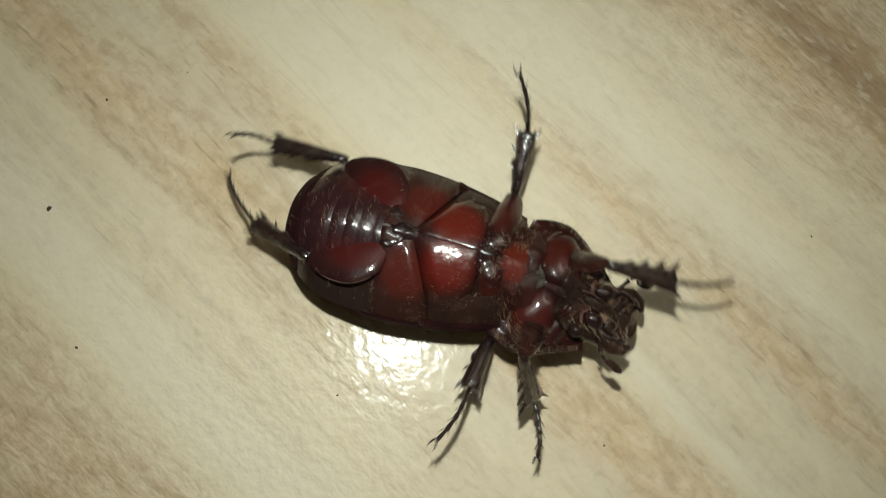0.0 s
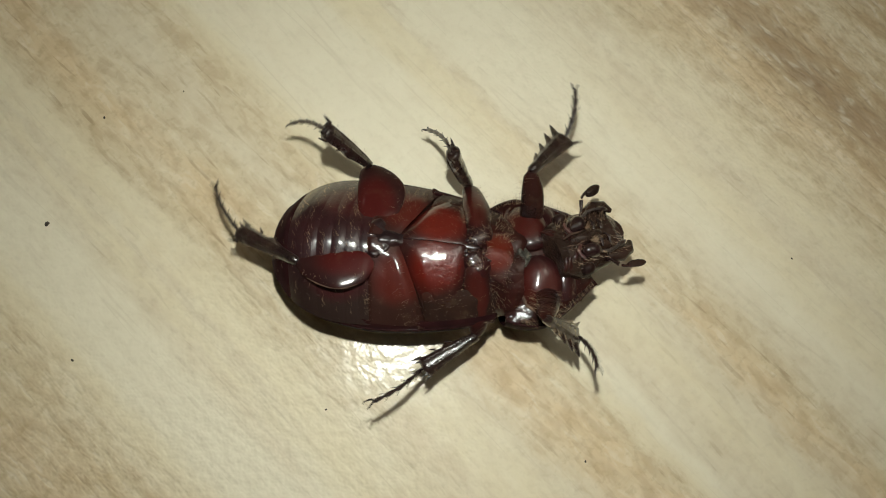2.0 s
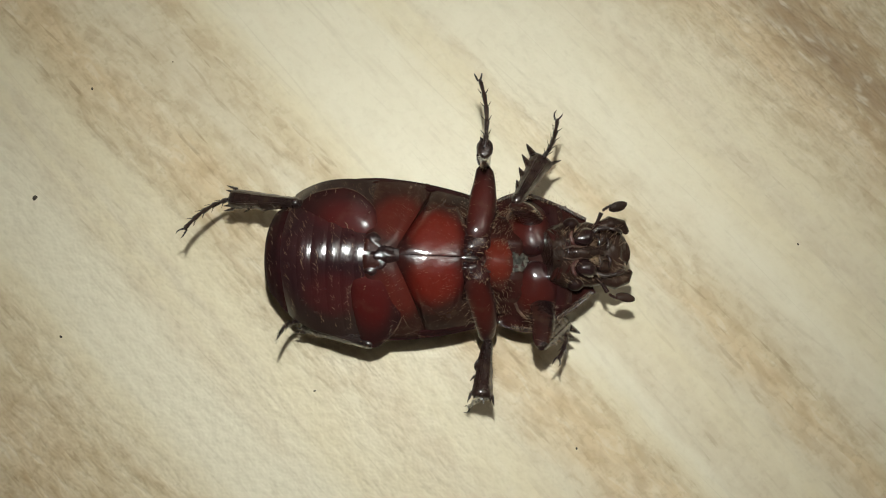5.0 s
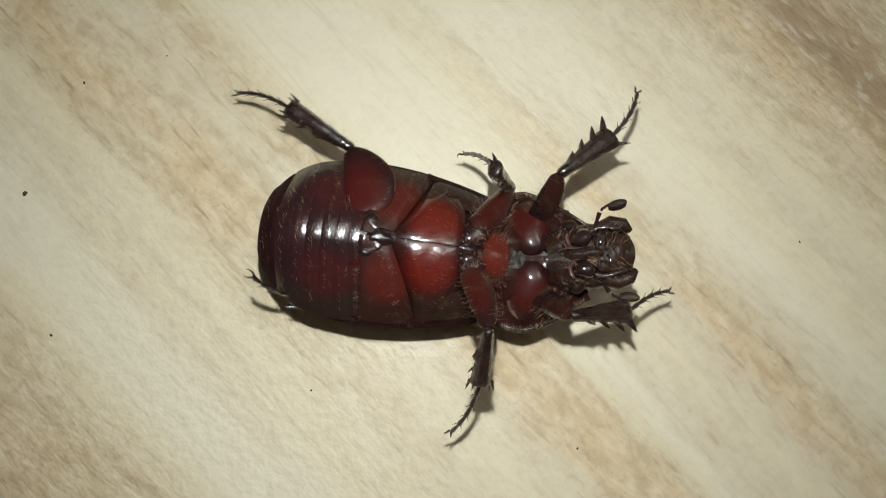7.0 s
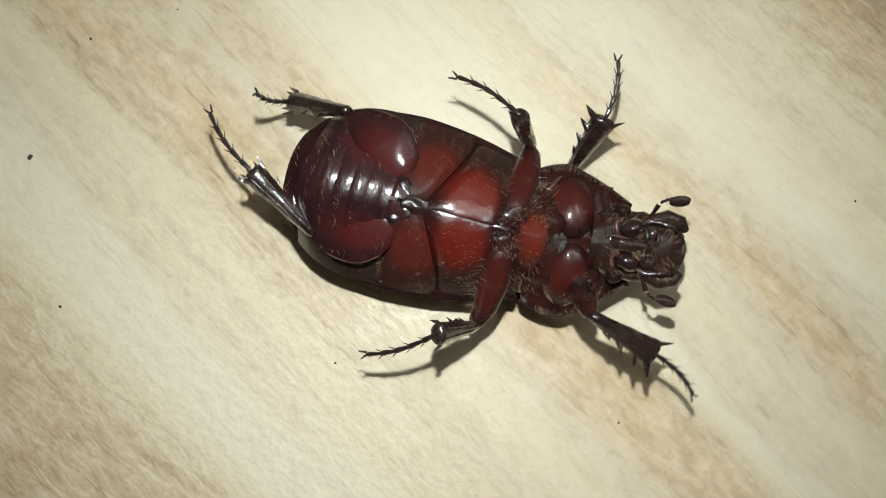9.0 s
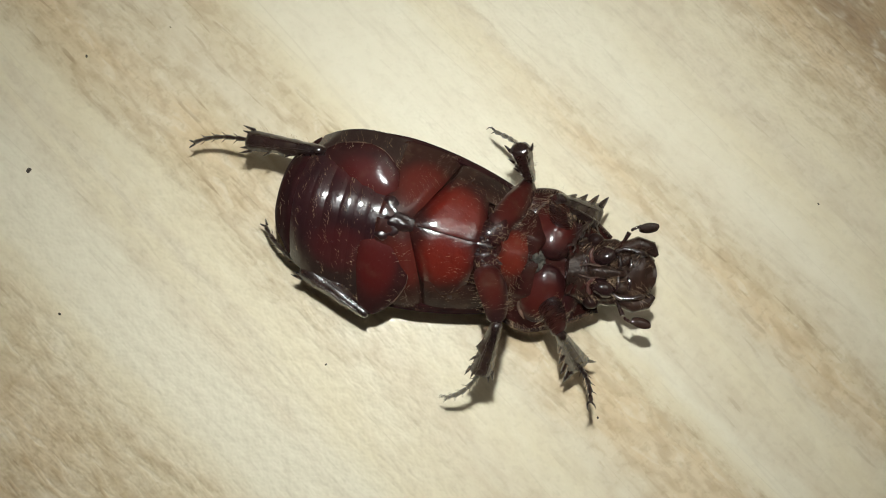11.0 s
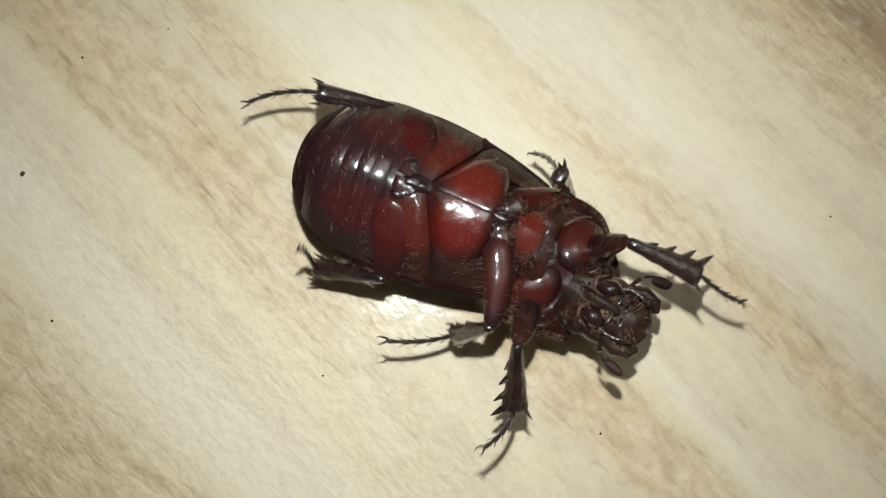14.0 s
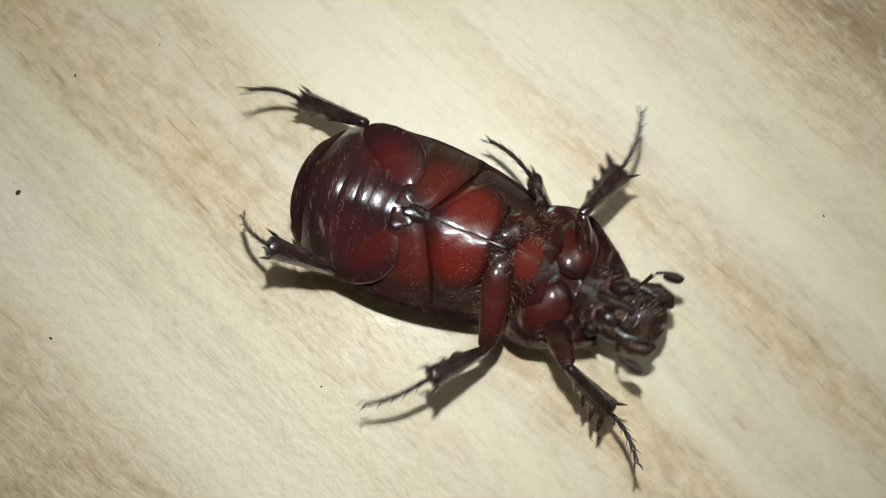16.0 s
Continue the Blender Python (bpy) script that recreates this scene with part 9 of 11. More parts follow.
        (9, pose(0.00944, -0.01052, -0.00332, 2.9, -55.2, -161.1)),
        (9.167, pose(0.01001, -0.01117, -0.00061, 0, -34.8, -130.4)),
        (9.333, pose(0.01097, -0.01001, 0.00441, 0, 11.8, -100.8)),
        (9.5, pose(0.01134, -0.00823, 0.0066, 0, 36.4, -83.1)),
        (9.667, pose(0.01211, -0.00948, 0.00486, 0, 6.5, -84.8)),
        (9.833, pose(0.01313, -0.01052, 0.00092, 0, -49.1, -88.3)),
        (10, pose(0.01338, -0.01033, -0.00133, 97.5, -78.8, -99.1)),
        (10.167, pose(0.01369, -0.00992, -0.00242, 63.9, -69.5, -88.3)),
        (10.333, pose(0.01407, -0.00879, -0.0043, 0, -51.8, -82)),
        (10.5, pose(0.01417, -0.00801, -0.00521, 0, -42.2, -80.4)),
        (10.667, pose(0.01467, -0.0095, -0.00189, 0, -21.3, -82.6)),
        (10.833, pose(0.01349, -0.00901, 0.00469, 0, 17.7, -85.5)),
        (11, pose(0.0119, -0.00707, 0.00737, 0, 38.6, -87.5)),
        (11.15, pose(0.01321, -0.00967, 0.00378, 0, 40.4, -77.8)),
        (11.3, pose(0.01361, -0.01031, -0.00079, 0, 41.3, -67.6)),
        (11.5, pose(0.01481, -0.00752, -0.00515, 0, -52.8, -86.8)),
        (11.65, pose(0.01169, -0.00975, -0.00441, 14.7, -57.2, -117)),
        (11.8, pose(0.00822, -0.01056, -0.00282, 1, -53.7, -148)),
        (12, pose(0.00944, -0.01052, -0.00332, 2.9, -55.2, -161.1)),
        (12.15, pose(0.0115, -0.00995, -0.00414, 49.2, -62.4, -145.1)),
        (12.3, pose(0.01345, -0.00889, -0.00468, 77.9, -66.8, -121.6)),
        (12.5, pose(0.01134, -0.00823, 0.0066, 0, 36.4, -83.1)),
        (12.65, pose(0.01279, -0.00993, 0.00361, 0, 42.7, -74.2)),
        (12.8, pose(0.01373, -0.0103, 0.00001, 0, 48.2, -63.5)),
        (13, pose(0.01338, -0.01033, -0.00133, 97.5, -78.8, -99.1)),
        (13.15, pose(0.00889, -0.01, -0.00429, 154, -67.2, -171)),
        (13.3, pose(0.00473, -0.00687, -0.00568, 0, -46.9, 173.3)),
        (13.5, pose(0.0056, -0.00971, -0.00256, 0, -25.5, 176.9)),
        (13.65, pose(0.00762, -0.01043, -0.00283, 0, 14.2, 169.7)),
        (13.8, pose(0.00977, -0.01067, -0.00293, 0.6, 53.6, 158.7)),
        (14, pose(0.01265, -0.01064, -0.00116, -31.6, 61.3, -157.8)),
        (14.15, pose(0.01217, -0.01077, -0.00133, -130.4, 67.4, -160.5)),
        (14.3, pose(0.01167, -0.01086, -0.00149, -162.7, 73.3, -164.9)),
        (14.5, pose(0.01305, -0.0104, -0.00171, -11, 56.3, -110.9)),
        (14.65, pose(0.01248, -0.01009, -0.0033, 0, 4.6, -108.8)),
        (14.8, pose(0.01182, -0.0095, -0.00477, 0, -47.2, -107.1)),
        (15, pose(0.01199, -0.00995, 0.00411, 0, 42.4, -106.6)),
        (15.15, pose(0.0117, -0.01072, 0.00228, 0, 35.5, -96.6)),
        (15.3, pose(0.01131, -0.01107, 0.00035, 0, 27.8, -88.2)),
        (15.5, pose(0.01198, -0.01092, 0.0005, 0, 28.4, -85.3)),
        (15.65, pose(0.01165, -0.01101, 0.00022, 0, 33, -94.3)),
        (15.8, pose(0.01131, -0.01107, -0.00006, 0, 36.9, -104.1)),
        (16, pose(0.01178, -0.01047, -0.00284, 0, -26.5, -132.4)),
    ])
    walk(tarsus, [
        (0, pose(0.0074, 0, 0, -1.7, -18.1, -8.4)),
        (0.15, pose(0.0074, 0, 0, 8.8, -64, -16)),
        (0.3, pose(0.0074, 0, 0, 116.7, -54.7, -122.5)),
        (0.5, pose(0.0074, 0, 0, 132.1, 19.6, -143.1)),
        (0.65, pose(0.0074, 0, 0, -0.5, -19.8, 1.9)),
        (0.8, pose(0.0074, 0, 0, 126, 77.3, 150.8)),
        (1, pose(0.0074, 0, 0, -15.3, -8.2, -17.1)),
        (1.15, pose(0.0074, 0, 0, -8.5, 28.1, -18.4)),
        (1.3, pose(0.0074, 0, 0, -5.4, 64.2, -12.8)),
        (1.5, pose(0.0074, 0, 0, -115.1, 70.7, -131.2)),
        (1.65, pose(0.0074, 0, 0, -66, 61.4, -97.3)),
        (1.8, pose(0.0074, 0, 0, -49.3, 47.3, -82.4)),
        (2, pose(0.0074, 0, 0, -1.5, -33.5, 10.7)),
        (2.15, pose(0.0074, 0, 0, -1.8, 23.7, -9.3)),
        (2.3, pose(0.0074, 0, 0, -45.5, 71.6, -70.8)),
        (2.5, pose(0.0074, 0, 0, 100.6, 73, -163.9)),
        (2.65, pose(0.0074, 0, 0, -77.8, 85.8, -61.4)),
        (2.8, pose(0.0074, 0, 0, -13.9, 66.5, -23.2)),
        (3, pose(0.0074, 0, 0, -0.9, 7.4, -19.9)),
        (3.15, pose(0.0074, 0, 0, -25.9, 46.3, -52.3)),
        (3.3, pose(0.0074, 0, 0, -62.5, 51.2, -90.4)),
        (3.5, pose(0.0074, 0, 0, 0.5, 53.5, -29.2)),
        (3.65, pose(0.0074, 0, 0, -4.2, 20.8, -16.3)),
        (3.8, pose(0.0074, 0, 0, -2.8, -11.2, -3.8)),
        (4, pose(0.0074, 0, 0, -51.7, 75.1, -65.9)),
        (4.15, pose(0.0074, 0, 0, -45.8, 80.1, -54.3)),
        (4.3, pose(0.0074, 0, 0, -15.9, 81.1, -18.8)),
        (4.5, pose(0.0074, 0, 0, 7.1, -2.8, -14.7)),
        (4.667, pose(0.0074, 0, 0, 3.4, 25, -12.5)),
        (4.833, pose(0.0074, 0, 0, -63.7, 76.5, -28.4)),
        (5, pose(0.0074, 0, 0, 100.6, 73, -163.9)),
        (5.167, pose(0.0074, 0, 0, -47.8, 79.5, -35.4)),
        (5.333, pose(0.0074, 0, 0, -3.1, 33, -17.6)),
        (5.5, pose(0.0074, 0, 0, -0.9, 7.4, -19.9)),
        (5.667, pose(0.0074, 0, 0, -0.4, 23.2, -14.6)),
        (5.833, pose(0.0074, 0, 0, 0.3, 47.7, -16.1)),
        (6, pose(0.0074, 0, 0, 0.5, 53.5, -29.2)),
        (6.167, pose(0.0074, 0, 0, -8.6, 61.6, -31.2)),
        (6.333, pose(0.0074, 0, 0, -30.8, 73.1, -46)),
        (6.5, pose(0.0074, 0, 0, -51.7, 75.1, -65.9)),
        (6.667, pose(0.0074, 0, 0, -12.8, 60.5, -31.7)),
        (6.833, pose(0.0074, 0, 0, 9, 25.4, -17.4)),
        (7, pose(0.0074, 0, 0, 16.9, 6.3, -17.6)),
        (7.15, pose(0.0074, 0, 0, 23.2, -40, -32)),
        (7.3, pose(0.0074, 0, 0, 90.5, -70, -106.4)),
        (7.5, pose(0.0074, 0, 0, 150.4, 79, 171.6)),
        (7.65, pose(0.0074, 0, 0, -1.4, 17.6, -23.8)),
        (7.8, pose(0.0074, 0, 0, 39.7, -60.9, -63)),
        (8, pose(0.0074, 0, 0, 8.5, -7.1, -19.4)),
        (8.15, pose(0.0074, 0, 0, -4.2, 32.9, -18.3)),
        (8.3, pose(0.0074, 0, 0, -20.1, 72.7, -24.3)),
        (8.5, pose(0.0074, 0, 0, 42.2, 61.5, -142)),
        (8.667, pose(0.0074, 0, 0, -6.9, -62.2, 9.7)),
        (8.833, pose(0.0074, 0, 0, 4.3, 29.4, 11.9)),
        (9, pose(0.0074, 0, 0, 37.3, 76.3, 44.3)),
        (9.167, pose(0.0074, 0, 0, -10, 65.7, -15.1)),
        (9.333, pose(0.0074, 0, 0, 3.3, 30.5, -12.2)),
        (9.5, pose(0.0074, 0, 0, 10.1, 10.1, -11.9)),
        (9.667, pose(0.0074, 0, 0, 3.1, 46.6, -16.8)),
        (9.833, pose(0.0074, 0, 0, 159.8, 60.5, -156.5)),
        (10, pose(0.0074, 0, 0, -174.9, -12.6, -154.3)),
        (10.167, pose(0.0074, 0, 0, 174.6, 9, -141.5)),
        (10.333, pose(0.0074, 0, 0, 146.7, 64.6, -176)),
        (10.5, pose(0.0074, 0, 0, 150.4, 79, 171.6)),
        (10.667, pose(0.0074, 0, 0, -33.1, 79.5, -18.7)),
        (10.833, pose(0.0074, 0, 0, -0.3, 39.3, -17)),
        (11, pose(0.0074, 0, 0, 19.6, 17.8, -19)),
        (11.15, pose(0.0074, 0, 0, 27.9, -33.3, -46.1)),
        (11.3, pose(0.0074, 0, 0, 111.1, -63.4, -127)),
        (11.5, pose(0.0074, 0, 0, 103.8, 41.4, -165.5)),
        (11.65, pose(0.0074, 0, 0, -88.3, 44.9, -116.3)),
        (11.8, pose(0.0074, 0, 0, -20, 66.1, -23.6)),
        (12, pose(0.0074, 0, 0, 37.3, 76.3, 44.3)),
        (12.15, pose(0.0074, 0, 0, -94.8, 47.4, -91.8)),
        (12.3, pose(0.0074, 0, 0, -89.1, 7.5, -99.1)),
        (12.5, pose(0.0074, 0, 0, 10.1, 10.1, -11.9)),
        (12.65, pose(0.0074, 0, 0, 31.4, -47, -48.4)),
        (12.8, pose(0.0074, 0, 0, -141.1, -50, -156.3)),
        (13, pose(0.0074, 0, 0, -174.9, -12.6, -154.3)),
        (13.15, pose(0.0074, 0, 0, 132.3, -43.8, -163.2)),
        (13.3, pose(0.0074, 0, 0, -101.2, 72, -119.1)),
        (13.5, pose(0.0074, 0, 0, 0.3, 45.9, 0.6)),
        (13.65, pose(0.0074, 0, 0, -3.2, -6.2, 13.1)),
        (13.8, pose(0.0074, 0, 0, -37.4, -48.4, 48.3)),
        (14, pose(0.0074, 0, 0, 83.2, -65.9, -78.1)),
        (14.15, pose(0.0074, 0, 0, 97.8, 17.4, -96.1)),
        (14.3, pose(0.0074, 0, 0, 92.4, 31, -108.4)),
        (14.5, pose(0.0074, 0, 0, 41.7, -67.5, -42.1)),
        (14.65, pose(0.0074, 0, 0, 1.5, -34.9, -16.8)),
        (14.8, pose(0.0074, 0, 0, -21.5, 0, -21.4)),
        (15, pose(0.0074, 0, 0, 72.8, -74.4, -89.2)),
        (15.15, pose(0.0074, 0, 0, 42.1, -66.9, -62.3)),
        (15.3, pose(0.0074, 0, 0, 25.6, -56.5, -49.5)),
        (15.5, pose(0.0074, 0, 0, 26.9, -52.1, -54.2)),
        (15.65, pose(0.0074, 0, 0, 28, -53.7, -49.6)),
        (15.8, pose(0.0074, 0, 0, 26, -55.7, -41.8)),
        (16, pose(0.0074, 0, 0, -4.4, 53.6, -8.7)),
    ])
    femur, tibia, tarsus = limbs["front", 1]
    walk(femur, [
        (0, pose(0.01812, 0.00321, -0.0041, 0, -53.1, -19.6)),
        (0.15, pose(0.01839, 0.0026, -0.00395, -16, -76, 16.2)),
        (0.3, pose(0.01867, 0.00199, -0.0038, -84.8, -69.2, 115)),
        (0.5, pose(0.01659, 0.00482, -0.0038, 0, -49.9, 135.1)),
        (0.65, pose(0.01646, 0.00491, -0.0038, -11.8, -56.6, 120.8)),
        (0.8, pose(0.01633, 0.005, -0.0038, -33.6, -61.1, 101.6)),
        (1, pose(0.01607, 0.00517, -0.0038, 0, -49.7, 69.7)),
        (1.15, pose(0.01593, 0.00525, -0.0038, -66, -66, 112)),
        (1.3, pose(0.01579, 0.00532, -0.0038, -8.1, -59.9, 172.4)),
        (1.5, pose(0.01598, 0.00522, -0.0038, 0, -45.5, 158.1)),
        (1.65, pose(0.0155, 0.00544, -0.0038, 0, -52.2, 141.9)),
        (1.8, pose(0.01502, 0.00566, -0.0038, -9, -55.9, 121.5)),
        (2, pose(0.01588, 0.00527, -0.0038, -3, -54.1, 100.2)),
        (2.15, pose(0.01588, 0.00527, -0.0038, -38.7, -62.3, 96.1)),
        (2.3, pose(0.01588, 0.00527, -0.0038, -82.1, -70.3, 89)),
        (2.5, pose(0.01633, 0.005, -0.0038, -66.2, -63.6, 159.4)),
        (2.65, pose(0.01631, 0.00496, -0.0035, -133, -72.9, 138.9)),
        (2.8, pose(0.01628, 0.00492, -0.00321, -92.4, -77.1, 94.7)),
        (3, pose(0.0156, 0.00542, -0.0038, 0, -48.6, 68.7)),
        (3.15, pose(0.01594, 0.00517, -0.0035, -41.5, -66.8, 66.4)),
        (3.3, pose(0.01628, 0.00492, -0.00321, -49.2, -84.8, 49.2)),
        (3.5, pose(0.01662, 0.00468, -0.00321, 0, -52.9, 158.7)),
        (3.65, pose(0.01618, 0.00495, -0.00321, 0, -52, 152.3)),
        (3.8, pose(0.01575, 0.00523, -0.00321, 0, -50.8, 146.2)),
        (4, pose(0.01611, 0.00503, -0.00321, -5.7, -55.1, 126)),
        (4.15, pose(0.01636, 0.00485, -0.00321, -44.1, -62.6, 108.7)),
        (4.3, pose(0.01662, 0.00468, -0.00321, -51.5, -66.8, 83)),
        (4.5, pose(0.01654, 0.00474, -0.00321, -45.8, -70.6, 48.4)),
        (4.667, pose(0.01654, 0.00473, -0.00321, -75.2, -76.1, 77.2)),
        (4.833, pose(0.01655, 0.00473, -0.00321, -136.5, -71.4, 143.8)),
        (5, pose(0.01655, 0.00473, -0.00321, -66.2, -63.6, 159.4)),
        (5.167, pose(0.01656, 0.00472, -0.00321, -84.8, -66.7, 130.4)),
        (5.333, pose(0.01656, 0.00472, -0.00321, -16.4, -57.9, 82.8)),
        (5.5, pose(0.01657, 0.00471, -0.00321, 0, -48.6, 68.7)),
        (5.667, pose(0.01657, 0.00471, -0.00321, -10.9, -56.3, 87.6)),
        (5.833, pose(0.01658, 0.00471, -0.00321, -21.4, -58.9, 136.3)),
        (6, pose(0.01659, 0.0047, -0.00321, 0, -52.9, 158.7)),
        (6.167, pose(0.01659, 0.0047, -0.00321, -2.3, -54.3, 150.7)),
        (6.333, pose(0.0166, 0.00469, -0.00321, -6.2, -55.4, 134.7)),
        (6.5, pose(0.0166, 0.00469, -0.00321, -5.7, -55.1, 126)),
        (6.667, pose(0.01661, 0.00468, -0.00321, -7.3, -55.4, 110.7)),
        (6.833, pose(0.01661, 0.00468, -0.00321, 0, -51.1, 84.5)),
        (7, pose(0.01662, 0.00468, -0.00321, 0, -46.7, 73)),
        (7.15, pose(0.01627, 0.0049, -0.00321, -21.4, -60.4, 61.1)),
        (7.3, pose(0.01593, 0.00513, -0.00321, -33.1, -71.7, 34.4)),
        (7.5, pose(0.01492, 0.00569, -0.0038, -83.1, -84.8, 83.2)),
        (7.65, pose(0.01615, 0.00491, -0.0038, -73.2, -65.5, 127.4)),
        (7.8, pose(0.01737, 0.00412, -0.0038, 0, -44.6, 132.5)),
        (8, pose(0.0173, 0.0042, -0.0038, 0, -29.8, 132.5)),
        (8.15, pose(0.01662, 0.00467, -0.0035, 0, -42.2, 111.5)),
        (8.3, pose(0.01593, 0.00513, -0.00321, 0, -49.4, 82.9)),
        (8.5, pose(0.01616, 0.00512, -0.0038, -26.5, -63.7, 52)),
        (8.667, pose(0.01621, 0.00508, -0.0038, 0, -33.7, 72)),
        (8.833, pose(0.01627, 0.00504, -0.0038, 0, 24.9, 87.6)),
        (9, pose(0.01633, 0.005, -0.0038, 8.8, 55.8, 101.9)),
        (9.167, pose(0.01639, 0.00496, -0.0038, 0, 28, 88.2)),
        (9.333, pose(0.01645, 0.00492, -0.0038, 0, -25, 74.1)),
        (9.5, pose(0.01651, 0.00488, -0.0038, 0, -53, 61.7)),
        (9.667, pose(0.01656, 0.00484, -0.0038, -36.1, -63, 79.7)),
        (9.833, pose(0.01662, 0.0048, -0.0038, -106.5, -67.8, 143)),
        (10, pose(0.01667, 0.00476, -0.0038, -12.1, -60.3, 169.8)),
        (10.167, pose(0.01673, 0.00471, -0.0038, -145.8, -67.8, 166.1)),
        (10.333, pose(0.01678, 0.00467, -0.0038, -142.7, -81.1, 143.5)),
        (10.5, pose(0.01684, 0.00463, -0.0038, -83.1, -84.8, 83.2)),
        (10.667, pose(0.01689, 0.00458, -0.0038, -114.1, -80.1, 115.4)),
        (10.833, pose(0.01694, 0.00454, -0.0038, -99.9, -69.3, 129.9)),
        (11, pose(0.017, 0.00449, -0.0038, -56.1, -63.2, 132.9)),
        (11.15, pose(0.01639, 0.00491, -0.0038, -116.8, -80.4, 118.1)),
        (11.3, pose(0.01579, 0.00532, -0.0038, 17.1, -80.6, -17.1)),
        (11.5, pose(0.01532, 0.00555, -0.0038, -171, -69.4, 175.5)),
        (11.65, pose(0.01532, 0.00555, -0.0038, -98, -66, 149.5)),
        (11.8, pose(0.01532, 0.00555, -0.0038, -25.2, -59.4, 131.8)),
        (12, pose(0.01603, 0.00524, -0.00441, 8.8, 55.8, 101.9)),
        (12.15, pose(0.01591, 0.00528, -0.0041, 0, 39.1, 81.6)),
        (12.3, pose(0.01579, 0.00532, -0.0038, 0, 20.4, 69.5)),
        (12.5, pose(0.01651, 0.00488, -0.0038, 0, -53, 61.7)),
        (12.65, pose(0.01701, 0.00435, -0.0035, -67.8, -71, 72.5)),
        (12.8, pose(0.01751, 0.00382, -0.00321, -148.8, -83.3, 149.2)),
        (13, pose(0.0162, 0.00497, -0.00321, -12.1, -60.3, 169.8)),
        (13.15, pose(0.01696, 0.00435, -0.0035, -29.2, -61.8, 165.2)),
        (13.3, pose(0.01772, 0.00373, -0.0038, -55.6, -63.1, 160.2)),
        (13.5, pose(0.01872, 0.00197, -0.00441, -132.5, -70.3, 141.5)),
        (13.65, pose(0.01877, 0.00177, -0.00471, -86.3, -74.9, 89.5)),
        (13.8, pose(0.01882, 0.00158, -0.00501, -29.7, -66.7, 47.3)),
        (14, pose(0.01869, 0.00207, -0.00441, -1.6, -63, 3.1)),
        (14.15, pose(0.01885, 0.0014, -0.00456, -16.5, -69.2, 23)),
        (14.3, pose(0.019, 0.00074, -0.00471, -50.3, -71.8, 52.7)),
        (14.5, pose(0.01849, 0.00255, -0.00441, -118.8, -67.7, 152.2)),
        (14.65, pose(0.01833, 0.00283, -0.00425, -16.6, -58.1, 140.2)),
        (14.8, pose(0.01817, 0.00312, -0.0041, 0, -47.9, 133.4)),
        (15, pose(0.01808, 0.00321, -0.0038, -30.7, -60.8, 94.2)),
        (15.15, pose(0.01853, 0.00203, -0.00395, -46.3, -68.2, 68.5)),
        (15.3, pose(0.01898, 0.00085, -0.0041, -22.8, -69.3, 31.6)),
        (15.5, pose(0.01888, 0.00137, -0.0041, -43.6, -72.7, 45.2)),
        (15.65, pose(0.01889, 0.00136, -0.00425, -115.1, -70.2, 124.6)),
        (15.8, pose(0.0189, 0.00136, -0.00441, 0, -50.4, 151.9)),
        (16, pose(0.01782, 0.00364, -0.0041, -89.2, -66.8, 134.2)),
    ])
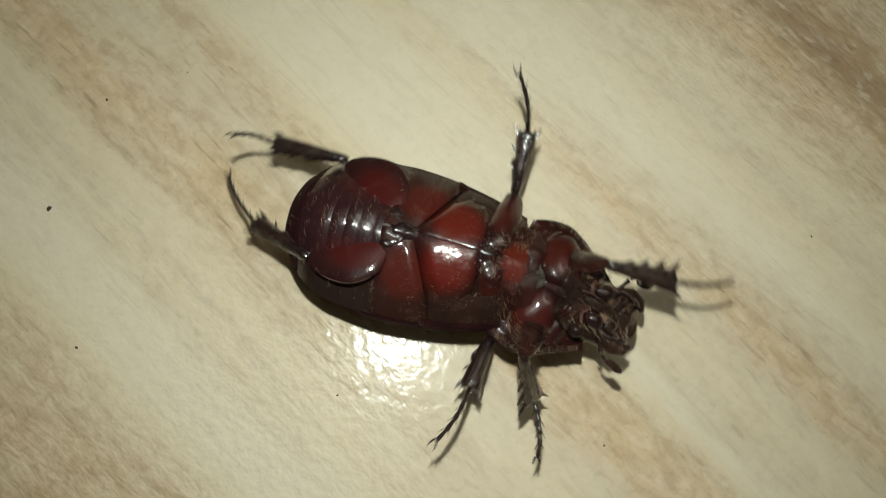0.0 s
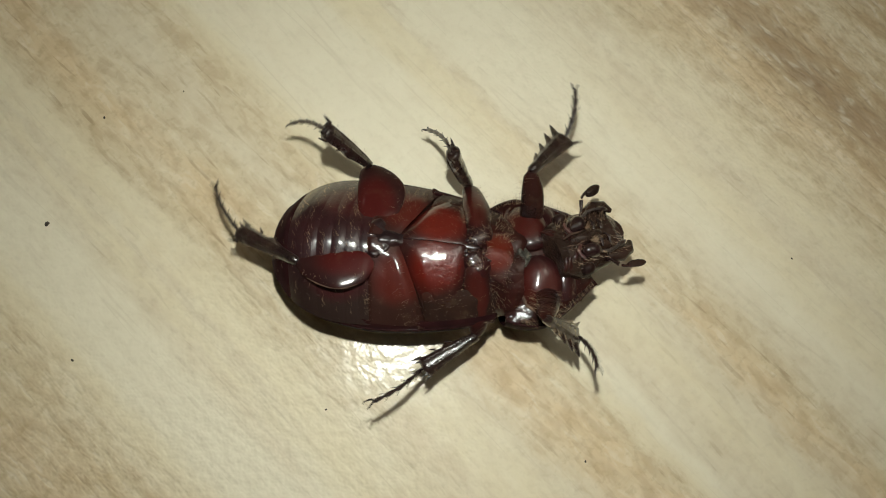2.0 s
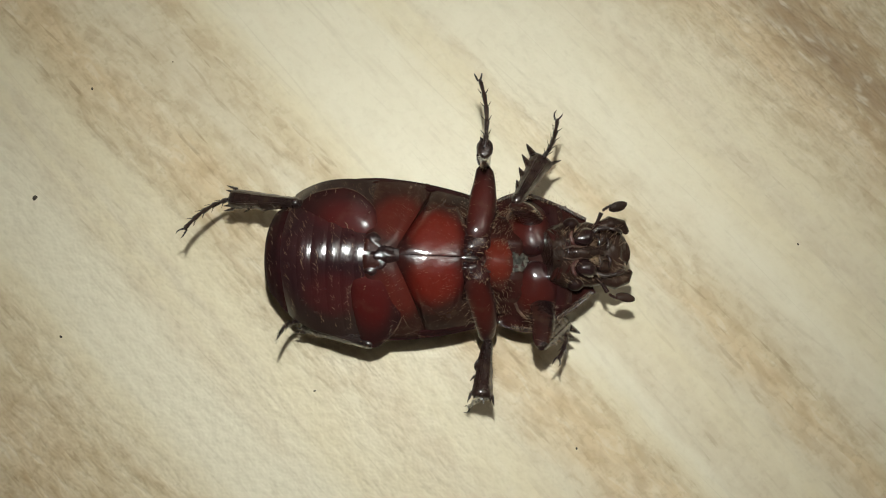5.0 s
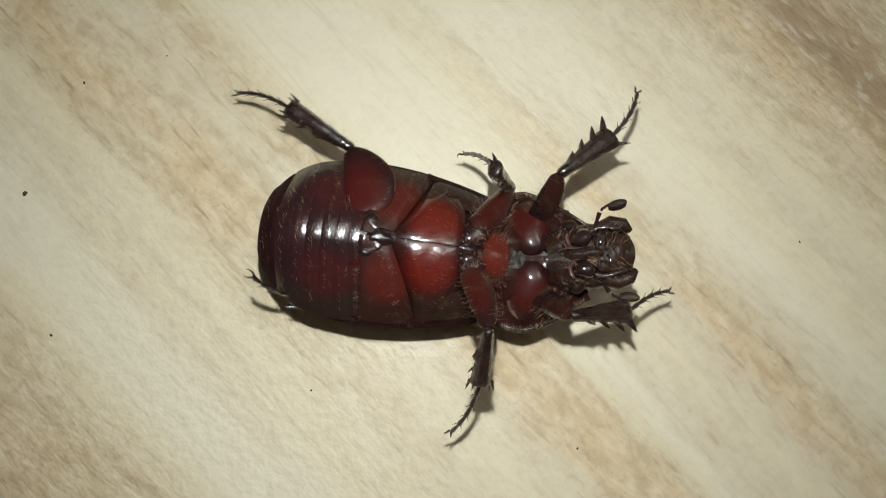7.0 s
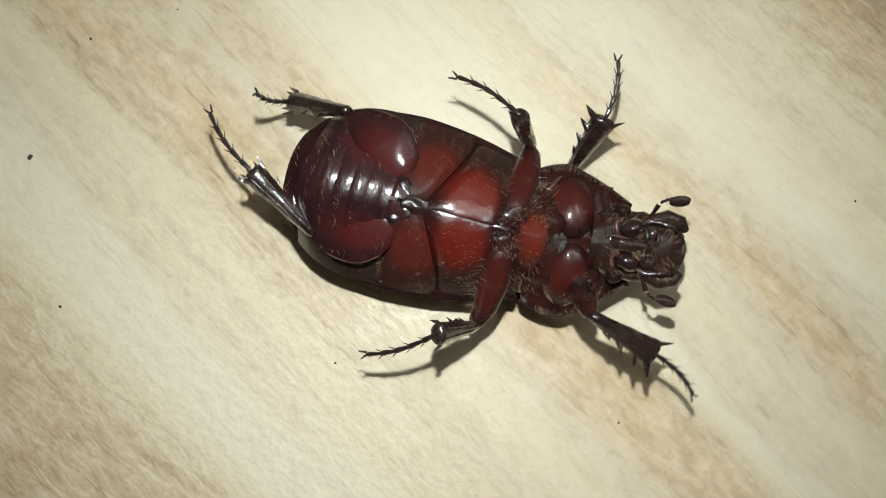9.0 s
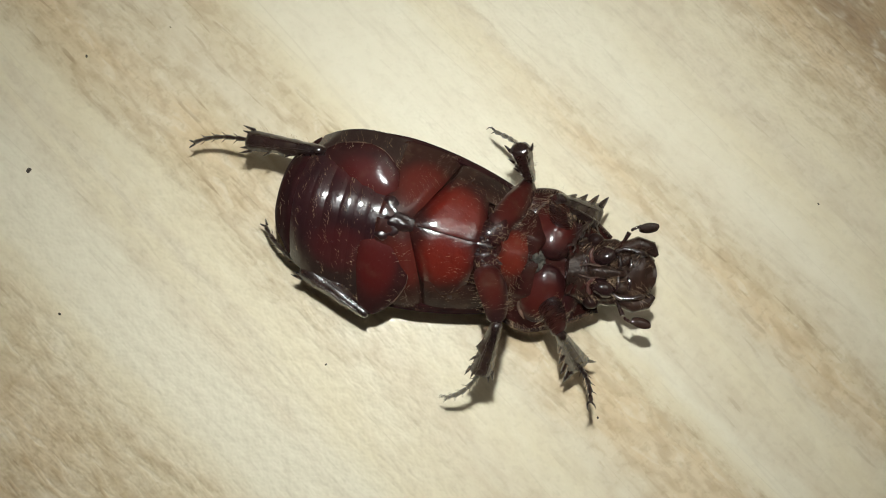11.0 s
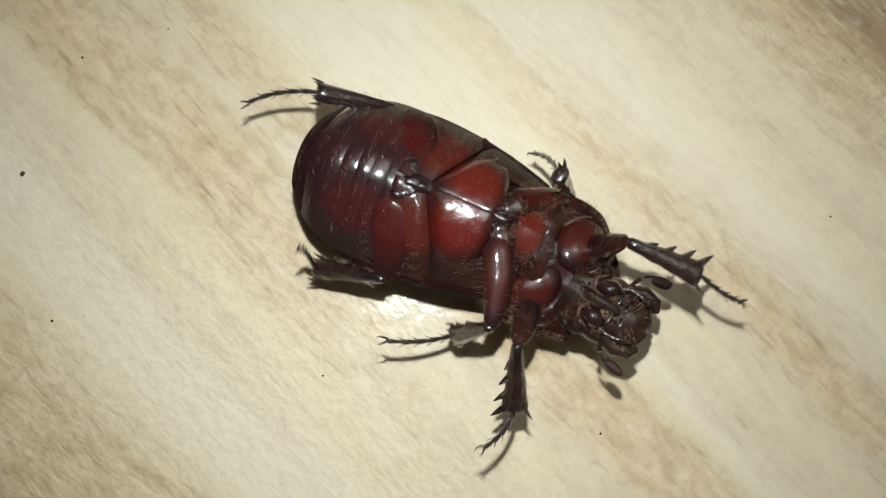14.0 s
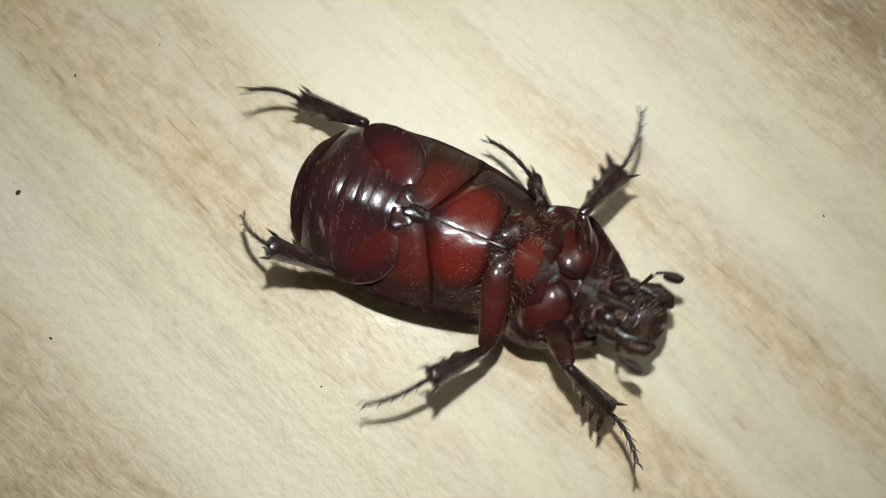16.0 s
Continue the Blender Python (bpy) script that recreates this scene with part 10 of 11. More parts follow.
    walk(tibia, [
        (0, pose(0.02207, 0.0018, 0.0015, 0, 15, 6.1)),
        (0.15, pose(0.02002, 0.00307, 0.00284, 0, 23.8, 11.4)),
        (0.3, pose(0.01762, 0.00424, 0.00274, 0, 32.4, 17.6)),
        (0.5, pose(0.0134, 0.00801, 0.00155, 0, 39.2, 81.2)),
        (0.65, pose(0.01449, 0.00822, 0.00204, 0, 27.5, 64.5)),
        (0.8, pose(0.01565, 0.00832, 0.00233, 0, 14.3, 51.3)),
        (1, pose(0.01764, 0.00942, 0.00154, 0, 25.2, 31)),
        (1.15, pose(0.01486, 0.00789, 0.00259, 0, 25.7, 42.5)),
        (1.3, pose(0.01231, 0.00579, 0.00226, 0, 25.2, 54)),
        (1.5, pose(0.01143, 0.00705, 0.0012, 0, 34.9, 72.3)),
        (1.65, pose(0.01212, 0.00809, 0.00173, 0, 19.3, 79.3)),
        (1.8, pose(0.01298, 0.00901, 0.002, 0, 3.5, 85)),
        (2, pose(0.01515, 0.00931, 0.00187, 0, 21, 58.3)),
        (2.15, pose(0.01554, 0.00851, 0.0024, 0, 27.2, 53.7)),
        (2.3, pose(0.01593, 0.00763, 0.00279, 0, 33.2, 48.7)),
        (2.5, pose(0.01342, 0.0061, 0.00247, 0, 30.4, 60.4)),
        (2.65, pose(0.01475, 0.00631, 0.00319, 0, 28, 46.6)),
        (2.8, pose(0.01616, 0.00647, 0.00362, 0, 24.2, 33.5)),
        (3, pose(0.01728, 0.00973, 0.00145, 0, 6.9, 44.6)),
        (3.15, pose(0.01705, 0.00769, 0.00293, 0, 16.1, 36.5)),
        (3.3, pose(0.0167, 0.0054, 0.00376, 0, 24.9, 27.6)),
        (3.5, pose(0.01269, 0.00621, 0.00238, 0, 41.6, 66.7)),
        (3.65, pose(0.01237, 0.00696, 0.00231, 0, 47.6, 74.9)),
        (3.8, pose(0.01208, 0.0077, 0.00222, 0, 52.9, 85.2)),
        (4, pose(0.01375, 0.00827, 0.00253, 0, -0.4, 75.5)),
        (4.15, pose(0.01533, 0.0079, 0.00301, 0, 15.7, 64.5)),
        (4.3, pose(0.01695, 0.00741, 0.00323, 0, 31.2, 51.7)),
        (4.5, pose(0.01808, 0.00648, 0.00339, -6.7, 66.8, -10.4)),
        (4.667, pose(0.01691, 0.00637, 0.00359, 9.9, 62.1, 21.1)),
        (4.833, pose(0.01474, 0.00605, 0.00342, 0, 42.8, 51.6)),
        (5, pose(0.01364, 0.00582, 0.00306, 0, 30.4, 60.4)),
        (5.167, pose(0.01476, 0.00683, 0.00322, 0, 24.5, 55.8)),
        (5.333, pose(0.01703, 0.00841, 0.00272, 0, 13.1, 48.3)),
        (5.5, pose(0.01825, 0.00903, 0.00204, 0, 6.9, 44.6)),
        (5.667, pose(0.01674, 0.00859, 0.00262, 0, 16.1, 49.3)),
        (5.833, pose(0.01396, 0.00721, 0.00278, 0, 32.9, 59.5)),
        (6, pose(0.01265, 0.00623, 0.00238, 0, 41.6, 66.7)),
        (6.167, pose(0.01303, 0.0067, 0.00248, 0, 30.7, 69.6)),
        (6.333, pose(0.0138, 0.00752, 0.00255, 0, 10.5, 73.6)),
        (6.5, pose(0.01424, 0.00793, 0.00253, 0, -0.4, 75.5)),
        (6.667, pose(0.0152, 0.00841, 0.00255, 0, 1.9, 67.8)),
        (6.833, pose(0.01704, 0.00906, 0.00224, 0, 6, 53.4)),
        (7, pose(0.01802, 0.00927, 0.00189, 0, 8.1, 45.6)),
        (7.15, pose(0.01794, 0.00793, 0.00288, 0, 20.4, 38.6)),
        (7.3, pose(0.01775, 0.00638, 0.00344, 0, 32.4, 30.4)),
        (7.5, pose(0.015, 0.00632, 0.00317, 0, 31.7, 16.7)),
        (7.65, pose(0.01438, 0.00722, 0.00257, 0, 48.3, 30.2)),
        (7.8, pose(0.01401, 0.0078, 0.00112, 23.6, 61.9, 55)),
        (8, pose(0.01319, 0.00868, -0.00032, 45.5, 70.2, 61.2)),
        (8.15, pose(0.01472, 0.00949, 0.0012, 0, 44.2, 57)),
        (8.3, pose(0.01649, 0.00966, 0.0021, 0, 18.2, 55.5)),
        (8.5, pose(0.01806, 0.00755, 0.00248, 0, 40.6, 26.6)),
        (8.667, pose(0.01802, 0.01062, 0.00008, 0, 17.6, 39.9)),
        (8.833, pose(0.01654, 0.01138, -0.00675, 0, -26.3, 59.4)),
        (9, pose(0.01552, 0.00886, -0.00959, 0, -48.7, 75.8)),
        (9.167, pose(0.01658, 0.01114, -0.00708, 0, -26.2, 59.2)),
        (9.333, pose(0.01818, 0.01102, -0.00084, 0, 18, 39.4)),
        (9.5, pose(0.01851, 0.00859, 0.00179, 0, 41.1, 25.7)),
        (9.667, pose(0.01713, 0.00796, 0.00244, 0, 46.3, 31.1)),
        (9.833, pose(0.01451, 0.00639, 0.00268, 4.2, 54.9, 44.1)),
        (10, pose(0.01326, 0.00537, 0.00228, 15.1, 58.8, 53.5)),
        (10.167, pose(0.01417, 0.00535, 0.00268, 0, 53.1, 39.9)),
        (10.333, pose(0.01592, 0.00531, 0.00312, 0, 39.7, 23.1)),
        (10.5, pose(0.01691, 0.00526, 0.00317, 0, 31.7, 16.7)),
        (10.667, pose(0.01637, 0.00567, 0.0031, 0, 35.2, 12.3)),
        (10.833, pose(0.01535, 0.00644, 0.00275, 0, 41.2, 3.1)),
        (11, pose(0.01485, 0.0068, 0.00245, 0, 44.2, -2.5)),
        (11.15, pose(0.01584, 0.00594, 0.0031, 0, 37.8, 8.4)),
        (11.3, pose(0.01689, 0.00499, 0.00311, 0, 30.7, 17.6)),
        (11.5, pose(0.01287, 0.00574, 0.00275, 0, 51.5, 76.4)),
        (11.65, pose(0.01286, 0.00699, 0.00259, 16.8, 58.1, 79.7)),
        (11.8, pose(0.01294, 0.0082, 0.00222, 43.8, 64.5, 84.5)),
        (12, pose(0.01521, 0.00909, -0.01019, 0, -48.7, 75.8)),
        (12.15, pose(0.0167, 0.01065, -0.00852, 0, -49.1, 62.1)),
        (12.3, pose(0.01808, 0.01147, -0.00624, 0, -48, 48.7)),
        (12.5, pose(0.01851, 0.00859, 0.00179, 0, 41.1, 25.7)),
        (12.65, pose(0.0177, 0.00653, 0.00311, 0, 35.7, 22.6)),
        (12.8, pose(0.01681, 0.00424, 0.00374, 0, 30.2, 19.9)),
        (13, pose(0.01278, 0.00559, 0.00287, 15.1, 58.8, 53.5)),
        (13.15, pose(0.01375, 0.0052, 0.00266, 8.3, 56.2, 56.6)),
        (13.3, pose(0.01473, 0.0048, 0.00244, 0.9, 53.5, 59.2)),
        (13.5, pose(0.01687, 0.00344, 0.00218, 0, 26.5, 43)),
        (13.65, pose(0.01879, 0.00359, 0.00205, 0, 8.8, 35.4)),
        (13.8, pose(0.0207, 0.00361, 0.00142, 0, -8.9, 28.5)),
        (14, pose(0.02187, 0.00224, 0.00183, 0, 4.6, -1)),
        (14.15, pose(0.02113, 0.00237, 0.00199, 0, 18.8, 4.1)),
        (14.3, pose(0.02033, 0.00247, 0.00194, 0, 32.7, 10)),
        (14.5, pose(0.01614, 0.00379, 0.00207, 0, 38.2, 72.5)),
        (14.65, pose(0.01549, 0.0052, 0.00169, 0, 46.8, 69.5)),
        (14.8, pose(0.01495, 0.00653, 0.00109, 6.4, 55.3, 65.3)),
        (15, pose(0.01783, 0.00662, 0.00231, 0, 4.1, 44)),
        (15.15, pose(0.01948, 0.00445, 0.00255, 0, 37.5, 23)),
        (15.3, pose(0.02108, 0.00214, 0.00245, -11.7, 61.8, -26.1)),
        (15.5, pose(0.02035, 0.00284, 0.00258, 0, 44.1, -23.2)),
        (15.65, pose(0.01754, 0.00331, 0.00233, 2.2, 55.2, 17.3)),
        (15.8, pose(0.01496, 0.00346, 0.00099, 0, 48.9, 62.7)),
        (16, pose(0.0159, 0.00562, 0.00233, 0, 25.4, 69.6)),
    ])
    walk(tarsus, [
        (0, pose(0.0082, 0, 0, -2.9, -9.7, 11.1)),
        (0.15, pose(0.0082, 0, 0, -7.3, -15.6, 18.3)),
        (0.3, pose(0.0082, 0, 0, -13.4, -20.8, 25.3)),
        (0.5, pose(0.0082, 0, 0, -43.2, -59.3, 66.3)),
        (0.65, pose(0.0082, 0, 0, -16.8, -38.6, 37)),
        (0.8, pose(0.0082, 0, 0, -6, -9.6, 25.1)),
        (1, pose(0.0082, 0, 0, -8.2, 13.2, 15.3)),
        (1.15, pose(0.0082, 0, 0, -9.4, -22.2, 22.1)),
        (1.3, pose(0.0082, 0, 0, -16.3, -56.5, 33.2)),
        (1.5, pose(0.0082, 0, 0, -53.1, -51, 102.6)),
        (1.65, pose(0.0082, 0, 0, -16.2, -42.9, 47.8)),
        (1.8, pose(0.0082, 0, 0, -1.3, -13.4, 21.2)),
        (2, pose(0.0082, 0, 0, -10.8, -33.7, 30.3)),
        (2.15, pose(0.0082, 0, 0, -43.2, -73.8, 64.3)),
        (2.3, pose(0.0082, 0, 0, 123, -58.4, -170.1)),
        (2.5, pose(0.0082, 0, 0, -94.1, -80.1, 92.1)),
        (2.65, pose(0.0082, 0, 0, -14.1, -57.7, 26.3)),
        (2.8, pose(0.0082, 0, 0, -9.1, -25.9, 22.7)),
        (3, pose(0.0082, 0, 0, -1.8, -5.5, 15.1)),
        (3.15, pose(0.0082, 0, 0, -4.7, -6.2, 17.1)),
        (3.3, pose(0.0082, 0, 0, -8.3, -6.3, 19.2)),
        (3.5, pose(0.0082, 0, 0, -88.4, -78.1, 102)),
        (3.65, pose(0.0082, 0, 0, -72.4, -70.7, 89.1)),
        (3.8, pose(0.0082, 0, 0, -59.8, -65.9, 74)),
        (4, pose(0.0082, 0, 0, 0.2, -16.4, 22.1)),
        (4.15, pose(0.0082, 0, 0, -7, -10.2, 26.7)),
        (4.3, pose(0.0082, 0, 0, -15.9, -2.7, 28.8)),
        (4.5, pose(0.0082, 0, 0, 22.2, 10.5, -163.8)),
        (4.667, pose(0.0082, 0, 0, 170, -3.2, 170.8)),
        (4.833, pose(0.0082, 0, 0, -175.3, -56.3, 148.3)),
        (5, pose(0.0082, 0, 0, -94.1, -80.1, 92.1)),
        (5.167, pose(0.0082, 0, 0, -15.8, -66.3, 28.5)),
        (5.333, pose(0.0082, 0, 0, -3.7, -27.2, 16)),
        (5.5, pose(0.0082, 0, 0, -1.8, -5.5, 15.1)),
        (5.667, pose(0.0082, 0, 0, -4.7, -27.8, 16.9)),
        (5.833, pose(0.0082, 0, 0, -22.8, -67.2, 34.7)),
        (6, pose(0.0082, 0, 0, -88.4, -78.1, 102)),
        (6.167, pose(0.0082, 0, 0, -27.5, -68.2, 42.8)),
        (6.333, pose(0.0082, 0, 0, -4.7, -35, 23.9)),
        (6.5, pose(0.0082, 0, 0, 0.2, -16.4, 22.1)),
        (6.667, pose(0.0082, 0, 0, -0.7, -12.4, 22)),
        (6.833, pose(0.0082, 0, 0, -2.2, -4.5, 22.1)),
        (7, pose(0.0082, 0, 0, -3, -0.1, 22)),
        (7.15, pose(0.0082, 0, 0, -14, -58.7, 31.9)),
        (7.3, pose(0.0082, 0, 0, 138.2, -62.5, -166.8)),
        (7.5, pose(0.0082, 0, 0, 128.7, -59.6, -143.2)),
        (7.65, pose(0.0082, 0, 0, -168.6, -53.8, 154.3)),
        (7.8, pose(0.0082, 0, 0, -80.5, -34.1, 103.9)),
        (8, pose(0.0082, 0, 0, -76.3, 5.4, 75.1)),
        (8.15, pose(0.0082, 0, 0, -31.8, -30.2, 49.1)),
        (8.3, pose(0.0082, 0, 0, -9.5, -13.4, 31.9)),
        (8.5, pose(0.0082, 0, 0, 156.4, -44.6, 176)),
        (8.667, pose(0.0082, 0, 0, -110.6, -67.1, 109.1)),
        (8.833, pose(0.0082, 0, 0, 15.7, -4.3, 33.3)),
        (9, pose(0.0082, 0, 0, 18.9, 41.6, 25.5)),
        (9.167, pose(0.0082, 0, 0, 14.5, -2.6, 31)),
        (9.333, pose(0.0082, 0, 0, -84.9, -69.6, 91.2)),
        (9.5, pose(0.0082, 0, 0, 160.3, -52.7, 172.4)),
        (9.667, pose(0.0082, 0, 0, 167.8, -54, 159.6)),
        (9.833, pose(0.0082, 0, 0, -110.8, -57.7, 134)),
        (10, pose(0.0082, 0, 0, -97.9, -54.9, 114.2)),
        (10.167, pose(0.0082, 0, 0, -139.7, -61.8, 146.9)),
        (10.333, pose(0.0082, 0, 0, 149.9, -61.3, -171.6)),
        (10.5, pose(0.0082, 0, 0, 128.7, -59.6, -143.2)),
        (10.667, pose(0.0082, 0, 0, 110.2, -46.3, -146.3)),
        (10.833, pose(0.0082, 0, 0, 39.2, -22.8, -142.7)),
        (11, pose(0.0082, 0, 0, 38, -11.4, -137.7)),
        (11.15, pose(0.0082, 0, 0, 98.4, -74.5, -116.1)),
        (11.3, pose(0.0082, 0, 0, -7.6, -33.6, 15.1)),
        (11.5, pose(0.0082, 0, 0, -150.8, -64.8, 149.7)),
        (11.65, pose(0.0082, 0, 0, -105.6, -51.9, 125)),
        (11.8, pose(0.0082, 0, 0, -91, -27.9, 112)),
        (12, pose(0.0082, 0, 0, 18.9, 41.6, 25.5)),
        (12.15, pose(0.0082, 0, 0, 31.6, 61.6, 41.3)),
        (12.3, pose(0.0082, 0, 0, 68, 77.3, 78.3)),
        (12.5, pose(0.0082, 0, 0, 160.3, -52.7, 172.4)),
        (12.65, pose(0.0082, 0, 0, -42.4, -65.3, 63.8)),
        (12.8, pose(0.0082, 0, 0, -15.1, -20.1, 31)),
        (13, pose(0.0082, 0, 0, -97.9, -54.9, 114.2)),
        (13.15, pose(0.0082, 0, 0, -101.1, -58.2, 121)),
        (13.3, pose(0.0082, 0, 0, -104.4, -61, 128.9)),
        (13.5, pose(0.0082, 0, 0, -11.7, -21.8, 27.1)),
        (13.65, pose(0.0082, 0, 0, -4, -24.8, 25.6)),
        (13.8, pose(0.0082, 0, 0, 3.5, -26.7, 18.9)),
        (14, pose(0.0082, 0, 0, -0.1, 23.2, 1.2)),
        (14.15, pose(0.0082, 0, 0, -1.4, -14.1, 4.3)),
        (14.3, pose(0.0082, 0, 0, -4.9, -51.3, 8.5)),
        (14.5, pose(0.0082, 0, 0, 114.5, -73.1, -165)),
        (14.65, pose(0.0082, 0, 0, -63.1, -74.6, 75.5)),
        (14.8, pose(0.0082, 0, 0, -47, -42.2, 57.5)),
        (15, pose(0.0082, 0, 0, -1.7, -12.6, 23.8)),
        (15.15, pose(0.0082, 0, 0, -69.7, -77.2, 85.3)),
        (15.3, pose(0.0082, 0, 0, 162.4, -46.5, -154.6)),
        (15.5, pose(0.0082, 0, 0, -169.3, -67.9, -175.7)),
        (15.65, pose(0.0082, 0, 0, 179.9, -47.5, 160.7)),
        (15.8, pose(0.0082, 0, 0, -103.6, -68.1, 124.4)),
        (16, pose(0.0082, 0, 0, -13.9, -42.8, 31.8)),
    ])
    femur, tibia, tarsus = limbs["front", -1]
    walk(femur, [
        (0, pose(0.01637, -0.00501, -0.0041, 0, -43.1, -97.9)),
        (0.15, pose(0.01575, -0.00532, -0.00395, 0, -39.8, -100.3)),
        (0.3, pose(0.01512, -0.00562, -0.0038, 0, -36.4, -102.4)),
        (0.5, pose(0.0179, -0.00348, -0.0038, 0, -34.1, -103.9)),
        (0.65, pose(0.01799, -0.00334, -0.0038, 0, -40.2, -96.1)),
        (0.8, pose(0.01808, -0.00321, -0.0038, 0, -45.8, -86.8)),
        (1, pose(0.01824, -0.00294, -0.0038, 16.2, -66.2, -26)),
        (1.15, pose(0.01831, -0.0028, -0.0038, 15.9, -58.1, -71.2)),
        (1.3, pose(0.01839, -0.00267, -0.0038, 0, -41.2, -93.5)),
        (1.5, pose(0.01829, -0.00285, -0.0038, 0, -38.4, -87)),
        (1.65, pose(0.0185, -0.00237, -0.0038, 0, -40.9, -85.9)),
        (1.8, pose(0.01871, -0.00189, -0.0038, 0, -43.4, -84.8)),
        (2, pose(0.01834, -0.00276, -0.0038, 0, -42.5, -95.3)),
        (2.15, pose(0.01834, -0.00276, -0.0038, 0, -39.8, -88.8)),
        (2.3, pose(0.01834, -0.00276, -0.0038, 0, -36.8, -82.7)),
        (2.5, pose(0.01808, -0.00321, -0.0038, 0, -32.6, -94.1)),
        (2.65, pose(0.01798, -0.00327, -0.0035, 0, -41.4, -95.4)),
        (2.8, pose(0.01789, -0.00333, -0.00321, 0, -50.1, -97.1)),
        (3, pose(0.01848, -0.00248, -0.0038, 24.4, -61.7, -59.4)),
        (3.15, pose(0.01818, -0.0029, -0.0035, 0, -43.5, -83.3)),
        (3.3, pose(0.01789, -0.00333, -0.00321, 0, -22.8, -95.3)),
        (3.5, pose(0.01764, -0.00366, -0.00321, 0, 34.3, 14.2)),
        (3.65, pose(0.01792, -0.00323, -0.00321, 0, -12.5, -23.6)),
        (3.8, pose(0.01821, -0.0028, -0.00321, 0, -52, -78.7)),
        (4, pose(0.018, -0.00316, -0.00321, 6.7, 56.6, 35.4)),
        (4.15, pose(0.01782, -0.00341, -0.00321, 0, 18.2, -50.2)),
        (4.3, pose(0.01764, -0.00366, -0.00321, 0, -40.3, -96.3)),
        (4.5, pose(0.0177, -0.00358, -0.00321, 0, -41.3, -102)),
        (4.667, pose(0.0177, -0.00359, -0.00321, 0, -39.1, -99.8)),
        (4.833, pose(0.0177, -0.00359, -0.00321, 0, -34.9, -96)),
        (5, pose(0.01769, -0.0036, -0.00321, 0, -32.6, -94.1)),
        (5.167, pose(0.01769, -0.0036, -0.00321, 0, -40.9, -88.5)),
        (5.333, pose(0.01768, -0.00361, -0.00321, 6.6, -55.3, -72.9)),
        (5.5, pose(0.01768, -0.00361, -0.00321, 24.4, -61.7, -59.4)),
        (5.667, pose(0.01768, -0.00362, -0.00321, 0, -40.5, -26)),
        (5.833, pose(0.01767, -0.00362, -0.00321, 0, 8.1, 0.1)),
        (6, pose(0.01767, -0.00363, -0.00321, 0, 34.3, 14.2)),
        (6.167, pose(0.01766, -0.00363, -0.00321, 0, 40.4, 18.2)),
        (6.333, pose(0.01766, -0.00364, -0.00321, 0, 51.2, 28.1)),
        (6.5, pose(0.01765, -0.00365, -0.00321, 6.7, 56.6, 35.4)),
        (6.667, pose(0.01765, -0.00365, -0.00321, 0, 28.7, 10.9)),
        (6.833, pose(0.01765, -0.00366, -0.00321, 0, -27.4, -13.6)),
        (7, pose(0.01764, -0.00366, -0.00321, 4.9, -55.5, -37.1)),
        (7.15, pose(0.01787, -0.00332, -0.00321, 0, -48.4, -34.3)),
        (7.3, pose(0.01811, -0.00298, -0.00321, 0, -41.1, -32.2)),
        (7.5, pose(0.01874, -0.00179, -0.0038, -21.5, -71.8, 22.2)),
        (7.65, pose(0.01798, -0.00303, -0.0038, 76.8, -71.1, -82.3)),
        (7.8, pose(0.01723, -0.00427, -0.0038, 0, -44.6, -107.5)),
        (8, pose(0.0173, -0.0042, -0.0038, 0.7, -53.4, -109)),
        (8.15, pose(0.0177, -0.00359, -0.0035, 41, -65.2, -73.7)),
        (8.3, pose(0.01811, -0.00298, -0.00321, 12.2, -63, -24.3)),
        (8.5, pose(0.01819, -0.00303, -0.0038, -22.2, -71.9, 22.9)),
        (8.667, pose(0.01815, -0.00309, -0.0038, 3.7, -73.7, -3.8)),
        (8.833, pose(0.01812, -0.00315, -0.0038, 31.5, -67.9, -46.9)),
        (9, pose(0.01808, -0.00321, -0.0038, 25.4, -62, -59.7)),
        (9.167, pose(0.01804, -0.00327, -0.0038, 1.7, -53.7, -75)),
        (9.333, pose(0.018, -0.00333, -0.0038, 0, -35.4, -91.1)),
        (9.5, pose(0.01796, -0.00339, -0.0038, 0, -24.9, -96.8)),
        (9.667, pose(0.01792, -0.00345, -0.0038, 0, -25.3, -99.1)),
        (9.833, pose(0.01788, -0.0035, -0.0038, 0, -26, -103.5)),
        (10, pose(0.01784, -0.00356, -0.0038, 0, -26.3, -105.9)),
        (10.167, pose(0.0178, -0.00362, -0.0038, 0, -45.1, -99)),
        (10.333, pose(0.01776, -0.00367, -0.0038, 49.4, -75.1, -50.5)),
        (10.5, pose(0.01772, -0.00373, -0.0038, -21.5, -71.8, 22.2)),
        (10.667, pose(0.01767, -0.00378, -0.0038, 3.9, -74, -4)),
        (10.833, pose(0.01763, -0.00384, -0.0038, 35.1, -69.1, -49.5)),
        (11, pose(0.01758, -0.00389, -0.0038, 30.6, -63.4, -63.2)),
        (11.15, pose(0.01798, -0.00328, -0.0038, 25.1, -63.7, -49.2)),
        (11.3, pose(0.01839, -0.00267, -0.0038, 17, -62.6, -35.6)),
        (11.5, pose(0.0186, -0.00219, -0.0038, 0, -46.6, -63.4)),
        (11.65, pose(0.0186, -0.00219, -0.0038, 0, -50, -53.9)),
        (11.8, pose(0.0186, -0.00219, -0.0038, 0, -52.6, -43)),
        (12, pose(0.01834, -0.00284, -0.00441, 25.4, -62, -59.7)),
        (12.15, pose(0.01837, -0.00275, -0.0041, 14.1, -64.3, -25.6)),
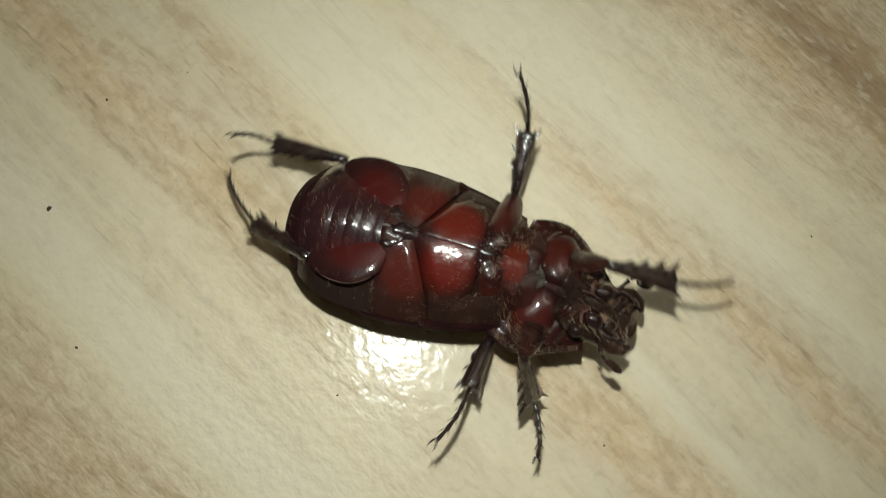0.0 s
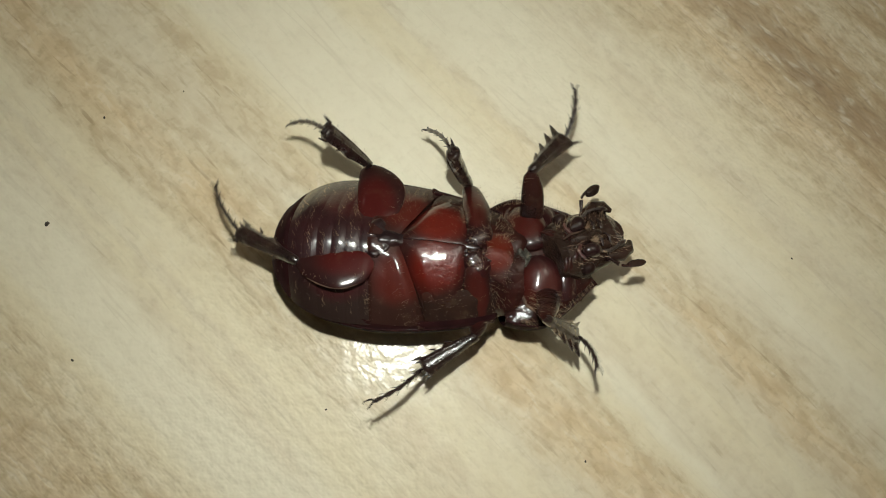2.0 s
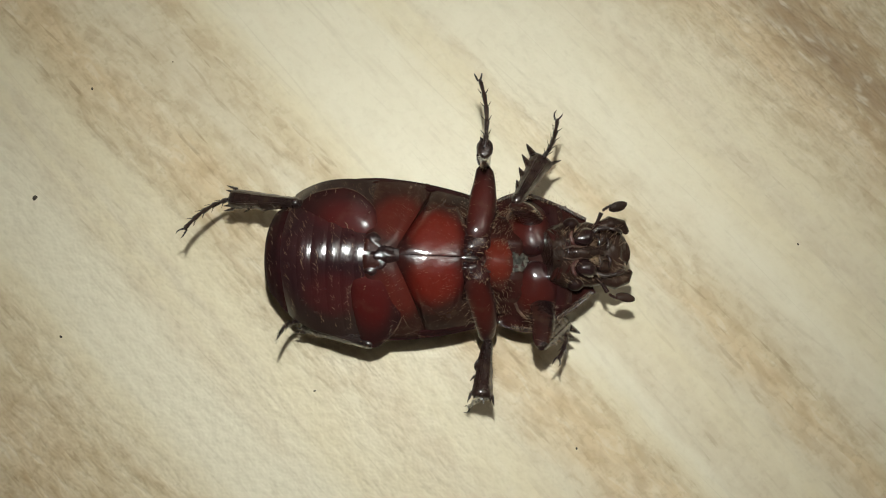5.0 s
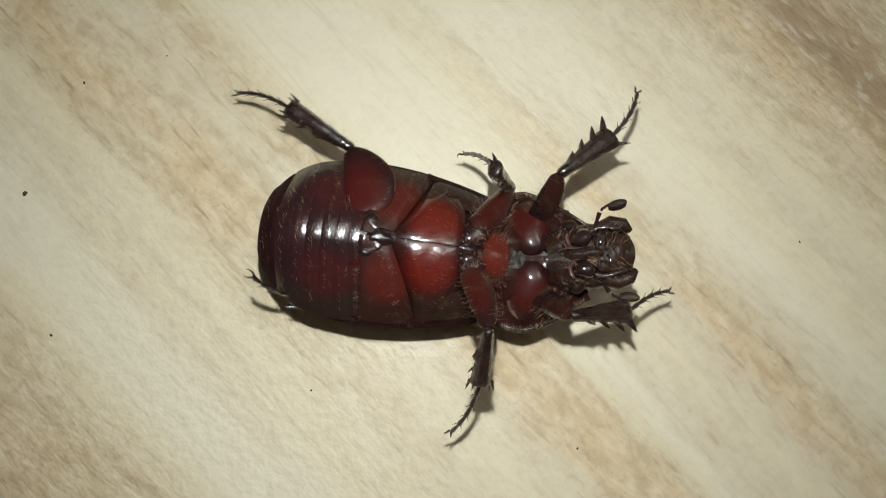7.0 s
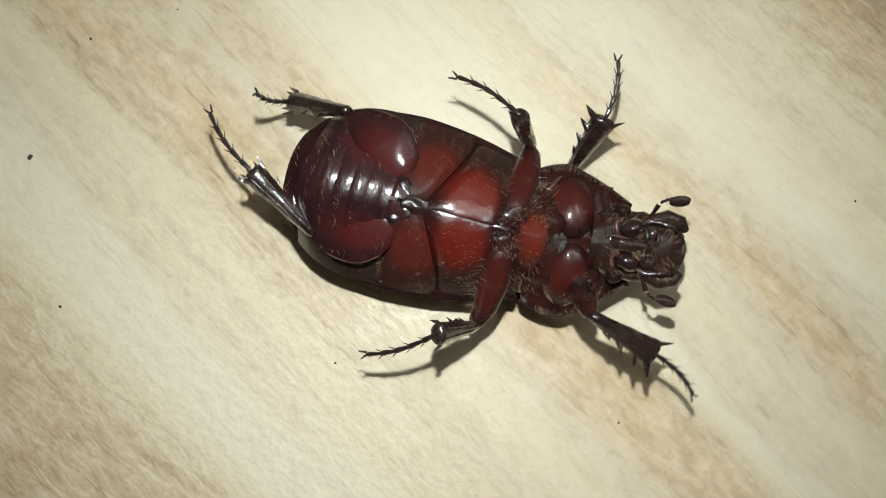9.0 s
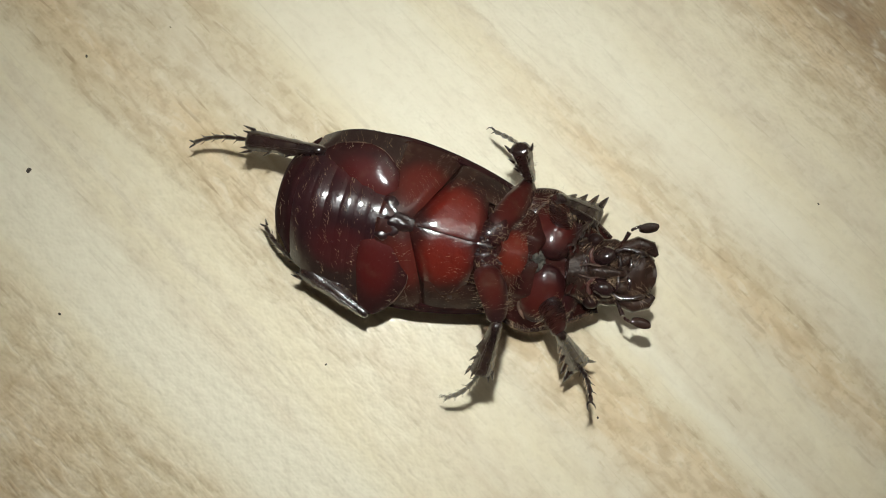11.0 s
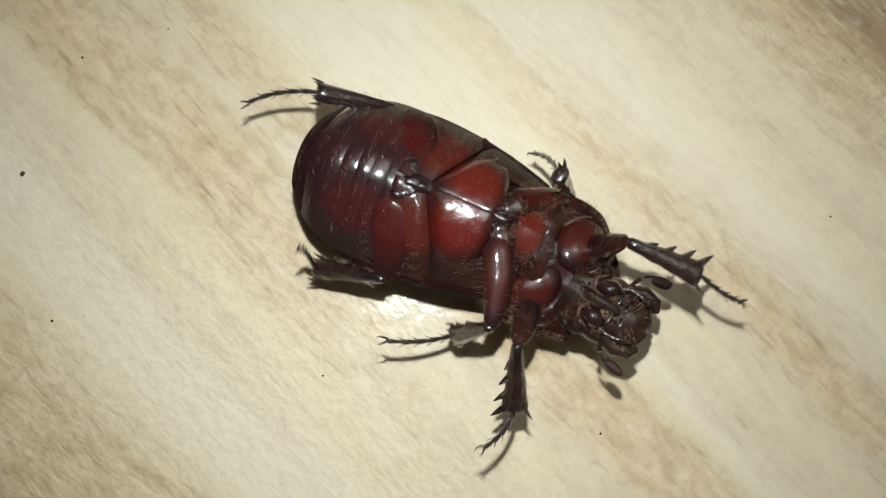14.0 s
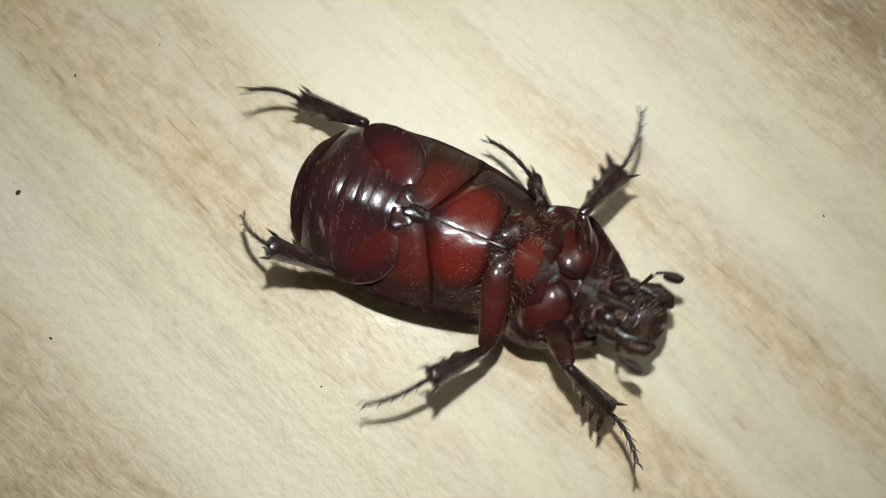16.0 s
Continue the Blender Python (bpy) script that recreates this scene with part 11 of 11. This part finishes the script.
        (12.3, pose(0.01839, -0.00267, -0.0038, -1.5, -58.6, 4.7)),
        (12.5, pose(0.01796, -0.00339, -0.0038, 0, -24.9, -96.8)),
        (12.65, pose(0.01737, -0.00397, -0.0035, 0, -50.2, -56.9)),
        (12.8, pose(0.01678, -0.00455, -0.00321, 0, -49.5, 6.7)),
        (13, pose(0.01794, -0.00324, -0.00321, 0, -26.3, -105.9)),
        (13.15, pose(0.01739, -0.00393, -0.0035, 0, -33.7, -91.8)),
        (13.3, pose(0.01684, -0.00463, -0.0038, 0, -39.4, -75.5)),
        (13.5, pose(0.01517, -0.00565, -0.00441, 0, -41.7, -89.4)),
        (13.65, pose(0.01496, -0.00571, -0.00471, 0, -16.2, -66.5)),
        (13.8, pose(0.01475, -0.00577, -0.00501, 0, 11.3, -49.3)),
        (14, pose(0.01527, -0.00561, -0.00441, 0, -34.7, -87.2)),
        (14.15, pose(0.01461, -0.00579, -0.00456, 0, -16.8, -63.9)),
        (14.3, pose(0.01395, -0.00597, -0.00471, 0, 3.2, -44.9)),
        (14.5, pose(0.01575, -0.00539, -0.00441, 0, -12.1, -58.2)),
        (14.65, pose(0.01602, -0.00523, -0.00425, 0, -33.3, -62.2)),
        (14.8, pose(0.01628, -0.00507, -0.0041, 3.1, -54.2, -68.9)),
        (15, pose(0.01633, -0.005, -0.0038, 0, -9, -33)),
        (15.15, pose(0.01519, -0.00548, -0.00395, 0, -17, -49.7)),
        (15.3, pose(0.01404, -0.00595, -0.0041, 0, -23.5, -67.6)),
        (15.5, pose(0.01456, -0.00583, -0.0041, 0, -5.5, -60.6)),
        (15.65, pose(0.01456, -0.00584, -0.00425, 0, -19.9, -75.9)),
        (15.8, pose(0.01457, -0.00584, -0.00441, 0, -32.7, -94.1)),
        (15.9, pose(0.01579, -0.00521, -0.00424, 0, -34.9, -72.2)),
        (15.96, pose(0.01668, -0.00476, -0.00412, 0, -36.5, -56.3)),
        (16, pose(0.01679, -0.0047, -0.0041, 0, -36.7, -54.3)),
    ])
    walk(tibia, [
        (0, pose(0.01566, -0.01007, 0.00068, -14.2, 59, -48)),
        (0.15, pose(0.01479, -0.01061, 0.00053, 0, 44.4, -66.6)),
        (0.3, pose(0.01391, -0.01112, 0.00036, 0, 28.2, -77.3)),
        (0.5, pose(0.01651, -0.0091, 0.00012, 0, 41.4, -44.7)),
        (0.65, pose(0.01743, -0.00866, 0.00072, 0, 43, -25.1)),
        (0.8, pose(0.01835, -0.00809, 0.00121, 0, 41.1, -5.5)),
        (1, pose(0.02078, -0.00418, 0.00261, 0, 11, 33.7)),
        (1.15, pose(0.01951, -0.00631, 0.00214, 0, 33.9, 17.1)),
        (1.3, pose(0.01807, -0.00792, 0.00081, 0, 53.1, -10.7)),
        (1.5, pose(0.01858, -0.00833, 0.00054, 0, 39.3, 24.6)),
        (1.65, pose(0.01887, -0.00765, 0.00078, 0, 45, 22.5)),
        (1.8, pose(0.01916, -0.00695, 0.00101, 0, 50.6, 19.9)),
        (2, pose(0.01786, -0.0079, 0.00093, 1.7, 57, 7.7)),
        (2.15, pose(0.01846, -0.00814, 0.00068, 0, 43.4, 39.7)),
        (2.3, pose(0.01905, -0.00832, 0.00039, 0, 24.5, 58.3)),
        (2.5, pose(0.01765, -0.0091, -0.00003, 0, 51.9, 43.8)),
        (2.65, pose(0.01749, -0.0085, 0.00112, 0, 47.9, 11.1)),
        (2.8, pose(0.01733, -0.00778, 0.00216, 0, 36.5, -13.5)),
        (3, pose(0.02017, -0.00534, 0.00236, 0, 30.9, 49.9)),
        (3.15, pose(0.01878, -0.00795, 0.00131, 5.2, 56.6, 26)),
        (3.3, pose(0.01729, -0.00976, -0.0005, -25.7, 67.5, -38.9)),
        (3.5, pose(0.02325, -0.00225, -0.00716, 0, -49.8, 36.1)),
        (3.65, pose(0.02419, -0.00596, -0.00169, 0, -4.5, -11.4)),
        (3.8, pose(0.01905, -0.00703, 0.00231, 0, 43.4, -52.3)),
        (4, pose(0.02114, -0.00092, -0.00905, -3.1, -62.8, 6.2)),
        (4.15, pose(0.02208, -0.00852, -0.00539, 0, -2.6, -21.1)),
        (4.3, pose(0.01706, -0.00896, 0.00132, -11.4, 58.1, -44.4)),
        (4.5, pose(0.01661, -0.00872, 0.00141, 0, 34.7, -46.2)),
        (4.667, pose(0.01678, -0.00894, 0.00121, 0, 45.6, -30)),
        (4.833, pose(0.0171, -0.0093, 0.0008, 2.3, 55.4, 16.5)),
        (5, pose(0.01727, -0.00948, 0.00056, 0, 51.9, 43.8)),
        (5.167, pose(0.01783, -0.00889, 0.00138, 0, 46.5, 45.8)),
        (5.333, pose(0.01886, -0.00742, 0.00254, 0, 36.4, 48.6)),
        (5.5, pose(0.01937, -0.00647, 0.00295, 0, 30.9, 49.9)),
        (5.667, pose(0.02246, -0.00595, 0.00134, 0, 10, 46.6)),
        (5.833, pose(0.0246, -0.00361, -0.0042, 0, -29, 41)),
        (6, pose(0.02327, -0.00221, -0.00716, 0, -49.8, 36.1)),
        (6.167, pose(0.02273, -0.00197, -0.00775, -1.1, -53.8, 30.3)),
        (6.333, pose(0.02153, -0.00158, -0.00867, -6.2, -60.2, 16)),
        (6.5, pose(0.0208, -0.00141, -0.00905, -3.1, -62.8, 6.2)),
        (6.667, pose(0.02368, -0.00249, -0.00657, 0, -40, 10.6)),
        (6.833, pose(0.02368, -0.00512, 0.00002, 0, 2.4, 14.2)),
        (7, pose(0.0208, -0.00605, 0.00256, 0, 25.2, 15.9)),
        (7.15, pose(0.02172, -0.00594, 0.00202, 0, 37.2, 22.7)),
        (7.3, pose(0.02257, -0.00579, 0.0014, 0, 48.6, 32.1)),
        (7.5, pose(0.02077, -0.00096, 0.00285, 0, -21.4, 47.2)),
        (7.65, pose(0.01829, -0.00528, 0.00282, 0, 14.4, -7.5)),
        (7.8, pose(0.01573, -0.00903, 0.00111, 0, 35.4, -76)),
        (8, pose(0.01594, -0.00815, 0.00182, 0, 13, -74.1)),
        (8.15, pose(0.01853, -0.00641, 0.00285, 0, 24, -31.5)),
        (8.3, pose(0.021, -0.00428, 0.00303, 0, 22.4, 14.1)),
        (8.5, pose(0.02019, -0.00219, 0.00286, 0, -3.9, 30.1)),
        (8.667, pose(0.02012, -0.00322, 0.00292, 0, 0.4, 18.4)),
        (8.833, pose(0.01991, -0.00507, 0.00269, 0, 8.2, -3.4)),
        (9, pose(0.01974, -0.00605, 0.00238, 0, 12, -15.5)),
        (9.167, pose(0.01911, -0.00727, 0.00184, 0, -10.7, -23)),
        (9.333, pose(0.01789, -0.00903, 0.00026, 0, -51.7, -43.9)),
        (9.5, pose(0.01721, -0.00969, -0.00085, 55.9, -69.2, -78.8)),
        (9.667, pose(0.01692, -0.00969, -0.00081, 0, -36.3, -67.3)),
        (9.833, pose(0.01641, -0.00962, -0.00073, 0, 25.7, -60.1)),
        (10, pose(0.01612, -0.0096, -0.0007, -15, 58.8, -53.1)),
        (10.167, pose(0.01703, -0.0085, 0.00116, 0, 47.1, -7)),
        (10.333, pose(0.0189, -0.00506, 0.00297, 0, 3.6, 31.3)),
        (10.5, pose(0.01974, -0.0029, 0.00285, 0, -21.4, 47.2)),
        (10.667, pose(0.01959, -0.00392, 0.00293, 0, -0.9, 29.7)),
        (10.833, pose(0.01925, -0.00573, 0.00274, 0, 35.8, -6.1)),
        (11, pose(0.019, -0.00669, 0.00246, 0, 49.1, -37.8)),
        (11.15, pose(0.02001, -0.00563, 0.00247, 0, 17.9, 14.1)),
        (11.3, pose(0.021, -0.00454, 0.00242, 0, -22.2, 47.9)),
        (11.5, pose(0.02075, -0.00649, 0.00129, 0, 49.8, -24.2)),
        (11.65, pose(0.02125, -0.00582, 0.00156, 0, 39.8, -13.9)),
        (11.8, pose(0.02171, -0.00509, 0.00176, 0, 29.2, -6.2)),
        (12, pose(0.02, -0.00567, 0.00178, 0, 12, -15.5)),
        (12.15, pose(0.02111, -0.00407, 0.0022, 0, -0.4, 2.5)),
        (12.3, pose(0.02202, -0.00236, 0.00218, 0, -12.9, 20.4)),
        (12.5, pose(0.01721, -0.00969, -0.00085, 55.9, -69.2, -78.8)),
        (12.65, pose(0.01982, -0.00772, 0.00188, 0, -33.3, 13.7)),
        (12.8, pose(0.02129, -0.00401, 0.00212, 0, 22.6, 36.3)),
        (13, pose(0.01622, -0.00928, -0.00011, -15, 58.8, -53.1)),
        (13.15, pose(0.0172, -0.00975, 0.00038, 0, 50.2, -39.5)),
        (13.3, pose(0.01819, -0.00987, 0.00064, 0, 40.4, -30.3)),
        (13.5, pose(0.01522, -0.01087, 0.00026, 0, 39.6, -71.8)),
        (13.65, pose(0.01764, -0.01188, -0.00276, 0, -2.3, -67.2)),
        (13.8, pose(0.01923, -0.01097, -0.00638, 0, -44.2, -62.2)),
        (14, pose(0.01556, -0.01136, -0.00042, 0, 38.3, -65.9)),
        (14.15, pose(0.01756, -0.01181, -0.00253, 0, -7, -51.4)),
        (14.3, pose(0.0189, -0.01091, -0.0051, 0, -51.8, -32.8)),
        (14.5, pose(0.01936, -0.0112, -0.00293, -0.7, 53.4, -44.1)),
        (14.65, pose(0.01875, -0.01041, -0.00041, 0, 42, -52.8)),
        (14.8, pose(0.01776, -0.00889, 0.00157, 0, 30, -58.8)),
        (15, pose(0.02213, -0.00877, -0.0027, 0.2, -53.6, -4.6)),
        (15.15, pose(0.01952, -0.01058, -0.0019, 0, -8.2, -30.8)),
        (15.3, pose(0.01648, -0.01188, -0.00131, 0, 38.6, -50.3)),
        (15.5, pose(0.01798, -0.0119, -0.00343, 12.9, -57.4, -64.7)),
        (15.65, pose(0.01617, -0.01222, -0.00187, 0, -14.1, -70.5)),
        (15.8, pose(0.01415, -0.01172, -0.00063, 0, 29.4, -74)),
        (15.9, pose(0.01741, -0.01036, -0.00024, 0, 31.5, -45.3)),
        (15.96, pose(0.01977, -0.00937, 0.00004, 0, 33, -24.4)),
        (16, pose(0.02007, -0.00925, 0.00008, 0, 33.2, -21.8)),
    ])
    walk(tarsus, [
        (0, pose(0.0082, 0, 0, 46.8, -37.7, -48.7)),
        (0.15, pose(0.0082, 0, 0, 36.6, -58.8, -51.7)),
        (0.3, pose(0.0082, 0, 0, 41.5, -60.4, -77.8)),
        (0.5, pose(0.0082, 0, 0, 75.7, -61.2, -110.5)),
        (0.65, pose(0.0082, 0, 0, 51.3, -54.3, -78.6)),
        (0.8, pose(0.0082, 0, 0, 35.6, -34.4, -60.9)),
        (1, pose(0.0082, 0, 0, 1.8, 6.6, -9)),
        (1.15, pose(0.0082, 0, 0, 24.7, -39.3, -46.8)),
        (1.3, pose(0.0082, 0, 0, 69.6, -42.3, -107.5)),
        (1.5, pose(0.0082, 0, 0, 41.3, -16.5, -102.3)),
        (1.65, pose(0.0082, 0, 0, 69.8, -44, -127.6)),
        (1.8, pose(0.0082, 0, 0, 160.8, -53.3, 179.3)),
        (2, pose(0.0082, 0, 0, 68.9, -30.5, -115.1)),
        (2.15, pose(0.0082, 0, 0, 42.4, 8.5, -63.3)),
        (2.3, pose(0.0082, 0, 0, 31.7, 40.2, -5)),
        (2.5, pose(0.0082, 0, 0, 23.3, 8.3, -156.9)),
        (2.65, pose(0.0082, 0, 0, 47.4, -10, -83.2)),
        (2.8, pose(0.0082, 0, 0, 9.3, 0.8, -12.7)),
        (3, pose(0.0082, 0, 0, -10.8, -20.1, 21.1)),
        (3.15, pose(0.0082, 0, 0, 113.4, -78.8, -124)),
        (3.3, pose(0.0082, 0, 0, 78.9, -23.1, -103.5)),
        (3.5, pose(0.0082, 0, 0, 10.3, 61.8, 13.3)),
        (3.65, pose(0.0082, 0, 0, 2.5, -28.8, 27.5)),
        (3.8, pose(0.0082, 0, 0, -150.7, -73.2, 177.3)),
        (4, pose(0.0082, 0, 0, 84.4, 47.8, 108.3)),
        (4.15, pose(0.0082, 0, 0, 0.8, -12.8, 17.8)),
        (4.3, pose(0.0082, 0, 0, 92.8, -49.1, -118.2)),
        (4.5, pose(0.0082, 0, 0, -138, -59.1, -175)),
        (4.667, pose(0.0082, 0, 0, -171.6, -47.6, -156.7)),
        (4.833, pose(0.0082, 0, 0, 47.1, -10.9, -147.5)),
        (5, pose(0.0082, 0, 0, 23.3, 8.3, -156.9)),
        (5.167, pose(0.0082, 0, 0, 124.4, -34, -167.9)),
        (5.333, pose(0.0082, 0, 0, -22.5, -63.1, 34.1)),
        (5.5, pose(0.0082, 0, 0, -10.8, -20.1, 21.1)),
        (5.667, pose(0.0082, 0, 0, -2.8, 0.5, 16)),
        (5.833, pose(0.0082, 0, 0, 5.5, 40.4, 11.2)),
        (6, pose(0.0082, 0, 0, 10.3, 61.8, 13.3)),
        (6.167, pose(0.0082, 0, 0, 34, 67, 40.5)),
        (6.333, pose(0.0082, 0, 0, 77, 55.1, 93.2)),
        (6.5, pose(0.0082, 0, 0, 84.4, 47.8, 108.3)),
        (6.667, pose(0.0082, 0, 0, 43.4, 57.1, 67.1)),
        (6.833, pose(0.0082, 0, 0, -1, 23.4, 22.3)),
        (7, pose(0.0082, 0, 0, -6.9, -1.5, 15.1)),
        (7.15, pose(0.0082, 0, 0, -7, -63.9, 10.3)),
        (7.3, pose(0.0082, 0, 0, 141.5, -53.9, -171.4)),
        (7.5, pose(0.0082, 0, 0, -1.6, 40.6, -4.1)),
        (7.65, pose(0.0082, 0, 0, 5.2, -11.1, -21.6)),
        (7.8, pose(0.0082, 0, 0, 20.8, -49, -35.6)),
        (8, pose(0.0082, 0, 0, 8.8, -48.2, -32.9)),
        (8.15, pose(0.0082, 0, 0, -0.7, -70.3, 1.2)),
        (8.3, pose(0.0082, 0, 0, -3.5, -39.7, 8.7)),
        (8.5, pose(0.0082, 0, 0, -0.3, 15.1, -4.7)),
        (8.667, pose(0.0082, 0, 0, 0.1, 13.1, -7.5)),
        (8.833, pose(0.0082, 0, 0, 1.9, 7.4, -13)),
        (9, pose(0.0082, 0, 0, 3.4, 3.5, -15.7)),
        (9.167, pose(0.0082, 0, 0, -4.6, 18.1, -25.6)),
        (9.333, pose(0.0082, 0, 0, -31.4, 37.5, -41.4)),
        (9.5, pose(0.0082, 0, 0, -74, 16.6, -56)),
        (9.667, pose(0.0082, 0, 0, -14.7, 15.5, -24.1)),
        (9.833, pose(0.0082, 0, 0, 20.6, -48.3, -45.7)),
        (10, pose(0.0082, 0, 0, 77.8, -41.4, -101.4)),
        (10.167, pose(0.0082, 0, 0, 59.9, -54.7, -87)),
        (10.333, pose(0.0082, 0, 0, 1.1, -4, -18.3)),
        (10.5, pose(0.0082, 0, 0, -1.6, 40.6, -4.1)),
        (10.667, pose(0.0082, 0, 0, 0, -6.8, -1.3)),
        (10.833, pose(0.0082, 0, 0, 75, -84.5, -82.3)),
        (11, pose(0.0082, 0, 0, 140.4, -61.6, -144.1)),
        (11.15, pose(0.0082, 0, 0, 6.6, -46, -19.3)),
        (11.3, pose(0.0082, 0, 0, -9.3, 39.5, -23.9)),
        (11.5, pose(0.0082, 0, 0, 74.9, -50.5, -111.8)),
        (11.65, pose(0.0082, 0, 0, 31.1, -48.1, -50.3)),
        (11.8, pose(0.0082, 0, 0, 8.7, -16.3, -17.6)),
        (12, pose(0.0082, 0, 0, 3.4, 3.5, -15.7)),
        (12.15, pose(0.0082, 0, 0, -0.1, 14.4, -16.2)),
        (12.3, pose(0.0082, 0, 0, -3.9, 24, -17.6)),
        (12.5, pose(0.0082, 0, 0, -74, 16.6, -56)),
        (12.65, pose(0.0082, 0, 0, -22.5, 15.8, -43.5)),
        (12.8, pose(0.0082, 0, 0, 1.7, -18.9, -4.4)),
        (13, pose(0.0082, 0, 0, 77.8, -41.4, -101.4)),
        (13.15, pose(0.0082, 0, 0, 72.3, -60.9, -95.8)),
        (13.3, pose(0.0082, 0, 0, 49.5, -65.9, -69.5)),
        (13.5, pose(0.0082, 0, 0, 14.5, -40, -23)),
        (13.65, pose(0.0082, 0, 0, -0.1, 28.6, -2.2)),
        (13.8, pose(0.0082, 0, 0, 96.6, 72.5, 115.7)),
        (14, pose(0.0082, 0, 0, 46.4, -52.8, -78.2)),
        (14.15, pose(0.0082, 0, 0, -0.7, 14.4, -6.1)),
        (14.3, pose(0.0082, 0, 0, 82.4, 60.2, 107.8)),
        (14.5, pose(0.0082, 0, 0, 42.7, -61, -53.4)),
        (14.65, pose(0.0082, 0, 0, 48.7, -74.5, -60.8)),
        (14.8, pose(0.0082, 0, 0, 115.6, -81.5, -103.7)),
        (15, pose(0.0082, 0, 0, -64.4, 75.2, -73.5)),
        (15.15, pose(0.0082, 0, 0, -2.6, -7.6, -18.2)),
        (15.3, pose(0.0082, 0, 0, 89.5, -63, -117.7)),
        (15.5, pose(0.0082, 0, 0, -113.1, 73.7, -115.3)),
        (15.65, pose(0.0082, 0, 0, -3.9, 12.3, -16.2)),
        (15.8, pose(0.0082, 0, 0, 34.9, -62.9, -60.4)),
        (15.9, pose(0.0082, 0, 0, 30.1, -59.3, -51.9)),
        (15.96, pose(0.0082, 0, 0, 26.6, -56.7, -45.7)),
        (16, pose(0.0082, 0, 0, 26.2, -56.4, -44.9)),
    ])


motions()
